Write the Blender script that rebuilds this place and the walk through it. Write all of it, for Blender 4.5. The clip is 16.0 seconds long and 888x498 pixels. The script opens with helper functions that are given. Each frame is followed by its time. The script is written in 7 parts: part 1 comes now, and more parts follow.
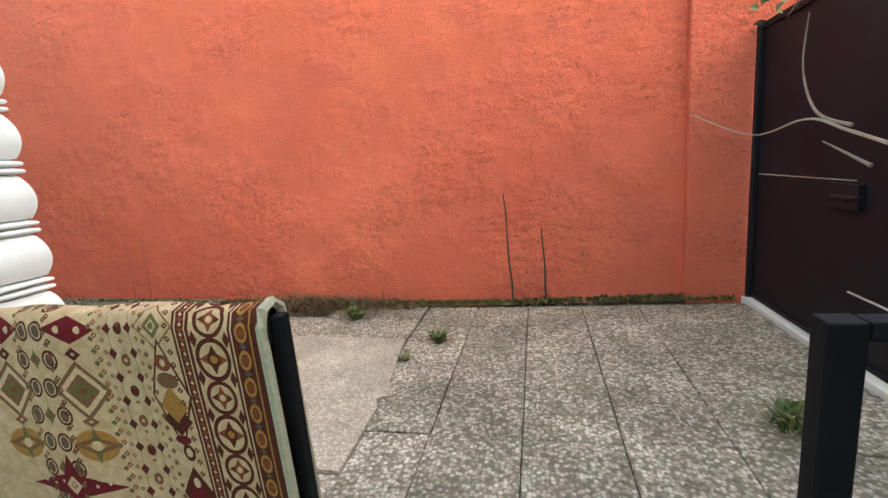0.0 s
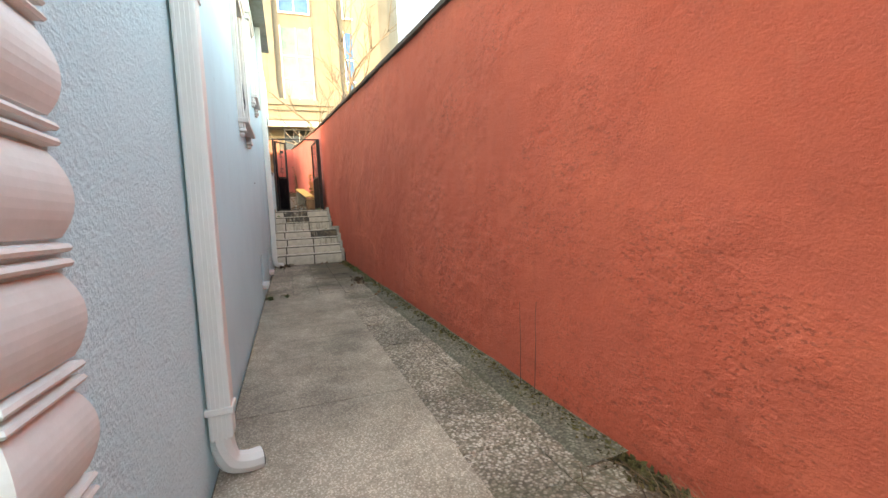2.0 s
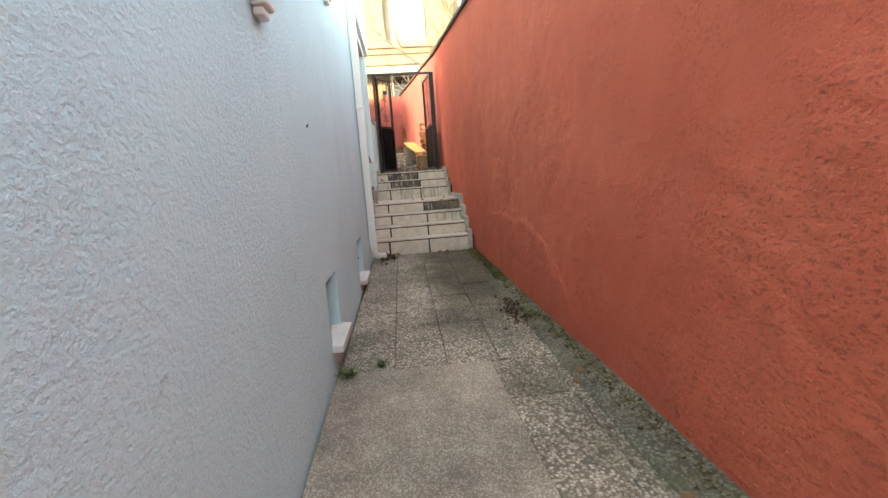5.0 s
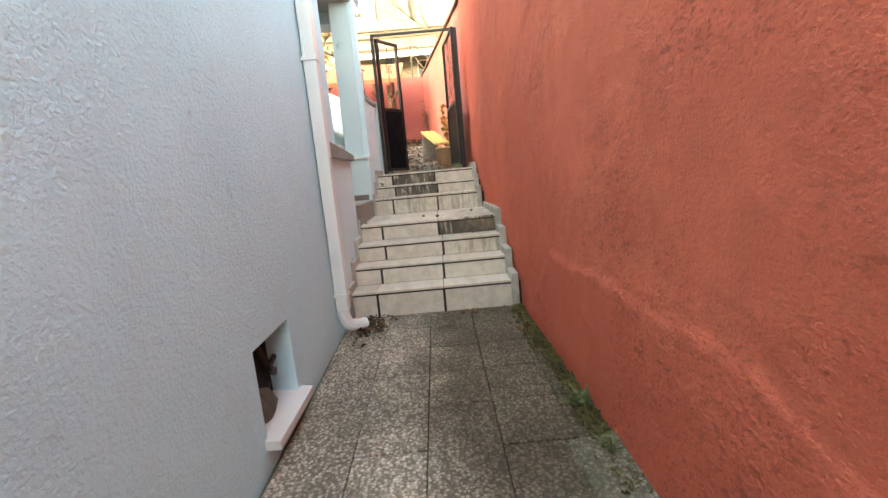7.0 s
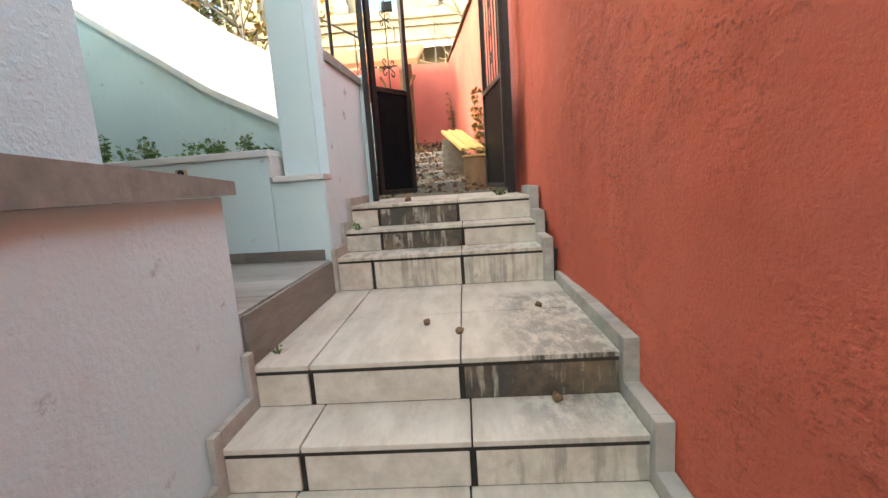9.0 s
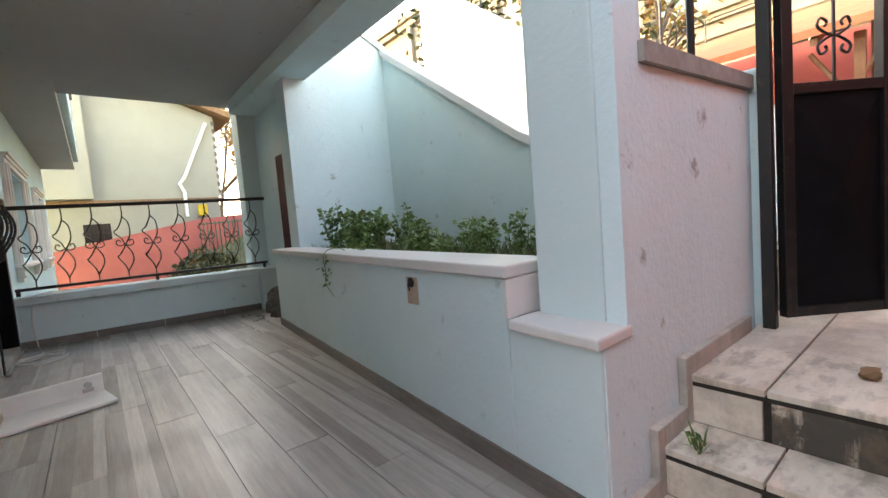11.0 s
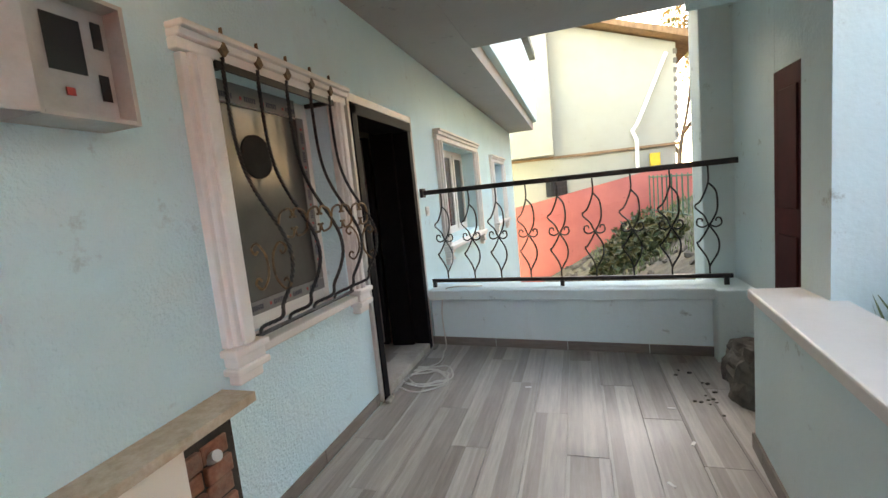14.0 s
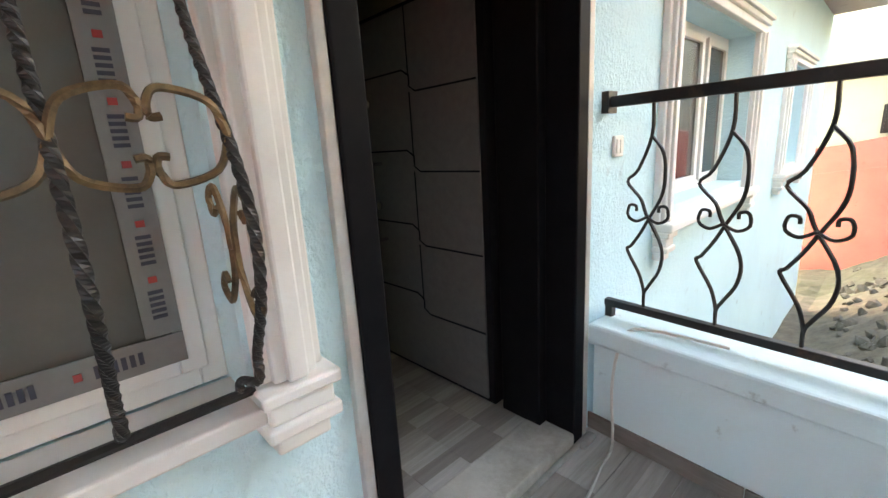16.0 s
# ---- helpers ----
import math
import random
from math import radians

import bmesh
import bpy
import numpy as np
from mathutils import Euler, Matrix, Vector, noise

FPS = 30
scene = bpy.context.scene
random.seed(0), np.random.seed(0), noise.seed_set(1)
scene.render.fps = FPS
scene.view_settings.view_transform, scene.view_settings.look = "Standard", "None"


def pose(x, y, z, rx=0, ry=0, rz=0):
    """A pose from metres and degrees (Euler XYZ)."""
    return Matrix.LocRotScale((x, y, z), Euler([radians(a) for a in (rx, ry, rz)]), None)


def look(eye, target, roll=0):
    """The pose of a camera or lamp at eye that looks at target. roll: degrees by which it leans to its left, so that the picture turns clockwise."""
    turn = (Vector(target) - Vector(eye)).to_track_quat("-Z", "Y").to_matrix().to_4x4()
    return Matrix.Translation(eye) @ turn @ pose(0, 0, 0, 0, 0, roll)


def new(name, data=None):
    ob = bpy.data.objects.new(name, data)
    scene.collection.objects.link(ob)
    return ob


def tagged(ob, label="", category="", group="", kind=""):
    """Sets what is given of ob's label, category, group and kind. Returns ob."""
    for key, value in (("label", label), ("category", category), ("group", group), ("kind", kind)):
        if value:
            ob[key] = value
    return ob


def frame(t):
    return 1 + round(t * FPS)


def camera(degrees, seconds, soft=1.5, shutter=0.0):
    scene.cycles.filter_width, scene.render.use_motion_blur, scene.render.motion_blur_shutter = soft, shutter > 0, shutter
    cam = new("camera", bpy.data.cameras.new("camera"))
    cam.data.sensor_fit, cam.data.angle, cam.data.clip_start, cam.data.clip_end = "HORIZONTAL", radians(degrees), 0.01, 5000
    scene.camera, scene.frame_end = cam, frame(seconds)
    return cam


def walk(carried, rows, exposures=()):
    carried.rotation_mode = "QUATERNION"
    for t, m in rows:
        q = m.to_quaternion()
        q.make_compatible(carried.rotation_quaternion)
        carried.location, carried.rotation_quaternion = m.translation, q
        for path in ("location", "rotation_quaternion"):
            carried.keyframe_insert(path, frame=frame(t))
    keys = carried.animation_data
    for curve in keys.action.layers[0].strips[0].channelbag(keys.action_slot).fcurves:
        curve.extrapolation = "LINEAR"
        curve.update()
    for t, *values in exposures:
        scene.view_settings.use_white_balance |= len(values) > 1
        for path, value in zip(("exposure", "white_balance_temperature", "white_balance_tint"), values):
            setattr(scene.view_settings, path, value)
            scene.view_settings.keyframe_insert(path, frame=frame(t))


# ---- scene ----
cam = camera(92.2, 16.0)
PATH = [
    (0, (0.081, 0.4, 1.1), (-0.354, 2.315, 0.721), -5.1),
    (0.5, (-0.151, 0.872, 1.236), (-0.725, 2.747, 0.844), -5.7),
    (1, (-0.313, 1.365, 1.203), (-1.23, 3.111, 0.869), -4.8),
    (1.5, (-0.633, 1.853, 1.225), (-2.189, 3.086, 0.984), -1.9),
    (2, (-1.092, 2.137, 1.273), (-2.971, 2.806, 1.13), -2.9),
    (2.5, (-1.608, 2.306, 1.281), (-3.59, 2.529, 1.135), -3.3),
    (3, (-2.204, 2.318, 1.311), (-4.196, 2.405, 1.157), -3.0),
    (3.2, (-2.445, 2.322, 1.311), (-4.438, 2.404, 1.159), -3.7),
    (5.3, (-5.232, 2.27, 1.535), (-7.196, 2.442, 1.2), -4.1),
    (5.5, (-5.497, 2.362, 1.546), (-7.466, 2.522, 1.235), -4.8),
    (6, (-6.193, 2.538, 1.609), (-8.167, 2.652, 1.303), -5.4),
    (6.5, (-6.956, 2.593, 1.616), (-8.928, 2.64, 1.288), -5.2),
    (7, (-7.716, 2.643, 1.625), (-9.687, 2.651, 1.284), -5.1),
    (7.5, (-8.506, 2.623, 1.629), (-10.475, 2.59, 1.28), -4.8),
    (8, (-9.284, 2.652, 1.685), (-11.25, 2.599, 1.325), -4.4),
    (8.2, (-9.596, 2.648, 1.733), (-11.566, 2.595, 1.39), -4.1),
    (10.3, (-12.25, 2.735, 2.16), (-14.106, 2.004, 2.017), -2.0),
    (10.5, (-12.365, 2.657, 2.246), (-14.087, 1.644, 2.139), -2.6),
    (11, (-12.619, 2.39, 2.33), (-13.878, 0.844, 2.184), -4.6),
    (11.5, (-12.979, 2.109, 2.337), (-13.667, 0.24, 2.148), -6.4),
    (12, (-13.043, 1.869, 2.491), (-13.163, -0.115, 2.267), -4.7),
    (12.5, (-13.088, 1.436, 2.631), (-12.809, -0.528, 2.372), -4.2),
    (13, (-13.268, 1.1, 2.724), (-12.709, -0.806, 2.493), -4.0),
    (13.5, (-13.272, 0.688, 2.693), (-12.6, -1.18, 2.454), -2.7),
    (14, (-13.282, 0.161, 2.694), (-12.679, -1.731, 2.458), -5.7),
    (14.5, (-13.216, -0.382, 2.703), (-12.333, -2.158, 2.45), -5.1),
    (15, (-13.047, -0.865, 2.654), (-12.037, -2.558, 2.321), -4.7),
    (15.5, (-12.979, -1.393, 2.619), (-11.789, -2.964, 2.28), -6.1),
    (16, (-12.77, -1.835, 2.623), (-11.347, -3.162, 2.162), -3.4),
]
walk(cam, [(t, look(eye, target, roll)) for t, eye, target, roll in PATH], [(0, 4.05, 10800, 11), (1.5, 3.75, 10600, 9), (3, 3.7, 11000, 9), (7, 4.33, 10900, 9.5), (8.2, 4.33, 10900, 9.5), (10.3, 4.0, 10000, 12), (11, 3.95, 9800, 15), (12.5, 4.15, 9700, 17), (14, 4.42, 9800, 16), (15, 4.75, 9500, 16), (16, 5.05, 9500, 16)])
# world and sun
world = bpy.data.worlds.new("sky")
world.use_nodes = True
scene.world = world
sky = world.node_tree.nodes.new("ShaderNodeTexSky")
sky.sky_type, sky.sun_disc = "NISHITA", False
SUN_AZ, SUN_EL = 152.0, 21.0     # compass from +y clockwise, elevation
sky.sun_elevation, sky.sun_rotation = radians(SUN_EL), radians(SUN_AZ)
sky.air_density, sky.dust_density, sky.ozone_density = 1.0, 1.6, 1.0
bg = world.node_tree.nodes["Background"]
bg.inputs["Strength"].default_value = 0.15
world.node_tree.links.new(sky.outputs[0], bg.inputs[0])
sun = new("sun", bpy.data.lights.new("sun", "SUN"))
sun.data.energy, sun.data.angle, sun.data.color = 0.10, radians(4), (1.0, 0.90, 0.76)
sa, se = radians(SUN_AZ), radians(SUN_EL)
sun.matrix_world = look((math.sin(sa) * math.cos(se) * 50, math.cos(sa) * math.cos(se) * 50, math.sin(se) * 50), (0, 0, 0))


# ---- materials ----
def material(name, color, rough=0.8, metal=0.0, build=None, spec=0.5):
    m = bpy.data.materials.new(name)
    m.use_nodes = True
    nt = m.node_tree
    b = nt.nodes["Principled BSDF"]
    b.inputs["Base Color"].default_value = (*color, 1)
    b.inputs["Roughness"].default_value = rough
    b.inputs["Metallic"].default_value = metal
    b.inputs["Specular IOR Level"].default_value = spec
    if build:
        build(nt, b)
    return m


def node(nt, kind, **vals):
    n = nt.nodes.new(kind)
    for k, v in vals.items():
        if k in n.inputs:
            n.inputs[k].default_value = v
    return n


def coords(nt):
    return nt.nodes.new("ShaderNodeNewGeometry").outputs["Position"]


def noise_fac(nt, scale, detail=6, rough=0.55, src=None, stretch=None):
    n = node(nt, "ShaderNodeTexNoise", Scale=scale, Detail=detail, Roughness=rough)
    s = src if src else coords(nt)
    if stretch:
        mp = nt.nodes.new("ShaderNodeMapping")
        mp.inputs["Scale"].default_value = stretch
        nt.links.new(s, mp.inputs[0])
        s = mp.outputs[0]
    nt.links.new(s, n.inputs["Vector"])
    return n.outputs["Fac"]


def ramp(nt, fac, *stops):
    r = nt.nodes.new("ShaderNodeValToRGB")
    e = r.color_ramp.elements
    while len(e) < len(stops):
        e.new(0.5)
    for el, (p, c) in zip(e, stops):
        el.position = p
        el.color = (*c, 1) if len(c) == 3 else c
    nt.links.new(fac, r.inputs[0])
    return r.outputs[0]


def grey(v):
    return (v, v, v)


def mix(nt, fac, a, b, mode="MIX"):
    m = nt.nodes.new("ShaderNodeMix")
    m.data_type, m.blend_type = "RGBA", mode
    for sock, v in ((m.inputs[0], fac), (m.inputs[6], a), (m.inputs[7], b)):
        if isinstance(v, bpy.types.NodeSocket):
            nt.links.new(v, sock)
        elif isinstance(v, (int, float)):
            sock.default_value = v
        else:
            sock.default_value = (*v, 1)
    return m.outputs[2]


def bump(nt, b, height, strength=0.3, distance=0.01, normal=None):
    bn = node(nt, "ShaderNodeBump", Strength=strength, Distance=distance)
    nt.links.new(height, bn.inputs["Height"])
    if normal:
        nt.links.new(normal, bn.inputs["Normal"])
    nt.links.new(bn.outputs[0], b.inputs["Normal"])
    return bn.outputs[0]


def orange_build(nt, b):
    big = noise_fac(nt, 0.7, 5, 0.6)
    c = ramp(nt, big, (0.3, (0.61, 0.109, 0.066)), (0.5, (0.70, 0.134, 0.081)), (0.7, (0.77, 0.166, 0.099)))
    blot = ramp(nt, noise_fac(nt, 3.2, 8, 0.7), (0.42, grey(0)), (0.62, grey(0.8)))
    c = mix(nt, blot, c, (0.65, 0.130, 0.083))
    dirt = ramp(nt, noise_fac(nt, 1.9, 10, 0.75), (0.60, grey(0)), (0.76, grey(0.45)))
    c = mix(nt, dirt, c, (0.30, 0.085, 0.058))
    chalk = ramp(nt, noise_fac(nt, 2.6, 9, 0.75, stretch=(1, 1, 0.45)), (0.62, grey(0)), (0.80, grey(0.35)))
    c = mix(nt, chalk, c, (0.72, 0.24, 0.15))
    gate_ = ramp(nt, noise_fac(nt, 1.3, 4, 0.6), (0.42, grey(0.12)), (0.60, grey(1)))
    pits = ramp(nt, noise_fac(nt, 22, 4, 0.55, stretch=(0.75, 0.75, 1.6)), (0.605, grey(0)), (0.66, grey(1)))
    small = ramp(nt, noise_fac(nt, 52, 3, 0.5, stretch=(0.9, 0.9, 1.4)), (0.585, grey(0)), (0.64, grey(1)))
    pits = mix(nt, 1.0, pits, small, "LIGHTEN")
    pits = mix(nt, 1.0, pits, gate_, "MULTIPLY")
    # shade inside the pits is mixed into the base colour
    c = mix(nt, mix(nt, 1.0, pits, grey(0.5), "MULTIPLY"), c, (0.24, 0.055, 0.036))
    nt.links.new(c, b.inputs["Base Color"])
    lumps = ramp(nt, noise_fac(nt, 9, 4, 0.5, stretch=(0.9, 0.9, 1.15)), (0.36, grey(0)), (0.50, grey(0.55)), (0.66, grey(1)))
    h = mix(nt, 1.0, mix(nt, 0.55, lumps, noise_fac(nt, 26, 5, 0.6)), gate_, "MULTIPLY")
    n1 = bump(nt, b, noise_fac(nt, 1.3, 5, 0.55), 0.4, 0.06)
    n2 = bump(nt, b, h, 0.9, 0.021, n1)
    n3 = bump(nt, b, noise_fac(nt, 75, 4, 0.65), 0.8, 0.010, n2)
    bump(nt, b, pits, -1.0, 0.03, n3)


def stucco(light, dark, stain, amount=0.35, fine=70, depth=0.5):
    def build(nt, b):
        c = ramp(nt, noise_fac(nt, 1.1, 6, 0.6), (0.3, dark), (0.65, light))
        d = ramp(nt, noise_fac(nt, 0.9, 9, 0.72, stretch=(1.6, 1.6, 0.5)), (0.56, grey(0)), (0.8, grey(amount)))
        c = mix(nt, d, c, stain)
        scuff = ramp(nt, noise_fac(nt, 7, 8, 0.7), (0.62, grey(0)), (0.71, grey(min(1.0, amount * 1.6))))
        c = mix(nt, scuff, c, tuple(v * 0.55 for v in stain))
        nt.links.new(c, b.inputs["Base Color"])
        n1 = bump(nt, b, noise_fac(nt, 1.6, 3), 0.25, 0.03)
        bump(nt, b, mix(nt, 0.5, noise_fac(nt, fine, 4, 0.6), noise_fac(nt, fine * 0.30, 6, 0.65)), depth, 0.010 if depth < 0.95 else 0.014, n1)
    return build


def gravel(cols, scale, joint, moss=0.0, damp=False):
    def build(nt, b):
        v = node(nt, "ShaderNodeTexVoronoi", Scale=scale)
        nt.links.new(coords(nt), v.inputs["Vector"])
        sep = nt.nodes.new("ShaderNodeSeparateColor")
        nt.links.new(v.outputs["Color"], sep.inputs[0])
        c = ramp(nt, sep.outputs[0], *[(i / max(1, len(cols) - 1), q) for i, q in enumerate(cols)])
        edge = ramp(nt, v.outputs["Distance"], (0.35, grey(0)), (0.75, grey(1)))
        c = mix(nt, edge, c, joint)
        oi = nt.nodes.new("ShaderNodeObjectInfo")
        tone = ramp(nt, oi.outputs["Random"], (0, grey(0.78)), (1, grey(1.05)))
        c = mix(nt, 1.0, c, tone, "MULTIPLY")
        st = ramp(nt, noise_fac(nt, 1.4, 9, 0.7), (0.36, grey(0.48)), (0.62, grey(1.0)))
        c = mix(nt, 1.0, c, st, "MULTIPLY")
        if moss:
            mm = ramp(nt, noise_fac(nt, 2.4, 9, 0.75), (0.5, grey(0)), (0.70, grey(moss)))
            c = mix(nt, mm, c, (0.085, 0.085, 0.040))
        if damp:
            # a damp dark stain spreading from the stairs along the boundary side
            sx = nt.nodes.new("ShaderNodeSeparateXYZ")
            wob = nt.nodes.new("ShaderNodeVectorMath")
            wob.operation = "MULTIPLY_ADD"
            n3 = node(nt, "ShaderNodeTexNoise", Scale=1.6, Detail=6.0)
            nt.links.new(coords(nt), n3.inputs["Vector"])
            nt.links.new(n3.outputs["Color"], wob.inputs[0])
            wob.inputs[1].default_value = (1.6, 0.9, 0)
            nt.links.new(coords(nt), wob.inputs[2])
            nt.links.new(wob.outputs[0], sx.inputs[0])
            ends = []
            for k, (lo, hi) in enumerate(((-7.0, -8.6), (2.75, 3.15))):
                r = nt.nodes.new("ShaderNodeMapRange")
                r.inputs[1].default_value, r.inputs[2].default_value = lo, hi
                nt.links.new(sx.outputs[k], r.inputs[0])
                ends.append(r.outputs[0])
            c = mix(nt, mix(nt, 1.0, ends[0], ends[1], "MULTIPLY"), c, mix(nt, 1.0, c, (0.36, 0.33, 0.27), "MULTIPLY"))
        nt.links.new(c, b.inputs["Base Color"])
        b.inputs["Roughness"].default_value = 0.75
        bump(nt, b, edge, -0.7, 0.006)
    return build


def speck(base, var, scale=40, bumpy=0.2, big=1.3, amount=0.4, dirt=(0.1, 0.09, 0.07), dirt_amt=0.0, stretch=None):
    def build(nt, b):
        c = ramp(nt, noise_fac(nt, scale, 6, 0.7, stretch=stretch), (0.3, base), (0.7, var))
        oi = nt.nodes.new("ShaderNodeObjectInfo")
        tone = ramp(nt, oi.outputs["Random"], (0, grey(1 - amount)), (1, grey(1.0)))
        c = mix(nt, 1.0, c, tone, "MULTIPLY")
        if dirt_amt:
            d = ramp(nt, noise_fac(nt, big, 10, 0.75), (0.45, grey(0)), (0.68, grey(dirt_amt)))
            c = mix(nt, d, c, dirt)
        nt.links.new(c, b.inputs["Base Color"])
        if bumpy:
            bump(nt, b, noise_fac(nt, scale, 6, 0.7), bumpy, 0.006)
    return build


def marble_build(nt, b):
    vein = ramp(nt, noise_fac(nt, 3, 9, 0.7, stretch=(1, 3, 3)), (0.35, (0.53, 0.455, 0.365)), (0.6, (0.69, 0.61, 0.51)))
    d = ramp(nt, noise_fac(nt, 2.1, 12, 0.78), (0.47, grey(0)), (0.58, grey(0.95)))
    rust = ramp(nt, noise_fac(nt, 3.6, 8, 0.7), (0.5, (0.05, 0.043, 0.036)), (0.68, (0.22, 0.14, 0.075)))
    sx = nt.nodes.new("ShaderNodeSeparateXYZ")
    nt.links.new(coords(nt), sx.inputs[0])
    # weathered far more on the upper flight, and along its middle where water runs
    rng = node(nt, "ShaderNodeMapRange")
    rng.inputs[1].default_value, rng.inputs[2].default_value, rng.inputs[3].default_value, rng.inputs[4].default_value = -13.2, -14.0, 0.08, 0.30
    nt.links.new(sx.outputs[0], rng.inputs[0])
    run = node(nt, "ShaderNodeMapRange")
    run.inputs[1].default_value, run.inputs[2].default_value, run.inputs[3].default_value, run.inputs[4].default_value = 2.95, 2.45, 0.25, 1.0
    nt.links.new(sx.outputs[1], run.inputs[0])
    d = mix(nt, 1.0, d, rng.outputs[0], "MULTIPLY")
    d = mix(nt, 1.0, d, run.outputs[0], "MULTIPLY")
    c = mix(nt, d, vein, rust)
    up = node(nt, "ShaderNodeMapRange")
    up.inputs[1].default_value, up.inputs[2].default_value, up.inputs[4].default_value = -13.5, -13.62, 0.10
    nt.links.new(sx.outputs[0], up.inputs[0])
    lane = ramp(nt, noise_fac(nt, 0.9, 2, 0.5, stretch=(0.02, 2.2, 0.02)), (0.46, grey(0)), (0.54, grey(1)))
    drip = ramp(nt, noise_fac(nt, 15, 8, 0.7, stretch=(0.6, 1, 0.18)), (0.48, grey(0)), (0.60, grey(0.95)))
    drip = mix(nt, 1.0, mix(nt, 1.0, drip, lane, "MULTIPLY"), up.outputs[0], "MULTIPLY")
    drip = mix(nt, 1.0, drip, run.outputs[0], "MULTIPLY")
    nrm = nt.nodes.new("ShaderNodeSeparateXYZ")
    nt.links.new(nt.nodes.new("ShaderNodeNewGeometry").outputs["Normal"], nrm.inputs[0])
    upright = ramp(nt, nrm.outputs[2], (0.2, grey(1.0)), (0.7, grey(0.12)))
    drip = mix(nt, 1.0, drip, upright, "MULTIPLY")
    c = mix(nt, drip, c, (0.022, 0.018, 0.014))
    # a second run of black stain down the far end of the lower flight
    side = node(nt, "ShaderNodeMapRange")
    side.inputs[1].default_value, side.inputs[2].default_value = 2.72, 2.95
    nt.links.new(sx.outputs[1], side.inputs[0])
    land = node(nt, "ShaderNodeMapRange")
    land.inputs[1].default_value, land.inputs[2].default_value = -12.05, -12.46
    nt.links.new(sx.outputs[0], land.inputs[0])
    d2 = ramp(nt, noise_fac(nt, 14, 8, 0.72, stretch=(0.6, 1, 0.22)), (0.42, grey(0)), (0.56, grey(0.95)))
    d2 = mix(nt, 1.0, mix(nt, 1.0, d2, side.outputs[0], "MULTIPLY"), land.outputs[0], "MULTIPLY")
    low = node(nt, "ShaderNodeMapRange")
    low.inputs[1].default_value, low.inputs[2].default_value = -13.45, -13.35
    nt.links.new(sx.outputs[0], low.inputs[0])
    d2 = mix(nt, 1.0, d2, low.outputs[0], "MULTIPLY")
    d2 = mix(nt, 1.0, d2, mix(nt, 0.5, upright, (1, 1, 1)), "MULTIPLY")
    c = mix(nt, d2, c, (0.045, 0.034, 0.024))
    soil = ramp(nt, noise_fac(nt, 5, 9, 0.75), (0.60, grey(0)), (0.80, grey(0.45)))
    c = mix(nt, soil, c, (0.22, 0.165, 0.105))
    nt.links.new(c, b.inputs["Base Color"])
    b.inputs["Roughness"].default_value = 0.38
    bump(nt, b, noise_fac(nt, 30, 5), 0.1, 0.004)


def stained_marble(amount):
    """Step tile with black water runs from its top edge."""
    def build(nt, b):
        base = ramp(nt, noise_fac(nt, 3, 9, 0.7, stretch=(1, 3, 3)), (0.35, (0.50, 0.425, 0.335)), (0.6, (0.67, 0.59, 0.485)))
        blot = ramp(nt, noise_fac(nt, 6, 9, 0.75), (0.66 - 0.24 * amount, grey(0)), (0.76 - 0.24 * amount, grey(amount)))
        runs = ramp(nt, noise_fac(nt, 16, 6, 0.6, stretch=(0.5, 1, 0.12)), (0.60 - 0.28 * amount, grey(0)), (0.74 - 0.28 * amount, grey(amount)))
        rust = ramp(nt, noise_fac(nt, 5, 6, 0.7), (0.45, (0.022, 0.018, 0.014)), (0.70, (0.17, 0.105, 0.055)))
        nt.links.new(mix(nt, mix(nt, 1.0, blot, runs, "LIGHTEN"), base, rust), b.inputs["Base Color"])
        b.inputs["Roughness"].default_value = 0.55
        bump(nt, b, blot, 0.3, 0.004)
    return build


def plank_build(nt, b):
    oi = nt.nodes.new("ShaderNodeObjectInfo")
    sx = nt.nodes.new("ShaderNodeSeparateXYZ")
    nt.links.new(coords(nt), sx.inputs[0])
    cell = nt.nodes.new("ShaderNodeMath")
    cell.operation = "MULTIPLY_ADD"
    cell.inputs[1].default_value, cell.inputs[2].default_value = 1 / 0.0665, 0.18
    nt.links.new(sx.outputs[0], cell.inputs[0])
    fl = nt.nodes.new("ShaderNodeMath")
    fl.operation = "FLOOR"
    nt.links.new(cell.outputs[0], fl.inputs[0])
    cv = nt.nodes.new("ShaderNodeCombineXYZ")
    nt.links.new(fl.outputs[0], cv.inputs[0])
    nt.links.new(oi.outputs["Random"], cv.inputs[1])
    wn = nt.nodes.new("ShaderNodeTexWhiteNoise")
    nt.links.new(cv.outputs[0], wn.inputs["Vector"])
    tone = ramp(nt, wn.outputs["Value"], (0, (0.245, 0.21, 0.18)), (0.4, (0.32, 0.28, 0.245)), (0.75, (0.38, 0.34, 0.30)), (1, (0.47, 0.43, 0.39)))
    g = ramp(nt, noise_fac(nt, 6, 9, 0.7, stretch=(9, 0.6, 1)), (0.3, grey(0.72)), (0.7, grey(1.15)))
    c = mix(nt, 1.0, tone, g, "MULTIPLY")
    dust = ramp(nt, noise_fac(nt, 1.2, 8, 0.7), (0.45, grey(0)), (0.8, grey(0.35)))
    c = mix(nt, dust, c, (0.43, 0.40, 0.365))
    nt.links.new(c, b.inputs["Base Color"])
    r = ramp(nt, noise_fac(nt, 2.5, 6), (0.3, grey(0.30)), (0.7, grey(0.55)))
    nt.links.new(r, b.inputs["Roughness"])
    bump(nt, b, noise_fac(nt, 8, 8, 0.7, stretch=(9, 0.6, 1)), 0.12, 0.003)


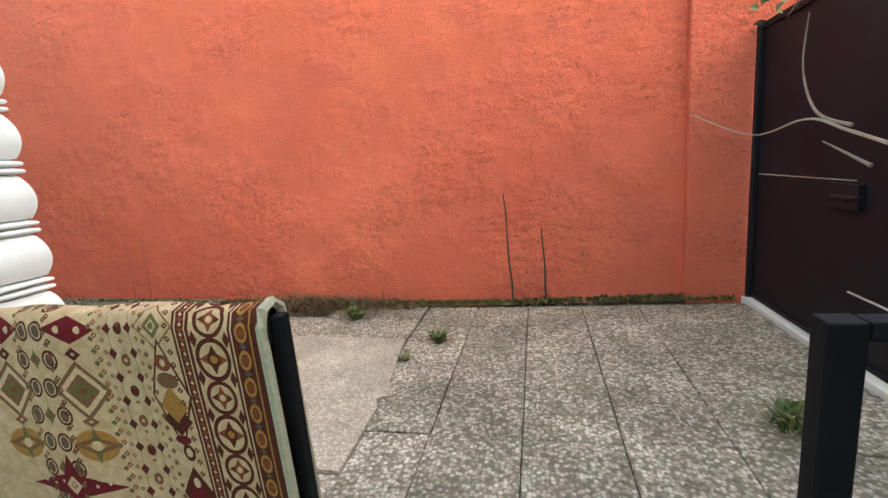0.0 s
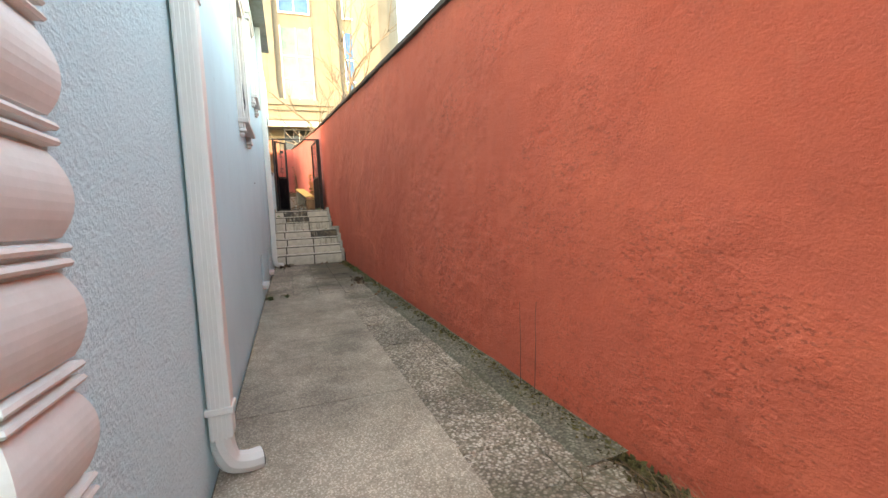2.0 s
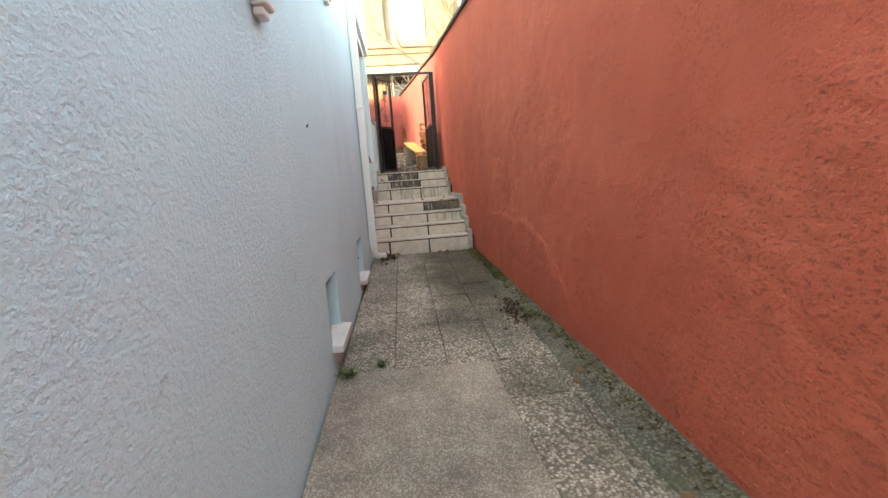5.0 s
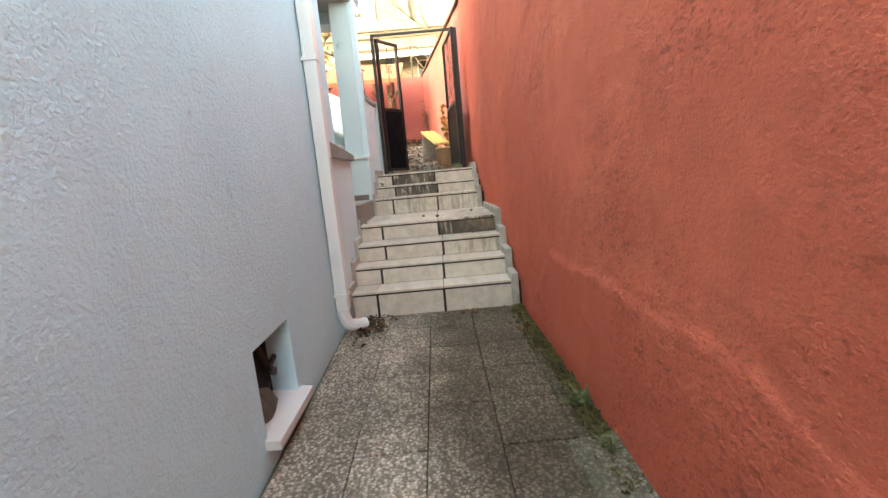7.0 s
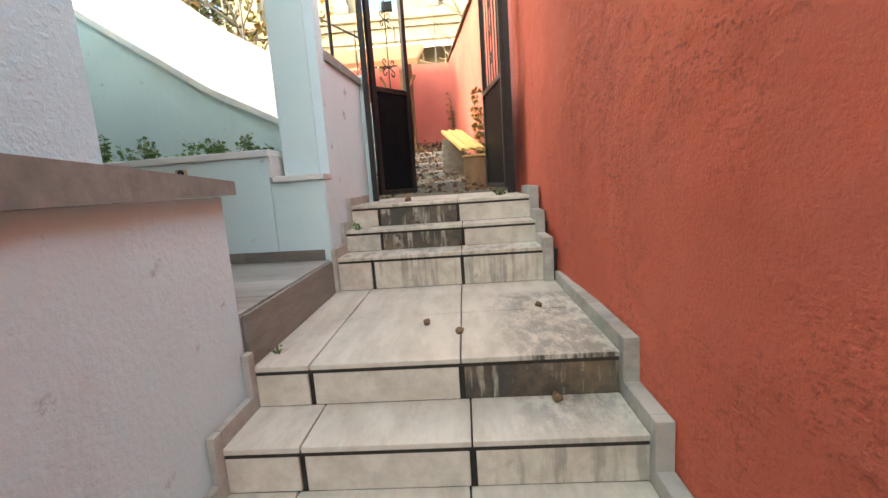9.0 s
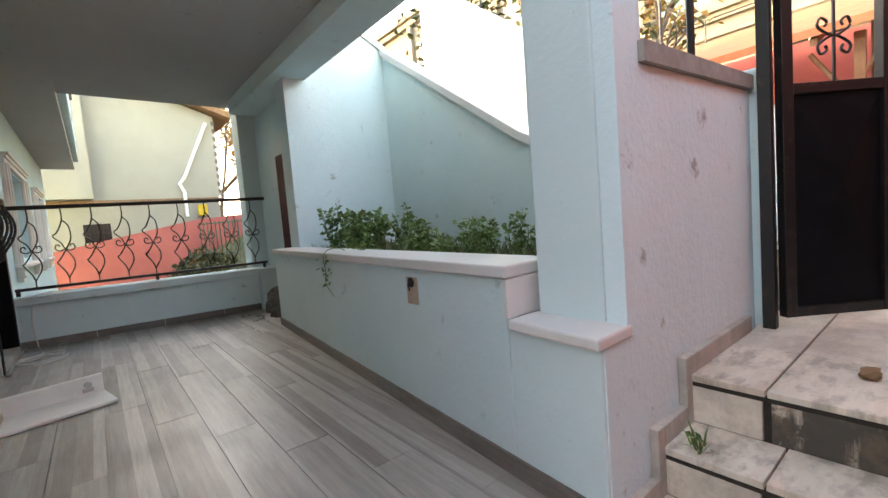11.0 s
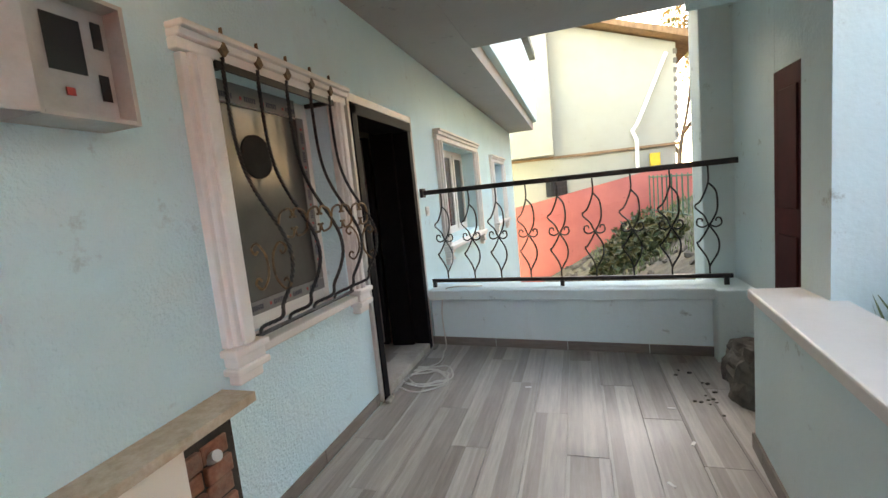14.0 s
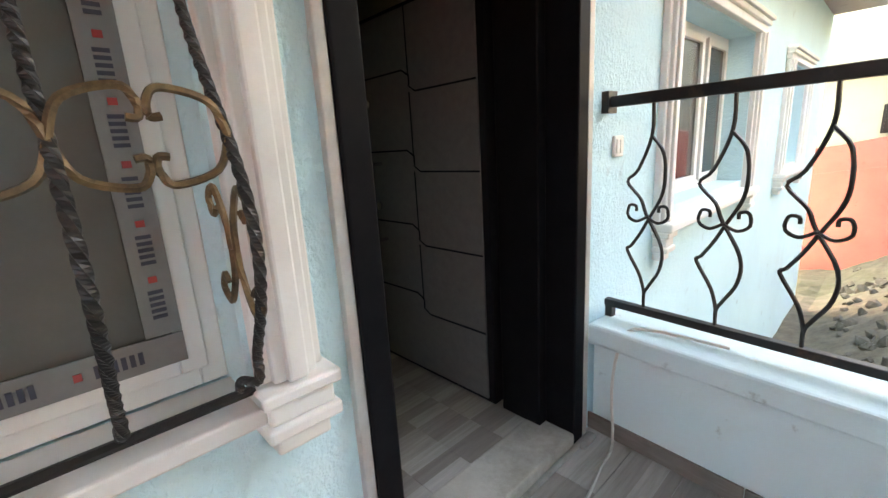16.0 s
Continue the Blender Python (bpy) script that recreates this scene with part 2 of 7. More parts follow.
def iron_build(nt, b):
    c = ramp(nt, noise_fac(nt, 14, 8, 0.7), (0.55, (0.012, 0.011, 0.011)), (0.74, (0.075, 0.042, 0.025)))
    nt.links.new(c, b.inputs["Base Color"])
    bump(nt, b, noise_fac(nt, 60, 4), 0.2, 0.002)


def carpet_build(nt, b):
    """Woven pattern in metres: u from the bound edge inward, v down the drop."""
    uvn = nt.nodes.new("ShaderNodeUVMap")
    sx = nt.nodes.new("ShaderNodeSeparateXYZ")
    nt.links.new(uvn.outputs[0], sx.inputs[0])
    u, v = sx.outputs[0], sx.outputs[1]

    made = {}

    def m(op, a, bb=None):
        key = (op, *[w.as_pointer() if isinstance(w, bpy.types.NodeSocket) else w for w in (a, bb)])
        if key not in made:
            made[key] = m_new(op, a, bb)
        return made[key]

    def m_new(op, a, bb):
        n = nt.nodes.new("ShaderNodeMath")
        n.operation = op
        for i, w in enumerate((a, bb)):
            if w is None:
                continue
            if isinstance(w, bpy.types.NodeSocket):
                nt.links.new(w, n.inputs[i])
            else:
                n.inputs[i].default_value = w
        return n.outputs[0]

    def dv(period, phase):
        return m("MULTIPLY", m("ABSOLUTE", m("SUBTRACT", m("FRACT", m("ADD", m("DIVIDE", v, period), phase)), 0.5)), period)

    def diamond(uc, ru, rv, period, phase, inner=0.0):
        d = m("ADD", m("DIVIDE", m("ABSOLUTE", m("SUBTRACT", u, uc)), ru), m("DIVIDE", dv(period, phase), rv))
        k = m("LESS_THAN", d, 1.0)
        return m("MULTIPLY", k, m("GREATER_THAN", d, inner)) if inner else k

    def oval(uc, ru, rv, period, phase, inner=0.0):
        d = m("SQRT", m("ADD", m("POWER", m("DIVIDE", m("ABSOLUTE", m("SUBTRACT", u, uc)), ru), 2.0), m("POWER", m("DIVIDE", dv(period, phase), rv), 2.0)))
        k = m("LESS_THAN", d, 1.0)
        return m("MULTIPLY", k, m("GREATER_THAN", d, inner)) if inner else k

    def strip(a, bb):
        return m("MULTIPLY", m("GREATER_THAN", u, a), m("LESS_THAN", u, bb))
    cream, red, brown, olive, gold = (0.50, 0.315, 0.195), (0.125, 0.010, 0.014), (0.080, 0.017, 0.010), (0.17, 0.072, 0.036), (0.32, 0.135, 0.036)
    grown, rust, teal = (0.115, 0.090, 0.035), (0.19, 0.048, 0.020), (0.085, 0.065, 0.045)

    def ph(w0, period):
        return (0.5 - (1.05 + w0) / period) % 1.0

    def dots(uc, ru, rv, w0, period, inner=0.0):
        return diamond(uc, ru, rv, period, ph(w0, period), inner)

    def rings(uc, ru, rv, w0, period, inner=0.0):
        return oval(uc, ru, rv, period, ph(w0, period), inner)
    c = mix(nt, 0.0, cream, cream)
    c = mix(nt, ramp(nt, noise_fac(nt, 40, 4, 0.7), (0.42, grey(0)), (0.62, grey(0.7))), c, (0.36, 0.205, 0.10))
    far = 3.1
    layers = [
        # outer border, lattice band, inner border
        (strip(-0.01, 0.112), brown), (strip(0.030, 0.036), gold), (strip(0.098, 0.103), cream),
        (rings(0.066, 0.022, 0.034, 0.02, 0.092, 0.62), gold), (rings(0.066, 0.012, 0.017, 0.02, 0.092), rust), (dots(0.066, 0.014, 0.012, 0.066, 0.092), teal),
        (strip(0.236, 0.288), brown), (strip(0.246, 0.250), cream), (strip(0.276, 0.280), cream), (dots(0.262, 0.010, 0.013, 0.0, 0.034), rust), (dots(0.262, 0.006, 0.007, 0.017, 0.034), cream),
        (rings(0.174, 0.056, 0.076, 0.20, 0.272, 0.78), brown), (rings(0.174, 0.050, 0.062, 0.336, 0.272, 0.76), brown),
        (dots(0.174, 0.046, 0.030, 0.20, 0.272, 0.35), rust), (dots(0.174, 0.022, 0.052, 0.20, 0.272), brown), (rings(0.174, 0.012, 0.014, 0.20, 0.272), gold),
        (dots(0.174, 0.036, 0.024, 0.336, 0.272), brown), (dots(0.174, 0.018, 0.044, 0.336, 0.272, 0.3), rust), (rings(0.174, 0.010, 0.012, 0.336, 0.272), cream),
        (dots(0.122, 0.012, 0.030, 0.268, 0.136), brown), (dots(0.226, 0.012, 0.030, 0.268, 0.136), brown),
        # framed square and vase motif beside the border
        (dots(0.360, 0.075, 0.085, 0.095, far, 0.90), olive), (dots(0.360, 0.036, 0.045, 0.095, far, 0.55), grown), (rings(0.360, 0.010, 0.012, 0.095, far), grown),
        (dots(0.350, 0.075, 0.210, 0.345, far), brown), (dots(0.350, 0.066, 0.190, 0.345, far), cream), (rings(0.350, 0.030, 0.030, 0.225, far), rust), (rings(0.350, 0.010, 0.014, 0.225, far), cream),
        (rings(0.350, 0.040, 0.030, 0.290, far), olive), (dots(0.350, 0.052, 0.075, 0.385, far), gold), (dots(0.350, 0.056, 0.060, 0.440, far), brown), (dots(0.350, 0.036, 0.045, 0.405, far), gold), (rings(0.350, 0.030, 0.018, 0.515, far), red),
        (rings(0.340, 0.022, 0.034, 0.565, far), brown), (rings(0.340, 0.012, 0.018, 0.565, far), cream), (dots(0.340, 0.062, 0.110, 0.730, far), brown), (dots(0.340, 0.042, 0.080, 0.745, far), red), (rings(0.340, 0.013, 0.020, 0.685, far), cream),
        # two strings of beads with small squares between
        (strip(0.458, 0.460), olive), (strip(0.547, 0.549), olive),
        (dots(0.459, 0.017, 0.022, 0.10, 0.091), brown), (dots(0.548, 0.017, 0.022, 0.10, 0.091), brown), (dots(0.459, 0.006, 0.008, 0.10, 0.091), red), (dots(0.548, 0.006, 0.008, 0.10, 0.091), red),
        (rings(0.503, 0.018, 0.022, 0.10, 0.234), brown), (rings(0.503, 0.019, 0.024, 0.217, 0.234, 0.35), olive), (dots(0.432, 0.009, 0.010, 0.05, 0.045, 0.4), olive), (dots(0.575, 0.009, 0.010, 0.05, 0.045, 0.4), olive), (dots(0.503, 0.010, 0.008, 0.03, 0.058, 0.3), rust)]
    # field: medallions in two columns with rings between them
    for uc in (0.69, 0.99):
        layers += [(dots(uc, 0.098, 0.115, 0.33, 0.86), olive), (dots(uc, 0.080, 0.094, 0.33, 0.86, 0.72), cream), (dots(uc, 0.050, 0.034, 0.33, 0.86), grown), (rings(uc, 0.016, 0.010, 0.33, 0.86), rust),
                   (rings(uc, 0.074, 0.062, 0.545, 0.86, 0.30), gold), (dots(uc, 0.085, 0.035, 0.545, 0.86, 0.5), olive), (dots(uc, 0.020, 0.075, 0.545, 0.86), grown), (rings(uc, 0.018, 0.020, 0.545, 0.86), cream),
                   (dots(uc, 0.095, 0.052, 0.10, 0.86), red), (rings(uc, 0.062, 0.040, 0.10, 0.86), red), (rings(uc - 0.035, 0.011, 0.014, 0.10, 0.86), cream), (rings(uc + 0.035, 0.011, 0.014, 0.10, 0.86), cream),
                   (dots(uc, 0.026, 0.026, 0.19, 0.86, 0.3), brown), (dots(uc, 0.030, 0.022, 0.45, 0.86, 0.3), olive)]
    for uc in (0.84,):
        for off in (0.034, 0.062):
            for sgn in (1, -1):
                w0 = 0.11 if off == 0.034 else 0.217
                layers += [(rings(uc + sgn * off, 0.030, 0.038, w0, 0.214, 0.74), brown), (rings(uc + sgn * off, 0.016, 0.024, w0, 0.214), teal), (dots(uc + sgn * off, 0.007, 0.012, w0, 0.214), rust)]
        layers += [(dots(uc, 0.026, 0.030, 0.217, 0.214, 0.25), olive), (dots(uc, 0.012, 0.042, 0.217, 0.214), grown)]
    layers += [(dots(0.815, 0.200, 0.052, 0.715, far), red), (dots(0.815, 0.052, 0.130, 0.715, far), red), (rings(0.815, 0.120, 0.044, 0.715, far), red), (dots(0.815, 0.034, 0.040, 0.715, far, 0.45), cream), (rings(0.815, 0.012, 0.014, 0.715, far), gold)]
    for k in range(7):
        layers.append((rings(0.68 + 0.045 * k, 0.006, 0.007, 0.70 + 0.012 * (k % 2), far), cream))
    for mask, col in layers:
        c = mix(nt, mask, c, col)
    for k, uc in enumerate((0.31, 0.405, 0.60, 0.615, 0.765, 0.775, 0.905, 0.92)):
        c = mix(nt, dots(uc, 0.011, 0.012, 0.27 * k * 0.05, 0.046, 0.0 if k % 2 else 0.4), c, (brown, olive, rust, grown)[k % 4])
    wear = ramp(nt, noise_fac(nt, 160, 3, 0.7), (0.3, grey(0.72)), (0.7, grey(1.1)))
    c = mix(nt, 1.0, c, wear, "MULTIPLY")
    nt.links.new(c, b.inputs["Base Color"])
    bump(nt, b, noise_fac(nt, 380, 2), 0.5, 0.002)


def timber_build(nt, b):
    c = ramp(nt, noise_fac(nt, 14, 6, 0.6, stretch=(0.3, 4, 4)), (0.3, (0.50, 0.31, 0.085)), (0.7, (0.66, 0.46, 0.17)))
    nt.links.new(c, b.inputs["Base Color"])


def leafy(c1, c2, c3):
    def build(nt, b):
        g = nt.nodes.new("ShaderNodeNewGeometry")
        c = ramp(nt, g.outputs["Random Per Island"], (0, c1), (0.5, c2), (1, c3))
        nt.links.new(c, b.inputs["Base Color"])
        b.inputs["Subsurface Weight"].default_value = 0.0
    return build


M = {
    "orange": material("orange_plaster", (0.58, 0.16, 0.08), 0.85, build=orange_build, spec=0.25),
    "pink": material("pink_plaster", (0.5, 0.16, 0.12), 0.85, build=stucco((0.46, 0.135, 0.115), (0.38, 0.105, 0.092), (0.25, 0.10, 0.075), 0.4, 50), spec=0.25),
    "blue": material("pale_blue_stucco", (0.6, 0.68, 0.72), 0.85, build=stucco((0.575, 0.79, 0.83), (0.52, 0.73, 0.775), (0.40, 0.44, 0.46), 0.25, 62, 1.0), spec=0.3),
    "mint": material("mint_stucco", (0.5, 0.68, 0.68), 0.85, build=stucco((0.60, 0.725, 0.725), (0.54, 0.665, 0.665), (0.40, 0.42, 0.35), 0.40, 40, 0.45), spec=0.3),
    "lilac": material("lilac_stucco", (0.56, 0.55, 0.60), 0.85, build=stucco((0.65, 0.80, 0.82), (0.59, 0.73, 0.75), (0.36, 0.34, 0.33), 0.45, 45, 0.9), spec=0.3),
    "soffit": material("soffit_paint", (0.56, 0.54, 0.53), 0.9, build=stucco((0.44, 0.43, 0.42), (0.40, 0.39, 0.38), (0.30, 0.29, 0.28), 0.3, 60, 0.2)),
    "cream": material("cream_render", (0.72, 0.66, 0.5), 0.85, build=stucco((0.31, 0.295, 0.245), (0.28, 0.265, 0.22), (0.34, 0.30, 0.22), 0.3, 30, 0.2)),
    "stone_cream": material("cream_stone", (0.74, 0.66, 0.48), 0.8, build=stucco((0.215, 0.195, 0.155), (0.18, 0.16, 0.125), (0.13, 0.11, 0.085), 0.35, 20, 0.2)),
    "white": material("white_plaster_trim", (0.78, 0.76, 0.73), 0.6, build=speck((0.74, 0.71, 0.67), (0.82, 0.80, 0.77), 5, 0.12, 2.0, 0.06, (0.42, 0.39, 0.34), 0.30)),
    "pvc": material("white_pvc", (0.80, 0.79, 0.76), 0.35, build=speck((0.76, 0.75, 0.70), (0.82, 0.81, 0.79), 6, 0.04, 3.0, 0.04, (0.5, 0.45, 0.38), 0.25)),
    "marble": material("step_marble", (0.7, 0.66, 0.6), 0.4, build=marble_build),
    "marble_black": material("stained_step_marble", (0.3, 0.27, 0.23), 0.5, build=stained_marble(0.93)),
    "marble_grimy": material("grimy_step_marble", (0.45, 0.4, 0.35), 0.5, build=stained_marble(0.42)),
    "capstone": material("white_capstone", (0.72, 0.68, 0.64), 0.45, build=speck((0.66, 0.62, 0.58), (0.76, 0.73, 0.70), 5, 0.1, 2.5, 0.05, (0.36, 0.32, 0.28), 0.4)),
    "stepstone": material("pale_step_stone", (0.5, 0.47, 0.43), 0.5, build=speck((0.40, 0.365, 0.315), (0.52, 0.48, 0.42), 7, 0.1, 2.5, 0.1, (0.16, 0.13, 0.10), 0.7), spec=0.2),
    "joint": material("dark_joint", (0.035, 0.028, 0.022), 0.95, build=speck((0.025, 0.02, 0.016), (0.06, 0.05, 0.038), 20, 0.2)),
    "gravel": material("washed_gravel_paver", (0.3, 0.28, 0.25), 0.8, build=gravel([(0.15, 0.115, 0.085), (0.36, 0.285, 0.215), (0.56, 0.46, 0.37), (0.80, 0.70, 0.59), (0.45, 0.315, 0.235)], 62, (0.205, 0.165, 0.115), 0.65, True)),
    "slab": material("fine_gravel_concrete", (0.45, 0.38, 0.33), 0.85, build=gravel([(0.30, 0.235, 0.175), (0.53, 0.43, 0.335), (0.74, 0.63, 0.51)], 105, (0.38, 0.305, 0.235), 0.10)),
    "concrete": material("grey_concrete", (0.3, 0.29, 0.27), 0.9, build=speck((0.24, 0.225, 0.20), (0.34, 0.325, 0.30), 18, 0.4, 1.2, 0.1, (0.09, 0.09, 0.06), 0.6)),
    "gutter": material("mossy_gravel", (0.22, 0.2, 0.14), 0.9, build=gravel([(0.10, 0.085, 0.06), (0.22, 0.19, 0.14), (0.36, 0.31, 0.24), (0.17, 0.15, 0.10)], 62, (0.12, 0.10, 0.065), 0.9)),
    "soil": material("damp_soil", (0.07, 0.055, 0.04), 0.95, build=speck((0.035, 0.027, 0.018), (0.10, 0.08, 0.055), 22, 0.8)),
    "bed": material("mossy_joint_bed", (0.12, 0.11, 0.085), 0.95, build=speck((0.075, 0.07, 0.05), (0.17, 0.155, 0.12), 25, 0.4, 2.0, 0.0, (0.055, 0.06, 0.025), 0.6)),
    "ground": material("rough_ground", (0.2, 0.18, 0.13), 0.95, build=speck((0.075, 0.060, 0.042), (0.16, 0.13, 0.092), 7, 0.8, 0.6, 0.0, (0.06, 0.075, 0.03), 0.8)),
    "coping": material("dark_coping", (0.06, 0.045, 0.035), 0.85, build=speck((0.05, 0.033, 0.026), (0.11, 0.07, 0.05), 12, 0.4)),
    "iron": material("black_wrought_iron", (0.015, 0.014, 0.014), 0.45, 0.2, build=iron_build),
    "brass": material("brass_rubbed_iron", (0.22, 0.13, 0.06), 0.5, 0.5, build=speck((0.035, 0.025, 0.018), (0.32, 0.20, 0.10), 18, 0.2)),
    "black": material("black_painted_steel", (0.010, 0.010, 0.011), 0.5, 0.0, spec=0.06, build=speck((0.007, 0.007, 0.008), (0.013, 0.013, 0.015), 8, 0.05)),
    "gate_sheet": material("black_gate_sheet", (0.008, 0.008, 0.011), 0.55, 0.0, spec=0.2, build=speck((0.006, 0.006, 0.009), (0.012, 0.012, 0.016), 3, 0.15)),
    "chrome": material("brushed_steel", (0.7, 0.7, 0.7), 0.25, 1.0),
    "galv": material("grey_meter_steel", (0.5, 0.49, 0.47), 0.5, 0.3, build=speck((0.46, 0.44, 0.42), (0.56, 0.54, 0.51), 12, 0.05, 4, 0.05, (0.3, 0.22, 0.15), 0.3)),
    # near-black: the shade of rooms, cellar and holes as colour; also dark fittings
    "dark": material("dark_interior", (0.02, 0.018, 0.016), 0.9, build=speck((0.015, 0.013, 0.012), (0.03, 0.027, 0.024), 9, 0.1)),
    "plank": material("wood_look_tile", (0.22, 0.2, 0.18), 0.4, build=plank_build),
    "skirt": material("wood_look_skirting", (0.2, 0.17, 0.145), 0.45, build=speck((0.15, 0.125, 0.105), (0.25, 0.215, 0.185), 5, 0.08, 2, 0.2, stretch=(1, 1, 6))),
    "grout": material("pale_grout", (0.5, 0.47, 0.43), 0.95, build=speck((0.40, 0.375, 0.34), (0.55, 0.52, 0.48), 15, 0.2)),
    "carpet": material("woven_carpet", (0.5, 0.4, 0.3), 0.95, build=carpet_build, spec=0.1),
    "carpet_back": material("carpet_backing", (0.45, 0.38, 0.26), 0.95, build=speck((0.36, 0.30, 0.19), (0.50, 0.43, 0.31), 90, 0.4)),
    "cab": material("ivory_laminate", (0.75, 0.70, 0.60), 0.45, build=speck((0.72, 0.67, 0.57), (0.78, 0.74, 0.65), 3, 0.03, 3, 0.04, (0.5, 0.42, 0.32), 0.2)),
    "cabwhite": material("white_laminate", (0.76, 0.74, 0.70), 0.4, build=speck((0.72, 0.70, 0.65), (0.79, 0.77, 0.74), 4, 0.03, 3, 0.04, (0.45, 0.38, 0.30), 0.25)),
    "beigeboard": material("raw_chipboard", (0.40, 0.31, 0.22), 0.8, build=speck((0.34, 0.26, 0.175), (0.48, 0.385, 0.28), 30, 0.3, 6, 0.05, (0.6, 0.55, 0.47), 0.5)),
    "brick": material("old_brick", (0.35, 0.14, 0.08), 0.9, build=speck((0.22, 0.085, 0.05), (0.42, 0.18, 0.11), 25, 0.6, 5, 0.35, (0.3, 0.27, 0.23), 0.5)),
    "timber": material("yellow_pine", (0.6, 0.4, 0.14), 0.6, build=timber_build),
    "oldwood": material("weathered_wood", (0.22, 0.12, 0.06), 0.8, build=speck((0.16, 0.08, 0.04), (0.30, 0.17, 0.085), 9, 0.3, stretch=(1, 1, 0.3))),
    "rooftile": material("orange_roof_sheet", (0.50, 0.16, 0.07), 0.7, build=speck((0.42, 0.12, 0.05), (0.58, 0.21, 0.09), 6, 0.3, 1.5, 0.1, (0.2, 0.08, 0.04), 0.4)),
    # dark red paint, darkened further to carry the recess's shade
    "reddoor": material("dark_red_door", (0.085, 0.012, 0.014), 0.7, spec=0.15, build=speck((0.050, 0.006, 0.007), (0.075, 0.009, 0.009), 6, 0.08)),
    "leaf": material("planter_leaf", (0.09, 0.15, 0.035), 0.5, build=leafy((0.055, 0.115, 0.025), (0.10, 0.185, 0.045), (0.17, 0.26, 0.075))),
    "weed": material("weed_leaf", (0.09, 0.11, 0.03), 0.6, build=leafy((0.05, 0.085, 0.02), (0.10, 0.13, 0.04), (0.16, 0.17, 0.07))),
    "dry": material("dry_grass", (0.26, 0.17, 0.09), 0.9, build=leafy((0.07, 0.04, 0.025), (0.17, 0.10, 0.055), (0.27, 0.18, 0.10))),
    "moss": material("dark_moss", (0.06, 0.06, 0.02), 0.95, build=leafy((0.05, 0.045, 0.018), (0.12, 0.10, 0.035), (0.20, 0.155, 0.06))),
    "autumn": material("autumn_leaf", (0.35, 0.22, 0.05), 0.6, build=leafy((0.05, 0.07, 0.018), (0.24, 0.16, 0.035), (0.30, 0.12, 0.025))),
    "greentree": material("laurel_leaf", (0.06, 0.09, 0.025), 0.45, build=leafy((0.022, 0.036, 0.010), (0.045, 0.062, 0.016), (0.13, 0.10, 0.03))),
    "litter": material("fallen_leaf", (0.1, 0.06, 0.035), 0.9, build=leafy((0.03, 0.02, 0.014), (0.085, 0.05, 0.028), (0.20, 0.115, 0.06))),
    "bark": material("bark", (0.14, 0.11, 0.085), 0.95, build=speck((0.09, 0.068, 0.05), (0.20, 0.165, 0.13), 16, 0.7)),
    "twig": material("dark_twig", (0.05, 0.035, 0.025), 0.9, build=speck((0.035, 0.024, 0.017), (0.08, 0.056, 0.04), 18, 0.3)),
    "vine": material("pale_vine", (0.30, 0.24, 0.19), 0.9, build=speck((0.24, 0.19, 0.145), (0.38, 0.31, 0.25), 18, 0.3)),
    "bank_stone": material("earthy_stone", (0.12, 0.1, 0.075), 0.95, build=speck((0.07, 0.057, 0.042), (0.17, 0.142, 0.108), 9, 0.7, 2, 0.45, (0.05, 0.05, 0.025), 0.6)),
    "stone": material("field_stone", (0.3, 0.28, 0.24), 0.9, build=speck((0.12, 0.105, 0.088), (0.24, 0.215, 0.185), 9, 0.7, 2, 0.45, (0.07, 0.065, 0.04), 0.5)),
    "cable": material("grey_cable", (0.6, 0.58, 0.52), 0.5, build=speck((0.55, 0.53, 0.47), (0.66, 0.64, 0.58), 10, 0.02)),
    "yellow": material("yellow_box_paint", (0.85, 0.55, 0.02), 0.5, build=speck((0.80, 0.50, 0.015), (0.88, 0.60, 0.03), 8, 0.03)),
    "greenpaint": material("green_fence_paint", (0.05, 0.12, 0.07), 0.6, build=speck((0.04, 0.09, 0.055), (0.07, 0.15, 0.09), 9, 0.05)),
    "red_fence": material("red_fence_paint", (0.35, 0.08, 0.07), 0.6, build=speck((0.28, 0.06, 0.05), (0.42, 0.11, 0.09), 9, 0.05)),
    "leafgrey": material("door_grey_laminate", (0.16, 0.155, 0.15), 0.5, build=speck((0.14, 0.135, 0.13), (0.18, 0.175, 0.168), 25, 0.03)),
    "inner": material("beige_inner_wall", (0.45, 0.42, 0.33), 0.8, build=speck((0.40, 0.375, 0.29), (0.48, 0.45, 0.36), 4, 0.03)),
    "tape": material("grey_film_strip", (0.3, 0.29, 0.28), 0.35, build=speck((0.25, 0.24, 0.23), (0.34, 0.33, 0.31), 6, 0.03)),
    "ink": material("dark_grey_ink", (0.05, 0.05, 0.07), 0.6),
    "redink": material("red_ink", (0.40, 0.05, 0.045), 0.6),
    "bluefilm": material("blue_window_film", (0.05, 0.16, 0.36), 0.15, build=speck((0.03, 0.11, 0.28), (0.09, 0.24, 0.46), 0.5, 0.0)),
    "greenfilm": material("green_window_film", (0.14, 0.26, 0.22), 0.15, build=speck((0.10, 0.20, 0.17), (0.22, 0.34, 0.29), 0.5, 0.0)),
    "curtain": material("pale_curtain", (0.55, 0.52, 0.46), 0.9, build=speck((0.48, 0.45, 0.39), (0.60, 0.57, 0.51), 20, 0.2, stretch=(6, 6, 0.2))),
}


def glass_build(nt, b):
    b.inputs["Transmission Weight"].default_value = 1.0
    b.inputs["IOR"].default_value = 1.45


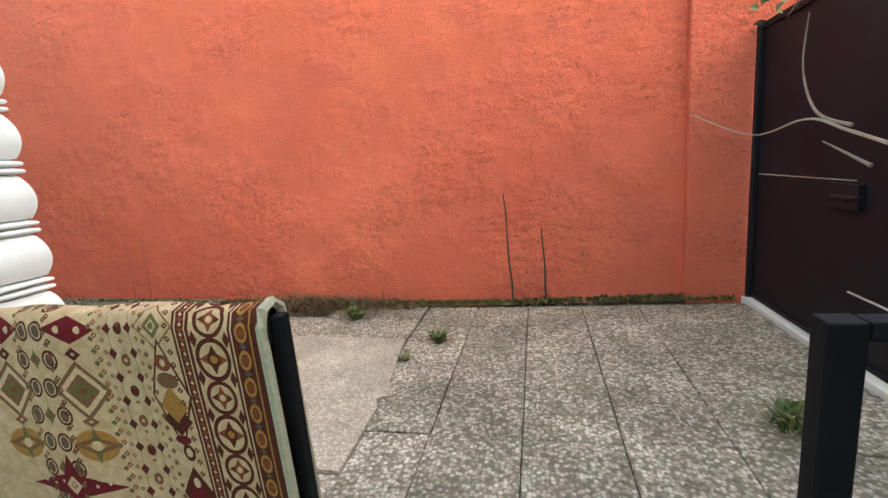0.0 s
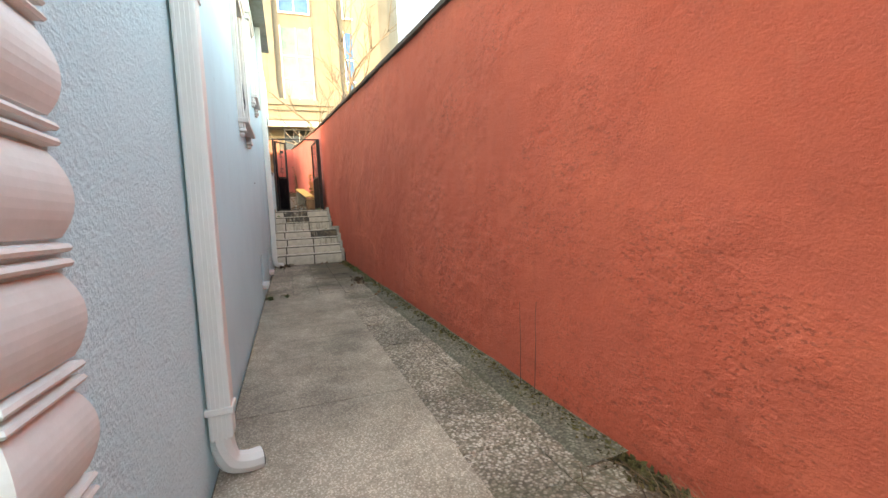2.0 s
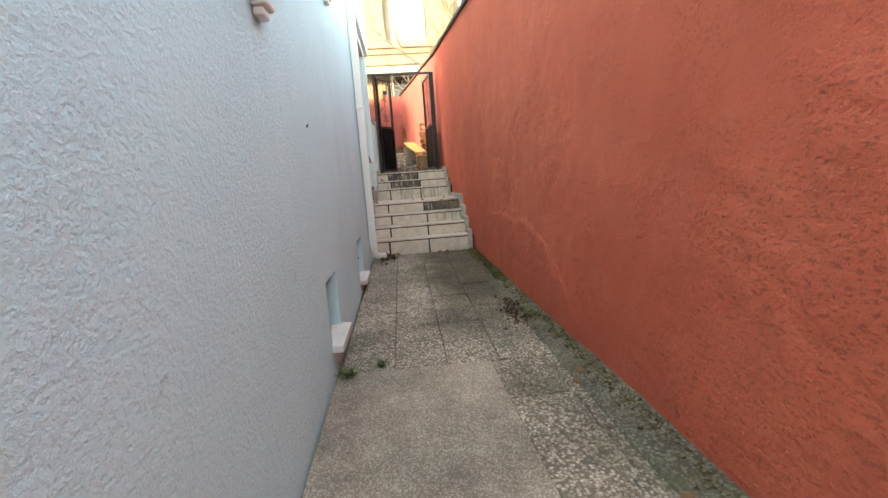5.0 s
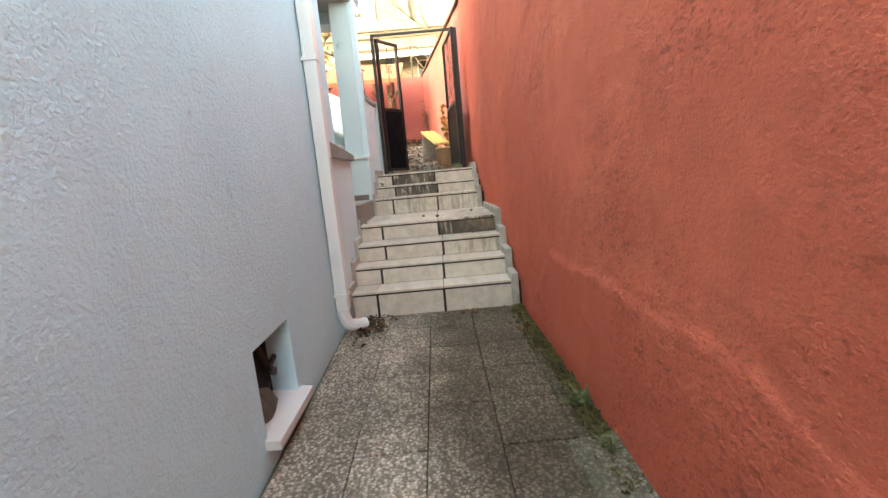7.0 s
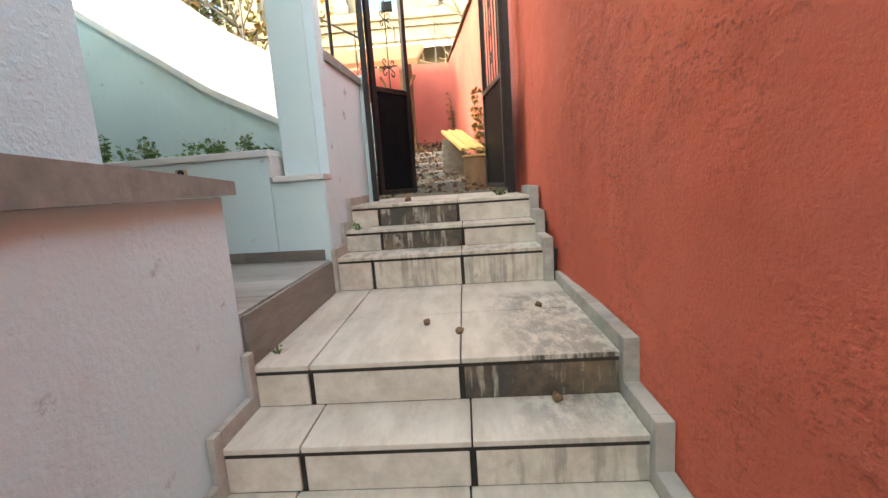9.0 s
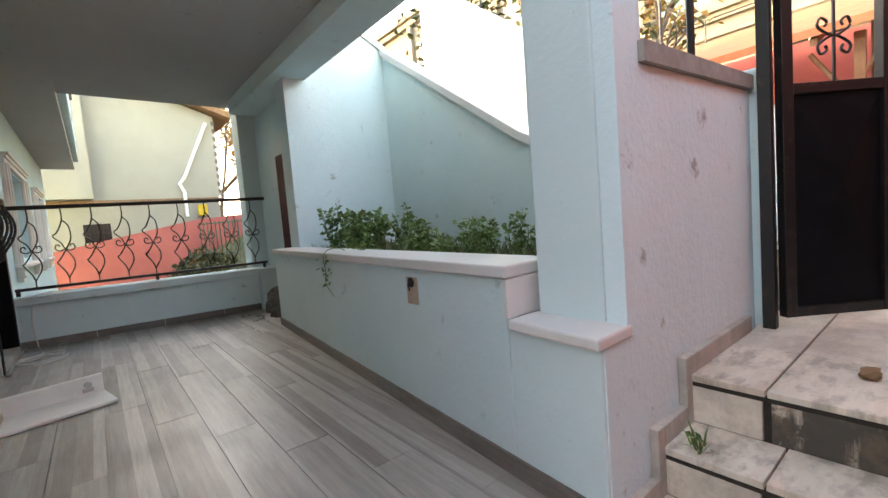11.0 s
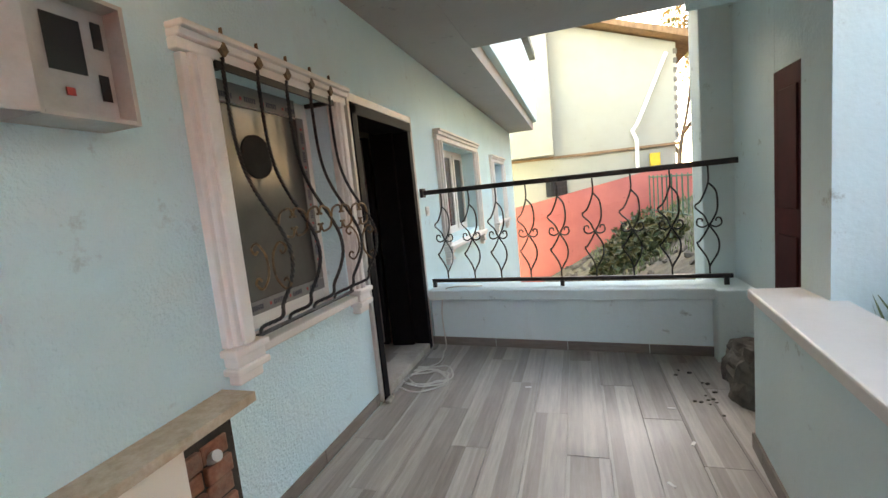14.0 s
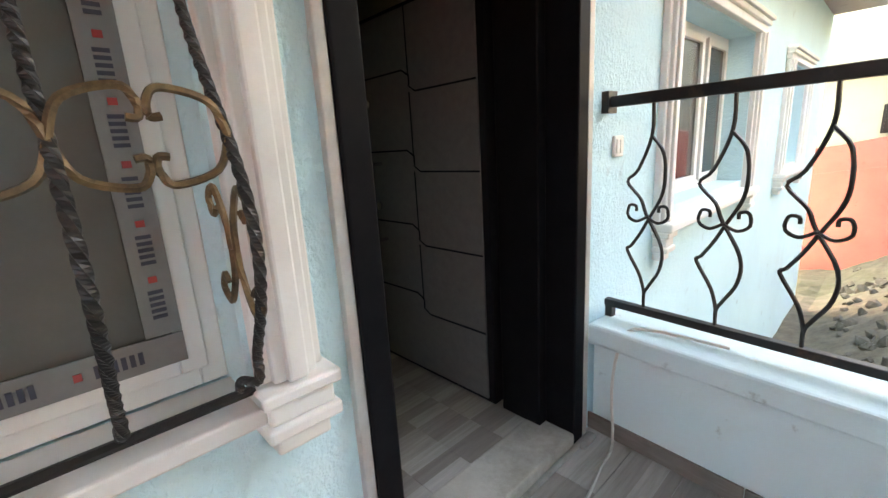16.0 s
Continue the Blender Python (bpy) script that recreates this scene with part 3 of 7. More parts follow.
M["glass"] = material("window_glass", (0.55, 0.58, 0.57), 0.03, build=glass_build)
# opaque pane; the grey of its reflection is put into the base colour
M["greyglass"] = material("greyed_window_glass", (0.115, 0.108, 0.096), 0.14, spec=0.6, build=speck((0.095, 0.09, 0.08), (0.13, 0.122, 0.108), 3, 0.0, 2.0, 0.0, (0.16, 0.15, 0.135), 0.4))
M["darkglass"] = material("dark_window_glass", (0.035, 0.035, 0.034), 0.06, spec=0.6)


def lamp_build(nt, b):
    b.inputs["Emission Color"].default_value = (1.0, 0.86, 0.58, 1)
    b.inputs["Emission Strength"].default_value = 0.30


M["lampglass"] = material("lit_lamp_glass", (0.9, 0.85, 0.75), 0.3, build=lamp_build)


# ---- mesh helpers ----
def part(name, bm, mat, parent=None, label="", smooth=False):
    me = bpy.data.meshes.new(name)
    bm.normal_update()
    bm.to_mesh(me)
    bm.free()
    if smooth:
        for p in me.polygons:
            p.use_smooth = True
    me.materials.append(M[mat] if isinstance(mat, str) else mat)
    ob = new(name, me)
    if parent:
        ob.parent = parent
    if label:
        ob["label"] = label
    return ob


def thing(name, label, category, group="", kind="", at=(0, 0, 0), rz=0):
    e = new(name)
    e.matrix_world = pose(*at, 0, 0, rz)
    return tagged(e, label, category, group, kind)


def box(bm, a, b, bevel=0.0, m=None):
    """A box from corner a to corner b, in an existing bmesh."""
    lo = [min(p, q) for p, q in zip(a, b)]
    hi = [max(p, q) for p, q in zip(a, b)]
    vs = [bm.verts.new((x, y, z)) for x in (lo[0], hi[0]) for y in (lo[1], hi[1]) for z in (lo[2], hi[2])]
    fs = [bm.faces.new([vs[i] for i in q]) for q in ((0, 1, 3, 2), (4, 6, 7, 5), (0, 4, 5, 1), (2, 3, 7, 6), (0, 2, 6, 4), (1, 5, 7, 3))]
    if bevel:
        es = list({e for f in fs for e in f.edges})
        r = bmesh.ops.bevel(bm, geom=es, offset=bevel, segments=2, affect="EDGES", profile=0.5)
        vs = list({v for f in r["faces"] for v in f.verts} | {v for v in vs if v.is_valid})
    if m:
        bmesh.ops.transform(bm, matrix=m, verts=vs)
    return vs


def boxes(*pairs, bevel=0.0):
    bm = bmesh.new()
    for a, b in pairs:
        box(bm, a, b, bevel)
    return bm


def prism(bm, pts, axis, a, b, m=None):
    """Extrude a closed 2D outline along an axis from a to b."""
    def at(p, t):
        return {"x": (t, p[0], p[1]), "y": (p[0], t, p[1]), "z": (p[0], p[1], t)}[axis]
    va = [bm.verts.new(at(p, a)) for p in pts]
    vb = [bm.verts.new(at(p, b)) for p in pts]
    n = len(pts)
    for i in range(n):
        bm.faces.new((va[i], va[(i + 1) % n], vb[(i + 1) % n], vb[i]))
    bm.faces.new(va[::-1])
    bm.faces.new(vb)
    if m:
        bmesh.ops.transform(bm, matrix=m, verts=va + vb)
    bmesh.ops.recalc_face_normals(bm, faces=bm.faces)
    return bm


def tube(bm, pts, r, seg=6, taper=None, twist=0.0):
    """A round bar along points; r a number, or taper gives the radius at the end."""
    pts = [Vector(p) for p in pts]
    rings = []
    up = Vector((0.13, 0.31, 0.94)).normalized()
    n = len(pts)
    for i, p in enumerate(pts):
        d = (pts[min(i + 1, n - 1)] - pts[max(i - 1, 0)])
        if d.length < 1e-9:
            d = Vector((0, 0, 1))
        d.normalize()
        s = d.cross(up)
        if s.length < 0.05:
            s = d.cross(Vector((1, 0, 0)))
        s.normalize()
        q = s.cross(d)
        rr = r if taper is None else r + (taper - r) * i / (n - 1)
        rings.append([bm.verts.new(p + (s * math.cos(2 * math.pi * k / seg + twist * i) + q * math.sin(2 * math.pi * k / seg + twist * i)) * rr) for k in range(seg)])
    for a, b in zip(rings, rings[1:]):
        for k in range(seg):
            bm.faces.new((a[k], a[(k + 1) % seg], b[(k + 1) % seg], b[k]))
    bm.faces.new(rings[0][::-1])
    bm.faces.new(rings[-1])
    return bm


def curve_pts(ctrl, n=8):
    """A smooth line through control points."""
    c = [Vector(p) for p in ctrl]
    out = []
    for i in range(len(c) - 1):
        p0, p1, p2, p3 = c[max(i - 1, 0)], c[i], c[i + 1], c[min(i + 2, len(c) - 1)]
        for k in range(n):
            t = k / n
            out.append(0.5 * ((2 * p1) + (p2 - p0) * t + (2 * p0 - 5 * p1 + 4 * p2 - p3) * t * t + (3 * p1 - p0 - 3 * p2 + p3) * t ** 3))
    out.append(c[-1])
    return out


def grid_sheet(bm, nu, nv, fn):
    vs = [[bm.verts.new(fn(i / nu, j / nv)) for j in range(nv + 1)] for i in range(nu + 1)]
    for i in range(nu):
        for j in range(nv):
            bm.faces.new((vs[i][j], vs[i + 1][j], vs[i + 1][j + 1], vs[i][j + 1]))
    return vs


def leaf(bm, p, d, size, width=0.45, rnd=random):
    """A small folded leaf from p along d."""
    d = Vector(d).normalized()
    s = d.cross(Vector((rnd.uniform(-1, 1), rnd.uniform(-1, 1), rnd.uniform(0.2, 1)))).normalized() * size * width
    n = s.cross(d).normalized() * size * 0.12
    a, tip = Vector(p), Vector(p) + d * size - n
    mid = a + d * size * 0.5 + n
    v = [bm.verts.new(q) for q in (a, mid + s, tip, mid - s)]
    bm.faces.new((v[0], v[1], v[2]))
    bm.faces.new((v[0], v[2], v[3]))


def blade(bm, p, d, size, w):
    d = Vector(d)
    s = Vector((d.y, -d.x, 0.02)).normalized() * w
    p = Vector(p)
    mid = p + d * size * 0.55
    tip = p + d * size + Vector((d.x, d.y, -0.3)) * size * 0.35
    a, b, c, e, t = [bm.verts.new(q) for q in (p - s, p + s, mid + s * 0.8, mid - s * 0.8, tip)]
    bm.faces.new((a, b, c, e))
    bm.faces.new((e, c, t))


def ground_z(x):
    """The courtyard's gentle rise towards the stairs."""
    return -0.0325 * (min(x, -0.6) + 0.6)


def wall_y(x):
    """The line of the boundary wall's face."""
    return 3.70 + 0.030 * x if x > -15.3 else 3.241 + 0.11 * (x + 15.3)


def wall_top(x):
    return 3.31 + 0.115 * (-x - 6.3) if x > -15.3 else 4.345 + 0.06 * (-x - 15.3)


# ---- large structure ----
TZ = 1.375          # terrace floor
LZ = 1.146          # stair landing
UZ = 1.706          # upper landing by the gate
HY = 1.71           # house wall along the passage
WX = -11.95         # house wall along the terrace


def rough_wall(name, x0, x1, mat, bulge):
    """The boundary wall's body with an uneven, hand-trowelled face."""
    bm = bmesh.new()

    def face(u, v):
        x = x0 + (x1 - x0) * u
        zb, zt = ground_z(x) - 0.3, wall_top(x)
        z = zb + (zt - zb) * v
        n = noise.noise((x * 0.8, z * 0.8, 3.1)) * 0.02 + noise.noise((x * 2.7, z * 2.7, 1.7)) * 0.009 + noise.noise((x * 7, z * 7, 5)) * 0.004
        b = 0
        if bulge:
            # a thick patch of newer render at the foot, near the stairs
            fall = max(0.0, x + 8.85)
            top = 1.045 - 0.16 * fall - 0.36 * fall ** 2.2 + 0.035 * noise.noise((x * 1.9, 0, 0)) + 0.022 * noise.noise((x * 7, 0, 0)) + 0.01 * noise.noise((x * 23, 0, 0))
            if x < -10.6:
                top -= 0.9 * (-10.6 - x)
            if -11.6 < x < -7.2:
                b = 0.010 / (1 + math.exp(max(-60, min(60, -(top - z) / 0.005))))
        return (x, wall_y(x) + n - b, z)
    vs = grid_sheet(bm, int(abs(x1 - x0) * (38 if bulge else 12)), 190 if bulge else 60, face)
    back = [[bm.verts.new((r[k].co.x, wall_y(r[k].co.x) + 0.22, r[k].co.z)) for k in (0, -1)] for r in vs]
    for a, b, p, q in zip(vs, vs[1:], back, back[1:]):
        bm.faces.new((a[-1], b[-1], q[1], p[1]))
        bm.faces.new((p[0], p[1], q[1], q[0]))
    for r, p in ((vs[0], back[0]), (vs[-1], back[-1])):
        bm.faces.new(list(r) + [p[1], p[0]])
    bmesh.ops.recalc_face_normals(bm, faces=bm.faces)
    return tagged(part(name, bm, mat, smooth=True), "orange-painted rough plaster boundary wall, pitted and streaked" if bulge else "pink-red painted garden wall", "wall", kind="structure")


rough_wall("wall_north", 2.0, -15.2, "orange", True)
rough_wall("wall_garden", -15.202, -23.0, "pink", False)

# dark coping along its top
bm = bmesh.new()
for i in range(50):
    x = 2.0 - i * 0.5
    xb = x - 0.497
    pts = [(x, wall_y(x) - 0.045, wall_top(x)), (x, wall_y(x) + 0.26, wall_top(x)), (xb, wall_y(xb) + 0.26, wall_top(xb)), (xb, wall_y(xb) - 0.045, wall_top(xb))]
    lo = [bm.verts.new(p) for p in pts]
    hi = [bm.verts.new((p[0], p[1], p[2] + 0.05 + 0.008 * noise.noise((p[0] * 3, 0, 0)))) for p in pts]
    bm.faces.new(hi)
    bm.faces.new(lo[::-1])
    for k in range(4):
        bm.faces.new((lo[k], lo[(k + 1) % 4], hi[(k + 1) % 4], hi[k]))
bmesh.ops.recalc_face_normals(bm, faces=bm.faces)
tagged(part("wall_coping", bm, "coping"), "dark weathered coping strip on the orange wall", "coping", kind="structure")

# shallow pilaster where the wall meets the street gate
tagged(part("wall_pilaster", boxes(((1.10, 3.66, -0.2), (1.62, 3.80, 2.55)), bevel=0.008), "orange"), "orange plastered pilaster at the wall's end", "pilaster", kind="structure")

# house: wall along the passage, with its openings
def pierced(name, plane, axis, u0, u1, z0, z1, holes, thick, mat, label):
    """A wall in a vertical plane with rectangular openings cut through it. axis: the direction it runs in."""
    us = sorted({u0, u1, *[h[0] for h in holes], *[h[1] for h in holes]})
    zs = sorted({z0, z1, *[h[2] for h in holes], *[h[3] for h in holes]})
    bm = bmesh.new()
    def hollow(u, z):
        return any(h[0] < u < h[1] and h[2] < z < h[3] for h in holes)
    for a, b in zip(us, us[1:]):
        run = None
        for c, d in zip(zs, zs[1:]):
            if hollow((a + b) / 2, (c + d) / 2):
                run = None
                continue
            p, q = ((a, plane, c), (b, plane + thick, d)) if axis == "x" else ((plane, a, c), (plane + thick, b, d))
            box(bm, p, q)
    bmesh.ops.remove_doubles(bm, verts=bm.verts, dist=0.0005)
    inner = [f for f in bm.faces if sum(1 for g in bm.faces if g is not f and set(g.verts) == set(f.verts))]
    bmesh.ops.delete(bm, geom=inner, context="FACES_ONLY")
    bmesh.ops.recalc_face_normals(bm, faces=bm.faces)
    return tagged(part(name, bm, mat), label, "wall", kind="structure")


VENTS = [(-8.08, -7.66, 0.45, 0.88), (-10.11, -9.63, 0.44, 0.885)]
PWIN = [(-6.80, -6.15, 2.42, 3.75), (-9.0, -8.45, 3.31, 4.4)]
pierced("wall_house_passage", HY, "x", -11.46, -1.90, -0.3, 5.5, VENTS + PWIN, -0.30, "blue", "pale blue stucco house wall along the passage")
TW = (-2.06, -1.25, 2.16, 3.30)          # terrace window opening (y, z)
DO = (-3.30, -2.32, 1.385, 3.34)          # door opening
W2 = (-5.72, -4.16, 2.25, 3.27)
W3 = (-8.05, -7.05, 2.25, 3.2)
pierced("wall_house_terrace", WX, "y", -9.6, 1.41, -2.5, 5.5, [TW, DO, W2, W3, (-4.9, -4.0, 0.3, 1.25)], 0.30, "blue", "pale blue stucco house wall along the terrace")
tagged(part("wall_house_corner", boxes(((-11.95, 1.412, -0.3), (-11.463, HY, 5.5))), "blue"), "pale blue stucco corner of the house", "wall", kind="structure")
tagged(part("wall_house_east", boxes(((-2.20, -4.0, -0.3), (-1.90, HY - 0.302, 5.5))), "blue"), "pale blue stucco house wall beside the entrance", "wall", kind="structure")
tagged(part("wall_house_south", boxes(((-11.64, -9.6, -2.5), (-1.9, -9.3, 5.5))), "blue"), "pale blue stucco back wall of the house", "wall", kind="structure")
tagged(part("house_roof", boxes(((-12.6, -9.9, 5.502), (-1.75, 1.95, 5.66))), "concrete"), "flat concrete roof of the house", "roof", kind="structure")

# entrance yard behind the first viewpoint
tagged(part("wall_yard_south", boxes(((-1.898, -3.2, -0.3), (1.9, -2.95, 3.2))), "blue"), "pale blue stucco wall closing the entrance yard", "wall", kind="structure")

# courtyard ground
bm = bmesh.new()
grid_sheet(bm, 40, 4, lambda u, v: (2.2 - 14.0 * u, -3.2 + 7.1 * v, ground_z(2.2 - 14.0 * u) - 0.03))
tagged(part("ground", bm, "bed"), "mossy grey bed under the courtyard paving", "ground", kind="structure")
bm = bmesh.new()
grid_sheet(bm, 24, 24, lambda u, v: (160 - 400 * u, 160 - 400 * v, -2.6))
tagged(part("backdrop_ground", bm, "ground"), "rough grey-brown earth reaching into the distance", "ground", kind="structure")

# smooth slab strip along the house
def slab(name, pts, label):
    bm = bmesh.new()
    lo = [bm.verts.new((x, y, ground_z(x) - 0.03)) for x, y in pts]
    hi = [bm.verts.new((x, y, ground_z(x) + 0.012)) for x, y in pts]
    bm.faces.new(hi)
    for k in range(len(pts)):
        bm.faces.new((lo[k], lo[(k + 1) % len(pts)], hi[(k + 1) % len(pts)], hi[k]))
    bmesh.ops.recalc_face_normals(bm, faces=bm.faces)
    return tagged(part(name, bm, "slab"), label, "slab", kind="structure")


def edge_y(x):
    return 2.905 + (x + 0.8) * 0.018


SX = [-0.80, -2.35, -3.9, -5.4, -7.62]
for a, b in zip(SX, SX[1:]):
    pts = [(a - 0.004, HY + 0.02), (a - 0.004, edge_y(a)), (b + 0.004, edge_y(b)), (b + 0.004, HY + 0.02)]
    if a == -0.80:
        pts = [(-0.69, 1.685), (-0.695, 1.92), (-0.70, 2.12), (-0.73, 2.19), (-0.665, 2.23), (-0.72, 2.36), (-0.80, edge_y(-0.8)), (b + 0.004, edge_y(b)), (b + 0.004, 1.685)]
    slab("concrete_slab", pts, "smooth beige fine-gravel concrete slab with a broken edge" if a == -0.80 else "smooth beige fine-gravel concrete slab")

# ---- stairs ----
STEP_X = [-11.604, -11.883, -12.172, -12.46, -13.695, -13.97, -14.20]
STEP_Z = [0.605, 0.79, 0.967, LZ, TZ, 1.535, UZ]
SY0, SY1 = 1.755, 3.245
stairs = tagged(new("stairs"), "stone-tiled stairs with black water stains, up from the passage", "stairs", kind="structure")
bm = bmesh.new()
for k, (x, z) in enumerate(zip(STEP_X, STEP_Z)):
    back = STEP_X[k + 1] if k < 6 else -15.6
    box(bm, (x - 0.012, SY0 - 0.04, -0.3), (back - 0.012, wall_y(x) + 0.02, z - 0.022))
part("core", bm, "joint", stairs)
for k, (x, z) in enumerate(zip(STEP_X, STEP_Z)):
    prev = STEP_Z[k - 1] if k else ground_z(x) - 0.05
    back = STEP_X[k + 1] if k < 6 else -15.6
    y_end = min(wall_y(x) - 0.03, 3.26) if k < 4 else 3.19
    y_start = SY0 if k < 4 else 1.772
    off = 0.05 * ((k * 7) % 3 - 1)
    cuts = [y_start, 2.02 + off * 0.5, 2.64 + off * 0.3, y_end]
    deep = [(x + 0.006, back - 0.004)] if k not in (3, 6) else ([(x + 0.006, x - 0.60), (x - 0.606, back - 0.004)] if k == 3 else [(x + 0.006, x - 0.45), (x - 0.456, x - 0.90), (x - 0.906, back)])
    # dirt-filled joint under the nosing
    part("joint", boxes(((x + 0.001, cuts[0], z - 0.038), (x - 0.013, cuts[3], z - 0.0225))), "joint", stairs)
    for i in range(3):
        a, b = cuts[i] + (0 if i == 0 else 0.012), cuts[i + 1] - (0 if i == 2 else 0.012)
        worn = "marble_black" if (k, i) in ((3, 2), (5, 1), (6, 1)) else "marble_grimy" if (k, i) in ((4, 2), (2, 2), (4, 1)) else "marble"
        part("riser_tile", boxes(((x, a, prev + 0.002), (x - 0.014, b, z - 0.037)), bevel=0.002), worn, stairs)
        for d0, d1 in deep:
            part("tread_tile", boxes(((d0, cuts[i] + (0 if i == 0 else 0.003), z - 0.022), (d1, cuts[i + 1] - (0 if i == 2 else 0.003), z + random.uniform(-0.001, 0.001))), bevel=0.003), "marble_grimy" if (k in (4, 5) and i < 2) or (k == 4 and i == 2) or (k == 6 and i < 2 and d0 > x) else "marble", stairs)


# stepped skirting on both sides
th = tagged(new("skirting_boundary"), "pale stone skirting stepping up along the orange wall", "skirting", kind="structure")
for k, (x, z) in enumerate(zip(STEP_X, STEP_Z)):
    prev = STEP_Z[k - 1] if k else ground_z(x)
    back = STEP_X[k + 1] if k < 6 else -14.7
    yy = min(wall_y(x) - 0.028, 3.262) if k < 4 else 3.192
    part("upright_strip", boxes(((x + 0.045, yy - 0.004, prev), (x - 0.003, yy + 0.06, z + 0.07)), bevel=0.003), "stepstone", th)
    part("tread_strip", boxes(((x - 0.004, yy - 0.004, z + 0.001), (back + 0.046, yy + 0.06, z + 0.07)), bevel=0.003), "stepstone", th)
th = tagged(new("skirting_stairs"), "pale stone skirting stepping up beside the stairs", "skirting", kind="structure")
for k, (x, z) in enumerate(zip(STEP_X, STEP_Z)):
    prev = STEP_Z[k - 1] if k else ground_z(x)
    back = STEP_X[k + 1] if k < 6 else -14.92
    ya, yb = (1.735, 1.765) if k < 4 else (1.751, 1.78)
    if k == 3:
        part("upright_strip", boxes(((x + 0.045, 1.735, prev), (x - 0.003, 1.765, z + 0.07)), bevel=0.003), "stepstone", th)
        part("terrace_strip", boxes(((x - 0.004, 1.735, z + 0.001), (back + 0.05, 1.757, TZ - 0.003)), bevel=0.003), "skirt", th)
        continue
    part("upright_strip", boxes(((x + 0.045, ya, prev), (x - 0.003, yb, z + 0.07)), bevel=0.003), "stepstone", th)
    part("tread_strip", boxes(((x - 0.004, ya, z + 0.001), (back + 0.046, yb, z + 0.07)), bevel=0.003), "stepstone", th)

# ---- terrace ----
def planter_x(y):
    """The planter wall's face, slightly askew to the house."""
    return -13.685 - (1.70 - y) * 0.090


tagged(part("terrace_slab", boxes(((WX + 0.002, -3.70, 0.2), (-14.9, 1.728, TZ - 0.012))), "grout"), "pale grouted bed of the terrace floor", "floor", kind="structure")

# planter wall with ledge and cap
def planter_block(name, y0, y1, z0, z1, d0, d1, mat, label, bevel=0.006):
    bm = bmesh.new()
    for y in (y0,):
        vs = []
        for z in (z0, z1):
            for yy, d in ((y0, d0), (y1, d0), (y1, d1), (y0, d1)):
                vs.append(bm.verts.new((planter_x(yy) - d, yy, z)))
        for q in ((3, 2, 1, 0), (4, 5, 6, 7), (0, 1, 5, 4), (1, 2, 6, 5), (2, 3, 7, 6), (3, 0, 4, 7)):
            bm.faces.new([vs[i] for i in q])
    bmesh.ops.recalc_face_normals(bm, faces=bm.faces)
    if bevel:
        bmesh.ops.bevel(bm, geom=list(bm.edges), offset=bevel, segments=2, affect="EDGES", profile=0.5)
    return tagged(part(name, bm, mat), label, "wall", kind="structure")


planter_block("wall_planter", -2.06, 1.365, 0.3, 2.10, 0.0, 0.22, "mint", "pale mint plastered planter wall, scuffed")
planter_block("wall_planter_end", 1.367, 1.745, 0.3, 1.925, 0.0, 0.17, "mint", "lower end of the pale mint planter wall")
planter_block("planter_cap", -2.06, 1.39, 2.102, 2.15, -0.025, 0.26, "capstone", "white marble cap on the planter wall", 0.008)
planter_block("planter_cap_end", 1.368, 1.393, 1.962, 2.101, -0.02, 0.22, "capstone", "white upright end slab of the planter cap", 0.004)
planter_block("planter_ledge", 1.395, 1.757, 1.926, 1.965, -0.03, 0.165, "capstone", "white stone ledge beside the pillar", 0.008)
# pillar and the wall beside the upper steps
tagged(part("pillar", boxes(((-13.82, 1.425, 0.3), (-14.14, 1.682, 4.0)), bevel=0.01), "mint"), "pale mint square pillar carrying the terrace roof", "pillar", kind="structure")
bm = bmesh.new()
prism(bm, [(-13.692, 0.3), (-13.692, 1.924), (-13.823, 1.924), (-13.823, 3.99), (-13.96, 3.99), (-13.965, 2.755), (-15.03, 2.80), (-15.03, 0.3)], "y", 1.684, 1.750)
tagged(part("wall_stair_side", bm, "lilac"), "lilac-grey rough stucco wall beside the upper steps", "wall", kind="structure")
tagged(part("wall_stair_core", boxes(((-14.142, 1.53, 0.3), (-15.03, 1.682, 2.75))), "mint"), "mint inner face of the low stair wall", "wall", kind="structure")
bm = bmesh.new()
prism(bm, [(-13.967, 2.757), (-13.967, 2.822), (-15.03, 2.866), (-15.03, 2.804)], "y", 1.49, 1.770)
tagged(part("stair_wall_cap", bm, "concrete"), "grey concrete cap with a cracked edge", "coping", kind="structure")
tagged(part("gate_pier", boxes(((-15.032, 1.54, 0.3), (-15.22, 1.79, 2.90)), bevel=0.012), "mint"), "narrow mint pier at the garden gate", "pier", kind="structure")

# parapet beside the lower steps
tagged(part("wall_parapet_steps", boxes(((-11.952, 1.56, 0.2), (-12.45, 1.733, 1.86)), ((-11.464, HY + 0.002, 0.2), (-11.952, 1.733, 1.86))), "lilac"), "lilac-grey stucco parapet beside the lower steps", "wall", kind="structure")
bm = bmesh.new()
prism(bm, [(-11.955, 1.862), (-11.955, 1.955), (-12.49, 1.915), (-12.49, 1.862)], "y", 1.52, 1.775)
prism(bm, [(-11.466, 1.862), (-11.466, 1.985), (-11.954, 1.955), (-11.954, 1.862)], "y", 1.712, 1.775)
tagged(part("parapet_cap", bm, "concrete"), "grey concrete cap on the stair parapet", "coping", kind="structure")

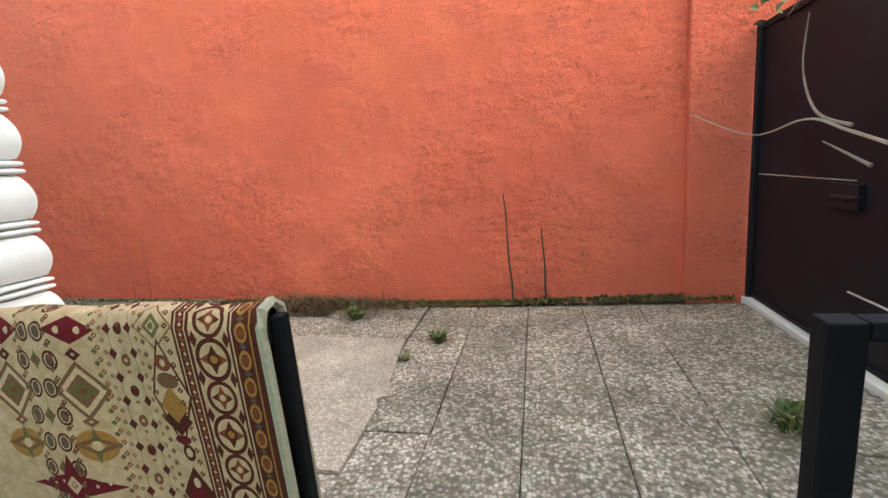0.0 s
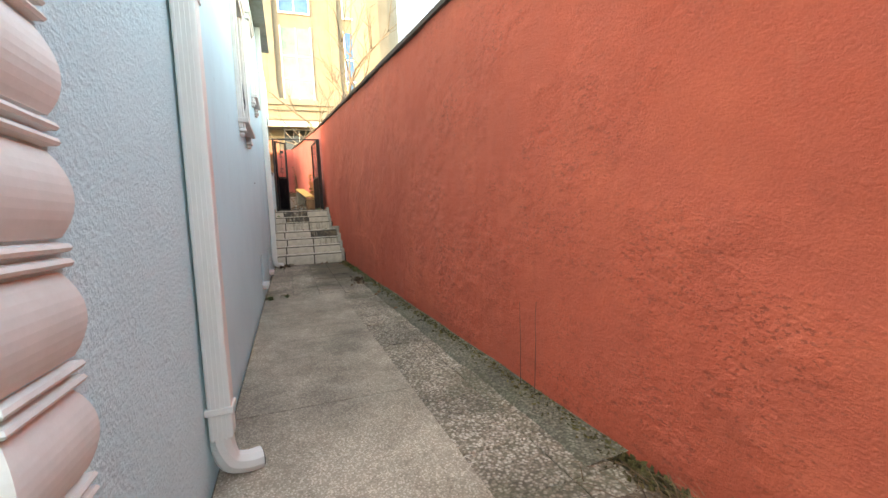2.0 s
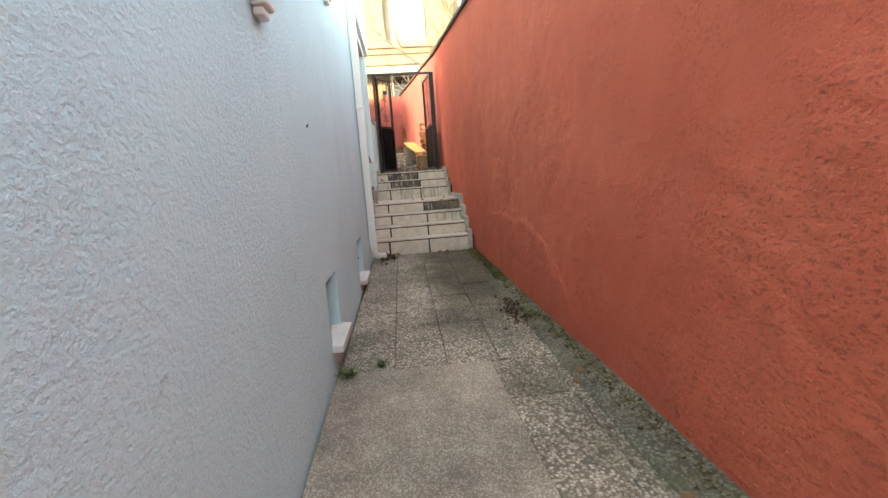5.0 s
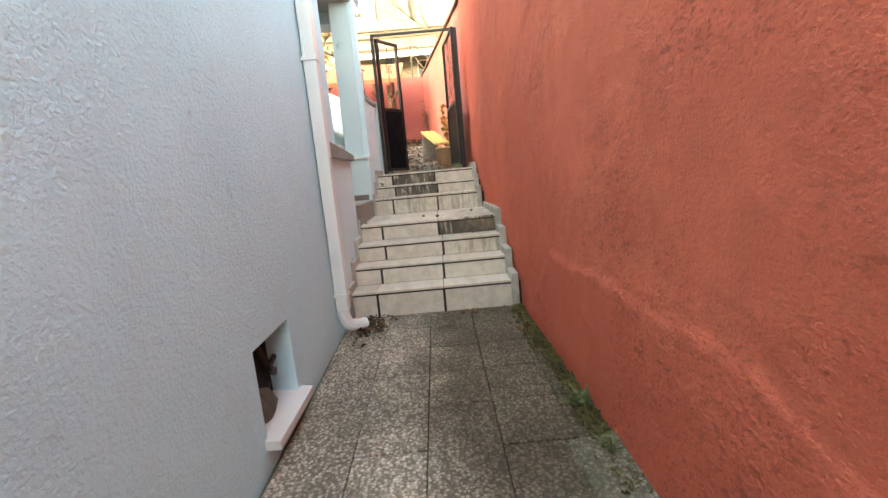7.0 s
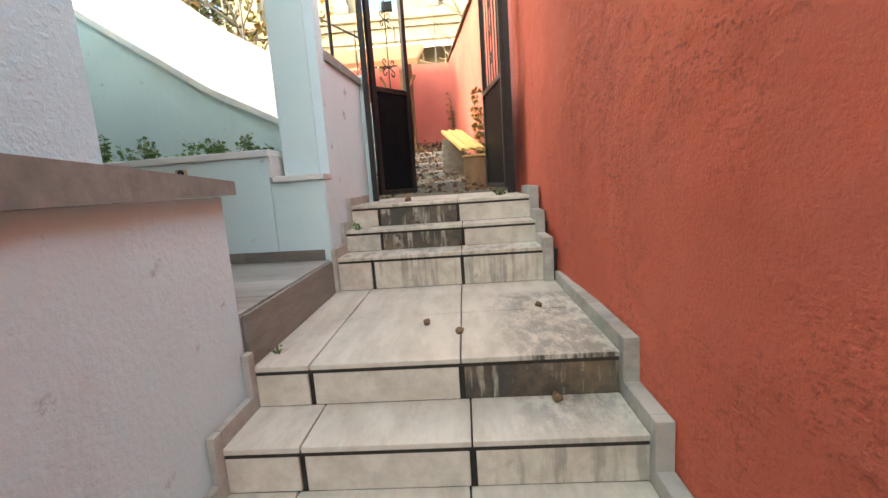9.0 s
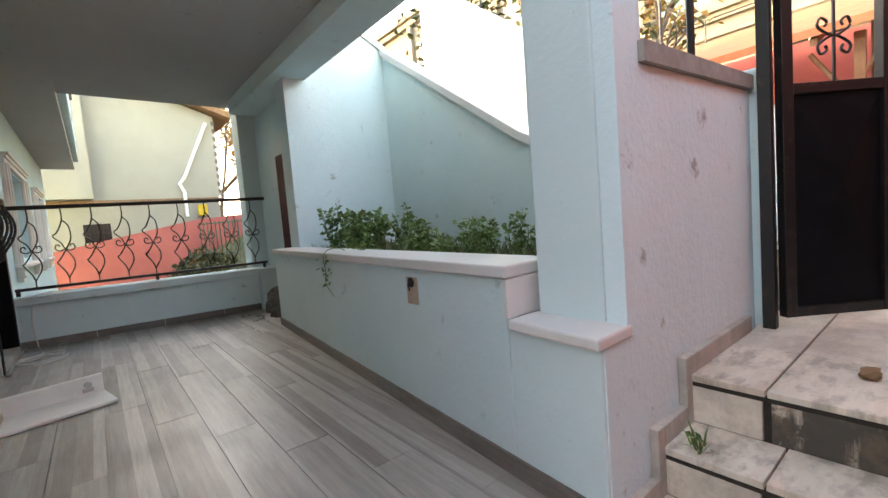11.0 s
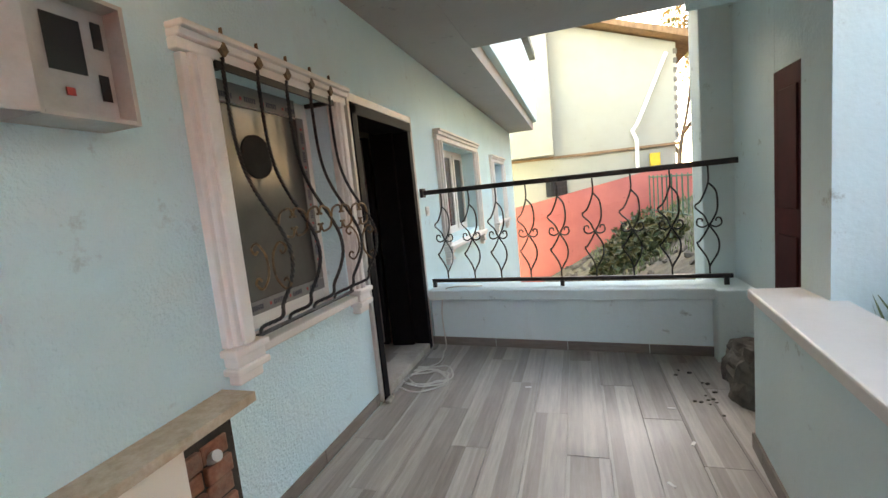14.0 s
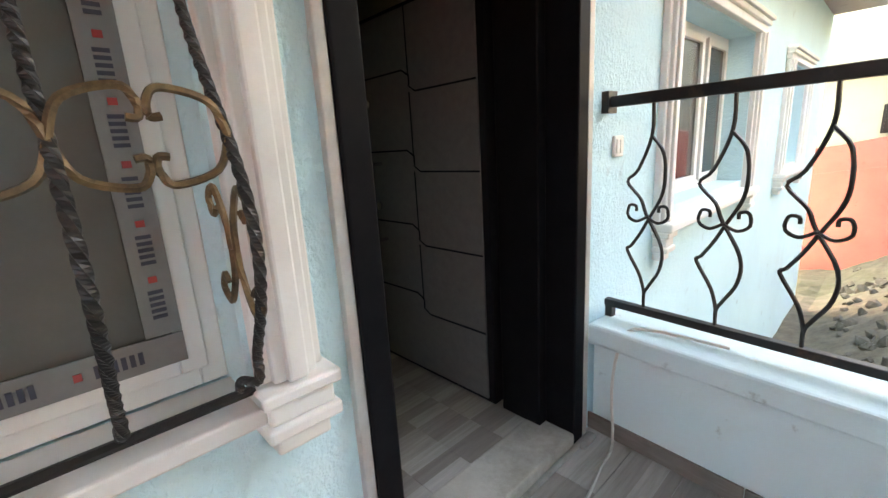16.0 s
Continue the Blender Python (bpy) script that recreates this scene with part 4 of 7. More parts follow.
# planter court: bright end wall, sloping stair wall
tagged(part("wall_court_end", prism(bmesh.new(), [(-14.20, 0.5), (-14.20, 4.80), (-14.95, 4.45), (-15.36, 4.245), (-15.36, 0.5)], "y", -2.05, -1.82), "mint"), "bright mint wall at the planter's far end", "wall", kind="structure")
tagged(part("wall_court_slope", prism(bmesh.new(), [(-1.818, 0.5), (-1.818, 4.21), (0.15, 2.90), (1.5, 2.20), (1.5, 0.5)], "x", -15.36, -15.56), "mint"), "mint stair wall with a sloping top", "wall", kind="structure")
bm = bmesh.new()
prism(bm, [(-1.80, 4.20), (-1.80, 4.27), (0.13, 2.965), (1.50, 2.265), (1.50, 2.20), (0.11, 2.90)], "x", -15.32, -15.60)
tagged(part("slope_cap", bm, "capstone"), "white cap on the sloping wall", "coping", kind="structure")
bm = bmesh.new()
prism(bm, [(-14.20, 4.802), (-14.20, 4.87), (-14.95, 4.52), (-15.40, 4.30), (-15.40, 4.23), (-14.95, 4.452)], "y", -2.09, -1.79)
tagged(part("end_cap", bm, "capstone"), "white cap on the court's end wall", "coping", kind="structure")
# second sloping wall of the outer stair
tagged(part("wall_outer_slope", prism(bmesh.new(), [(-2.8, 1.0), (-2.8, 5.9), (-0.4, 4.05), (1.6, 2.9), (1.6, 1.0)], "x", -16.75, -16.95), "mint"), "mint wall on the far side of the outer stair", "wall", kind="structure")
tagged(part("stair_ramp", prism(bmesh.new(), [(-3.2, 1.0), (-3.2, 4.6), (-1.8, 3.6), (1.5, 1.7), (1.5, 1.0)], "x", -15.565, -16.745), "concrete"), "concrete outer stair between the sloping walls", "stairs", kind="structure")
# planter soil
bm = bmesh.new()
grid_sheet(bm, 24, 36, lambda u, v: (planter_x(-1.83 + 3.3 * v) - 0.21 - 1.25 * u, -1.83 + 3.3 * v, 2.03 + 0.05 * noise.noise((u * 6, v * 9, 0.4))))
tagged(part("planter_soil", bm, "soil"), "dark planting soil behind the planter wall", "soil", kind="structure")

# far corner: column, recess and dark red door
tagged(part("column_far", boxes(((-14.19, -3.52, 0.5), (-14.42, -3.80, 4.0)), bevel=0.01), "mint"), "pale mint column at the terrace corner", "pillar", kind="structure")
tagged(part("wall_recess", boxes(((-14.40, -3.518, 0.5), (-14.58, -2.835, 4.0)), ((-14.40, -2.833, 3.215), (-14.58, -2.06, 4.0)), ((-14.40, -2.48, 0.5), (-14.58, -2.06, 3.213)), ((-14.205, -2.06, 0.5), (-14.58, -2.052, 4.0))), "mint"), "mint wall with a narrow door opening", "wall", kind="structure")

# ceiling, beams, balcony above
CZ = 3.97
tagged(part("ceiling", boxes(((-12.48, -3.72, CZ), (-14.40, 1.72, CZ + 0.16)), ((WX - 0.002, -9.60, CZ), (-12.478, 1.72, CZ + 0.16))), "soffit"), "grey-white plastered terrace ceiling", "ceiling", kind="structure")
tagged(part("beam_planter", prism(bmesh.new(), [(1.37, CZ - 0.001), (1.37, CZ - 0.16), (-3.38, CZ - 0.16), (-3.38, CZ - 0.001)], "x", -14.08, -14.42), "mint"), "mint edge beam over the planter", "beam", kind="structure")
tagged(part("balcony_front", boxes(((-12.45, -9.62, CZ + 0.162), (-12.56, -3.75, 5.2)), ((-12.56, -3.75, CZ + 0.162), (-14.45, -3.86, 5.2)), ((-14.35, -3.75, CZ + 0.162), (-14.45, 1.75, 5.2)), ((-14.35, 1.65, CZ + 0.162), (-11.4, 1.78, 5.2))), "blue"), "pale blue parapet of the upper balcony", "wall", kind="structure")

# parapet with the railing, askew to the house like the planter
SKEW = Matrix.Translation((WX, -3.5, 0)) @ Matrix.Rotation(radians(-5.4), 4, "Z") @ Matrix.Translation((-WX, 3.5, 0))
tagged(part("wall_parapet", boxes(((WX - 0.03, -3.42, 0.2), (-14.20, -3.62, 1.80))), "mint"), "low pale mint parapet at the terrace end", "wall", kind="structure").data.transform(SKEW)
tagged(part("parapet_sill", boxes(((WX - 0.03, -3.36, 1.802), (-14.21, -3.66, 1.89)), bevel=0.012), "mint"), "pale mint sill on the low parapet", "coping", kind="structure").data.transform(SKEW)

tagged(part("wall_plinth", boxes(((-14.16, -3.10, 0.5), (-14.40, -3.517, 1.885)), bevel=0.008), "mint"), "pale mint plinth in the terrace corner under the column", "wall", kind="structure")

# near-black backing boxes give the cellar's shade behind the two low openings
tagged(part("cellar_recess", boxes(((-8.4, 1.05, 0.1), (-7.3, 1.10, 1.3)), ((-10.5, 1.05, 0.1), (-9.3, 1.10, 1.3)), ((-10.5, 1.10, 0.1), (-7.3, 1.408, 0.40)), ((-10.5, 1.10, 1.0), (-7.3, 1.408, 1.3))), "dark"), "near-black backing boxes for the cellar's shade behind the low openings", "recess", kind="structure")
# first floor for the interior seen through the door
tagged(part("wall_inner", boxes(((-10.1, -4.2, 1.2), (-10.0, -1.0, 4.2)), ((-11.648, -2.25, 1.2), (-10.1, -2.15, 4.2)), ((-11.648, -4.15, 1.2), (-10.1, -4.05, 4.2))), "inner"), "beige hallway wall behind the door", "wall", kind="structure")
tagged(part("ceiling_inner", boxes(((-11.648, -4.04, 3.95), (-10.11, -2.26, 4.0))), "soffit"), "hallway ceiling", "ceiling", kind="structure")
# the unlit room's shade is put into these near-black walls
tagged(part("wall_room_dark", boxes(((-10.9, -2.14, 1.2), (-10.85, -0.9, 4.2)), ((-11.648, -1.0, 1.2), (-10.9, -0.95, 4.2))), "dark"), "near-black wall standing in for the room's shade behind the terrace window", "wall", kind="structure")


# ---- far surroundings ----
tagged(part("wall_far", boxes(((-22.0, -6.0, 1.0), (-22.25, wall_y(-22) + 0.1, 4.74))), "pink"), "orange-pink plaster wall at the end of the garden", "wall", kind="structure")
bm = bmesh.new()
grid_sheet(bm, 40, 40, lambda u, v: (-15.6 - 6.5 * u, -6 + 9.2 * v, 1.69 + 1.1 * u + (0.07 * noise.noise((u * 9, v * 14, 2)) if u > 0.03 else 0)))
tagged(part("garden_ground", bm, "ground"), "rising garden ground covered with old leaves", "ground", kind="structure")
bm = bmesh.new()


def slope_z(x, y):
    return 0.05 + 0.58 * max(0, -12.2 - x) - 0.02 * (-x - 12.2) ** 2 * 0.5 + 0.10 * noise.noise((x * 1.1, y * 1.1, 0.3)) + 0.04 * noise.noise((x * 4, y * 4, 1.3))


grid_sheet(bm, 60, 60, lambda u, v: (-11.6 - 8.0 * u, -3.75 - 11 * v, slope_z(-11.6 - 8.0 * u, -3.75 - 11 * v)))
tagged(part("slope_ground", bm, "ground"), "steep rough bank of earth and stones", "ground", kind="structure")
rnd = random.Random(5)
bm = bmesh.new()
for k in range(420):
    x, y = rnd.uniform(-15.2, -12.4), rnd.uniform(-11.6, -4.2)
    s = rnd.uniform(0.04, 0.15)
    m = pose(x, y, slope_z(x, y) + s * 0.08, rnd.uniform(0, 60), rnd.uniform(0, 60), rnd.uniform(0, 180)) @ Matrix.Diagonal((s, s * rnd.uniform(0.5, 0.9), s * 0.5, 1))
    vs = bmesh.ops.create_icosphere(bm, subdivisions=1, radius=0.75, matrix=m)["verts"]
    for v in vs:
        v.co += Vector((rnd.uniform(-1, 1), rnd.uniform(-1, 1), rnd.uniform(-1, 1))) * s * 0.13
tagged(part("bank_rubble", bm, "bank_stone"), "earthy grey-brown stones scattered over the bank", "stones", kind="stuff")
bm = bmesh.new()
for k in range(5200):
    x, y = rnd.uniform(-18.5, -13.6), rnd.uniform(-13, -4.0)
    if noise.noise((x * 0.7, y * 0.7, 4)) < -0.02 and x > -14.8:
        continue
    blade(bm, (x, y, slope_z(x, y)), (rnd.uniform(-0.5, 0.5), rnd.uniform(-0.5, 0.5), 1), rnd.uniform(0.08, 0.26), 0.008)
tagged(part("bank_grass", bm, "weed"), "green grass tufts on the bank", "grass", kind="stuff")

# cream neighbour seen past the terrace railing
nb = thing("neighbour_house", "cream rendered house with an eaves gutter and side pipe", "house")
part("wall", prism(bmesh.new(), [(-9.5, -1.0), (-9.5, 8.6), (-12.6, 7.35), (-16.0, 6.15), (-16.0, 3.62), (-15.92, 3.62), (-15.92, -1.0)], "y", -13.0, -17.5), "cream", nb)
part("roof", prism(bmesh.new(), [(-9.4, 8.62), (-9.4, 8.80), (-12.6, 7.55), (-16.45, 6.20), (-16.45, 6.02)], "y", -12.55, -17.9), "oldwood", nb, "brown roof edge with overhanging eaves")
part("lower_band", boxes(((-9.5, -12.97, 3.50), (-16.0, -12.90, 3.57))), "oldwood", nb, "thin dark ledge along the wall")
part("bay", boxes(((-9.5, -12.9, 3.60), (-12.75, -12.55, 8.2))), "cream", nb)
part("side_pipe", tube(bmesh.new(), [(-15.75, -12.88, 5.9), (-15.0, -12.86, 4.2), (-14.85, -12.86, 4.0), (-14.95, -12.86, 3.75), (-14.95, -12.86, 3.0)], 0.05, 8), "pvc", nb, "pale grey drain pipe running aslant")
for i in range(10):
    part("corner_stone", boxes(((-15.93, -12.98, 3.7 + 0.24 * i), (-16.03, -13.25, 3.84 + 0.24 * i)), bevel=0.02), "stone", nb)
wn = part("window", boxes(((-12.45, -12.96, 2.42), (-13.05, -12.93, 2.92))), "darkglass", nb, "dark barred cellar window")
part("bars", boxes(*[((-12.47 - 0.1 * i, -12.92, 2.42), (-12.485 - 0.1 * i, -12.905, 2.92)) for i in range(6)], ((-12.45, -12.92, 2.66), (-13.05, -12.905, 2.68))), "iron", wn)
part("gas_box", boxes(((-15.25, -12.9, 3.0), (-15.5, -12.72, 3.34)), bevel=0.015), "yellow", nb, "bright yellow gas meter box")

# red retaining wall and fence on the bank
bm = prism(bmesh.new(), [(-11.5, -0.8), (-11.5, 2.2), (-12.0, 2.27), (-15.0, 2.85), (-19.5, 3.2), (-19.5, -0.8)], "y", -12.0, -12.25)
tagged(part("wall_retaining", bm, "pink"), "red-pink painted retaining wall rising with the bank", "wall", kind="structure")
tagged(part("wall_retaining_seam", prism(bmesh.new(), [(-11.5, 1.72), (-15.0, 2.22), (-15.0, 2.245), (-11.5, 1.745)], "y", -11.975, -11.998), "pink"), "thin seam ledge on the red-pink wall", "ledge", kind="structure")
fence = thing("fence", "dark green barred metal fence on the bank", "fence")
for i in range(26):
    t = i / 25
    x, y = -15.05 - 1.2 * t, -11.7 + 6.7 * t
    z = 1.75 - 0.1 * t
    part("post", tube(bmesh.new(), [(x, y, z - 0.5), (x, y, z + 1.0)], 0.016, 6), "greenpaint", fence)
for dz in (0.15, 0.95):
    part("rail", tube(bmesh.new(), [(-15.05, -11.7, 1.75 + dz), (-16.25, -5.0, 1.65 + dz)], 0.018, 6), "greenpaint", fence)


def tree(name, label, at, height, spread, leaves, mat, seed, bark="bark", leaf_size=0.14, depth=3):
    """A tapered trunk with forking limbs and loose leaves on the twigs."""
    r = random.Random(seed)
    th = thing(name, label, "tree", at=at)
    bm = bmesh.new()
    tips = []

    def grow(p, d, length, rad, level):
        pts = [p]
        for k in range(4):
            d = (d + Vector((r.uniform(-1, 1), r.uniform(-1, 1), r.uniform(-0.3, 0.6))) * 0.16).normalized()
            pts.append(pts[-1] + d * length / 4)
        tube(bm, pts, rad, 6 if level < 2 else 4, taper=rad * 0.55)
        if level >= depth:
            tips.extend((q, d) for q in pts[1:])
            return
        for k in range(3 if level else 5):
            nd = (d * 0.7 + Vector((r.uniform(-1, 1), r.uniform(-1, 1), r.uniform(-0.1, 0.7))) * spread).normalized()
            grow(pts[r.choice((2, 3, 4))], nd, length * r.uniform(0.55, 0.78), rad * 0.52, level + 1)
    grow(Vector((0, 0, 0)), Vector((0, 0, 1)), height * 0.42, height * 0.018, 0)
    part("trunk", bm, bark, th, smooth=True)
    if leaves:
        bm = bmesh.new()
        for k in range(leaves):
            q, d = r.choice(tips)
            off = Vector((r.gauss(0, 1), r.gauss(0, 1), r.gauss(0, 1))) * height * 0.035
            leaf(bm, q + off, (r.uniform(-1, 1), r.uniform(-1, 1), r.uniform(-0.9, 0.3)), leaf_size * r.uniform(0.6, 1.3), 0.3, r)
        part("crown", bm, mat, th)
    return th


tree("tree", "tall autumn tree with orange leaves behind the fence", (-19.5, -16.5, 1.2), 9.0, 0.8, 5200, "autumn", 11, leaf_size=0.22)
tree("tree", "autumn tree with pale orange leaves behind the fence", (-17.3, -19.5, 1.0), 8.0, 0.8, 4200, "autumn", 13, leaf_size=0.22)
tree("tree", "laurel tree with glossy yellowing leaves above the outer stair", (-18.3, -2.6, 2.2), 5.6, 0.95, 2600, "greentree", 21, leaf_size=0.16)
tree("tree", "young tree with sparse yellow-green leaves by the arbour", (-18.5, -0.2, 2.1), 4.4, 0.8, 800, "autumn", 22, leaf_size=0.13)
tree("tree", "bare winter tree behind the orange wall", (-25.5, 4.6, 1.0), 12.5, 0.7, 0, "autumn", 23, depth=4)
bm = bmesh.new()
for k in range(1500):
    a, b = rnd.uniform(0, 2 * math.pi), rnd.random() ** 0.5
    x, y = -14.35 + 0.85 * b * math.cos(a), -8.9 + 1.0 * b * math.sin(a)
    leaf(bm, (x, y, slope_z(x, y) + 0.75 * (1 - b * b) * rnd.random()), (rnd.uniform(-1, 1), rnd.uniform(-1, 1), rnd.uniform(0, 1)), 0.13, 0.35, rnd)
tagged(part("bush", bm, "greentree"), "dark green bush on the stony bank", "bush")

# cream stone building beyond the garden
FX = -32.0
fb = thing("apartment_building", "cream stone building with tall blue-green windows and cornices", "building")
part("wall", boxes(((FX, -9.0, -2.65), (FX - 6, 8.6, 26.0))), "stone_cream", fb)
part("wing", boxes(((FX, -34.0, -2.65), (FX - 6, -9.002, 16.6))), "stone_cream", fb)
part("roof_cornice", boxes(((FX + 0.5, -34.2, 16.602), (FX - 6, -9.002, 16.95)), ((FX + 0.3, -34.2, 16.2), (FX + 0.001, -9.002, 16.6)), bevel=0.04), "stone_cream", fb)
part("tower", tube(bmesh.new(), [(FX - 2.2, 8.4, 0.5), (FX - 2.2, 8.4, 26)], 2.6, 20), "stone_cream", fb, "rounded cream corner tower")
for d, za, zb in ((0.16, 9.0, 9.3), (0.32, 9.302, 9.7), (0.12, 8.4, 8.6)):
    part("cornice", boxes(((FX + d, -34.2, za), (FX, 8.4, zb)), bevel=0.03), "stone_cream", fb)
for i in range(10):
    y0 = 6.6 - 4.15 * i
    for k, (za, zb) in enumerate(((9.75, 14.4), (15.4, 19.6), (20.6, 24.4)) if y0 > -9 else ((10.0, 14.8),)):
        w = part("window", boxes(((FX + 0.03, y0, za), (FX + 0.02, y0 + 1.85, zb))), "bluefilm" if (i + k) % 2 == 0 else "greenfilm", fb)
        part("frame", boxes(((FX + 0.10, y0 - 0.08, za - 0.1), (FX, y0, zb + 0.1)), ((FX + 0.10, y0 + 1.85, za - 0.1), (FX, y0 + 1.93, zb + 0.1)), ((FX + 0.10, y0, za - 0.1), (FX, y0 + 1.85, za)), ((FX + 0.07, y0 + 0.90, za), (FX + 0.03, y0 + 0.95, zb)), ((FX + 0.07, y0, za + 1.3), (FX + 0.03, y0 + 1.85, za + 1.36)), ((FX + 0.07, y0, za + 2.8), (FX + 0.03, y0 + 1.85, za + 2.86))), "white", w)
    part("pilaster", boxes(((FX + 0.28, y0 - 0.95, 9.7), (FX, y0 - 0.45, 26.0 if y0 > -9 else 16.2)), ((FX + 0.34, y0 - 1.02, 9.702), (FX, y0 - 0.38, 10.1)), bevel=0.03), "stone_cream", fb)
    w = part("shop_window", boxes(((FX + 0.03, y0 - 0.2, 4.5), (FX + 0.02, y0 + 1.6, 7.7))), "darkglass", fb)
    part("frame", boxes(((FX + 0.08, y0 - 0.25, 4.5), (FX, y0 - 0.2, 7.75)), ((FX + 0.08, y0 + 0.7, 4.5), (FX + 0.03, y0 + 0.75, 7.75)), ((FX + 0.08, y0 - 0.2, 7.7), (FX, y0 + 1.6, 7.76))), "white", w)
part("awning", prism(bmesh.new(), [(FX + 0.05, 8.3), (FX + 1.6, 7.75), (FX + 1.6, 7.6), (FX + 0.05, 8.1)], "y", -2.0, 6.5), "capstone", fb, "pale awning over the ground floor")
# added wall, out of view, that keeps the sun off the entrance yard
tagged(part("wall_neighbour_south", boxes(((-1.85, -5.2, -2.65), (12.0, -4.6, 10.5))), "cream"), "unseen cream wall added to shade the entrance yard", "wall", kind="structure")
# added unseen wall beyond the street gate, closing the yard and blocking low sun
tagged(part("wall_street", boxes(((14.0, -24.0, -2.65), (15.0, 18.0, 7.5))), "cream"), "unseen cream wall added beyond the street gate", "wall", kind="structure")

# wire fence line on the far wall
wf = thing("wire_fence", "thin dark wire fence on top of the far garden wall", "fence")
for i in range(9):
    part("post", tube(bmesh.new(), [(-22.1, -5.8 + i, 4.72), (-22.1, -5.8 + i, 5.74)], 0.018, 5), "iron", wf)
for z in (5.2, 5.68):
    part("wire", tube(bmesh.new(), [(-22.1, -5.9, z), (-22.1, 2.4, z)], 0.010, 4), "iron", wf)

# garden arbour with an orange roof
ar = thing("garden_arbour", "old wooden arbour with an orange sheet roof", "arbour")
part("roof", prism(bmesh.new(), [(-19.4, 4.10), (-19.4, 4.20), (-21.4, 5.05), (-21.4, 4.95)], "y", -2.6, 1.95), "rooftile", ar)
for x, y, zt in ((-19.7, 1.55, 4.10), (-19.7, -0.3, 4.10), (-21.2, 1.55, 4.70), (-19.7, -2.2, 4.10)):
    part("post", boxes(((x, y, 2.2), (x - 0.1, y + 0.1, zt))), "oldwood", ar)
for y in (-2.4, -1.2, 0.0, 1.2):
    part("rafter", prism(bmesh.new(), [(-19.45, 4.0), (-19.45, 4.09), (-21.35, 4.92), (-21.35, 4.83)], "y", y, y + 0.07), "oldwood", ar)
for s in (-0.35, 0.35):
    part("brace", tube(bmesh.new(), [(-19.74, 1.5 - 0.0, 3.4), (-19.74, 1.5 + s, 3.98)], 0.03, 5), "oldwood", ar)
part("back_screen", boxes(((-21.2, -2.5, 2.7), (-21.25, 1.6, 3.6))), "rooftile", ar)
part("ladder", boxes(*[((-19.9, 1.05, 2.5 + 0.22 * i), (-19.94, 1.4, 2.54 + 0.22 * i)) for i in range(4)], ((-19.9, 1.03, 2.3), (-19.94, 1.06, 3.35)), ((-19.9, 1.38, 2.3), (-19.94, 1.41, 3.35))), "oldwood", ar)
# stepping stones and litter in the garden
for i, (x, y, w) in enumerate(((-16.0, 2.25, 0.9), (-16.9, 2.1, 1.0), (-17.8, 2.0, 0.9), (-18.7, 1.9, 1.1), (-19.4, 2.3, 1.2))):
    z = 1.69 + 1.1 * (-15.6 - x) / 6.5
    tagged(part("step_stone", boxes(((x, y - w / 2, z - 0.1), (x - 0.28, y + w / 2, z + 0.10)), bevel=0.02), "concrete"), "broken grey concrete garden step", "step", "garden steps")
bm = bmesh.new()
for k in range(4200):
    x, y = rnd.uniform(-21.8, -15.3), rnd.uniform(0.8, 3.0)
    z = 1.69 + 1.1 * (-15.6 - x) / 6.5 if x < -15.6 else UZ
    if x > -15.6 and rnd.random() < 0.75:
        continue
    leaf(bm, (x, y, z + rnd.uniform(0.01, 0.12)), (rnd.uniform(-1, 1), rnd.uniform(-1, 1), rnd.uniform(-0.15, 0.25)), rnd.uniform(0.03, 0.075), 0.42, rnd)
tagged(part("leaf_litter", bm, "litter"), "dark fallen leaves on the garden steps", "leaves", kind="stuff")


# ---- terrace things ----
# railing: two rails and a row of wavy balusters with scrolls
RY = -3.50
rail = thing("balcony_railing", "black wrought-iron railing with wavy scrolled balusters on the parapet", "railing")
part("top_rail", boxes(((WX - 0.03, RY - 0.018, 2.735), (-14.36, RY + 0.018, 2.775)), bevel=0.004), "iron", rail)
part("bottom_rail", boxes(((WX - 0.03, RY - 0.016, 1.935), (-14.32, RY + 0.016, 1.965)), bevel=0.003), "iron", rail)
for x in (-12.0, -13.14, -14.28):
    part("foot", boxes(((x + 0.015, RY - 0.015, 1.885), (x - 0.015, RY + 0.015, 1.936))), "iron", rail)
part("wall_flange", boxes(((WX - 0.001, RY - 0.03, 2.715), (WX - 0.032, RY + 0.03, 2.795))), "iron", rail)
for x in (-12.14, -12.395, -12.635, -12.89, -13.14, -13.41, -13.68, -13.94, -14.18):
    bm = bmesh.new()
    L = [(0, 2.735), (0, 2.62), (0.045, 2.50), (0.085, 2.455), (0.03, 2.39), (0.005, 2.33), (-0.055, 2.22), (-0.055, 2.13), (-0.02, 2.06), (0, 2.02), (0, 1.965)]
    R = [(0, 2.62), (-0.045, 2.56), (-0.055, 2.47), (-0.045, 2.40), (-0.005, 2.32), (0.025, 2.26), (0.06, 2.205), (0.075, 2.185), (0.02, 2.09), (0, 2.02)]
    for ctrl in (L, R):
        tube(bm, curve_pts([(x + a, RY, z) for a, z in ctrl], 4), 0.0065, 5)
    for s in (1, -1):
        tube(bm, curve_pts([(x, RY + 0.006, 2.325), (x + s * 0.04, RY + 0.006, 2.305), (x + s * 0.075, RY + 0.006, 2.325), (x + s * 0.07, RY + 0.006, 2.365), (x + s * 0.045, RY + 0.006, 2.365), (x + s * 0.042, RY + 0.006, 2.345)], 4), 0.006, 5)
    part("baluster", bm, "iron", rail)

rail.matrix_world = SKEW

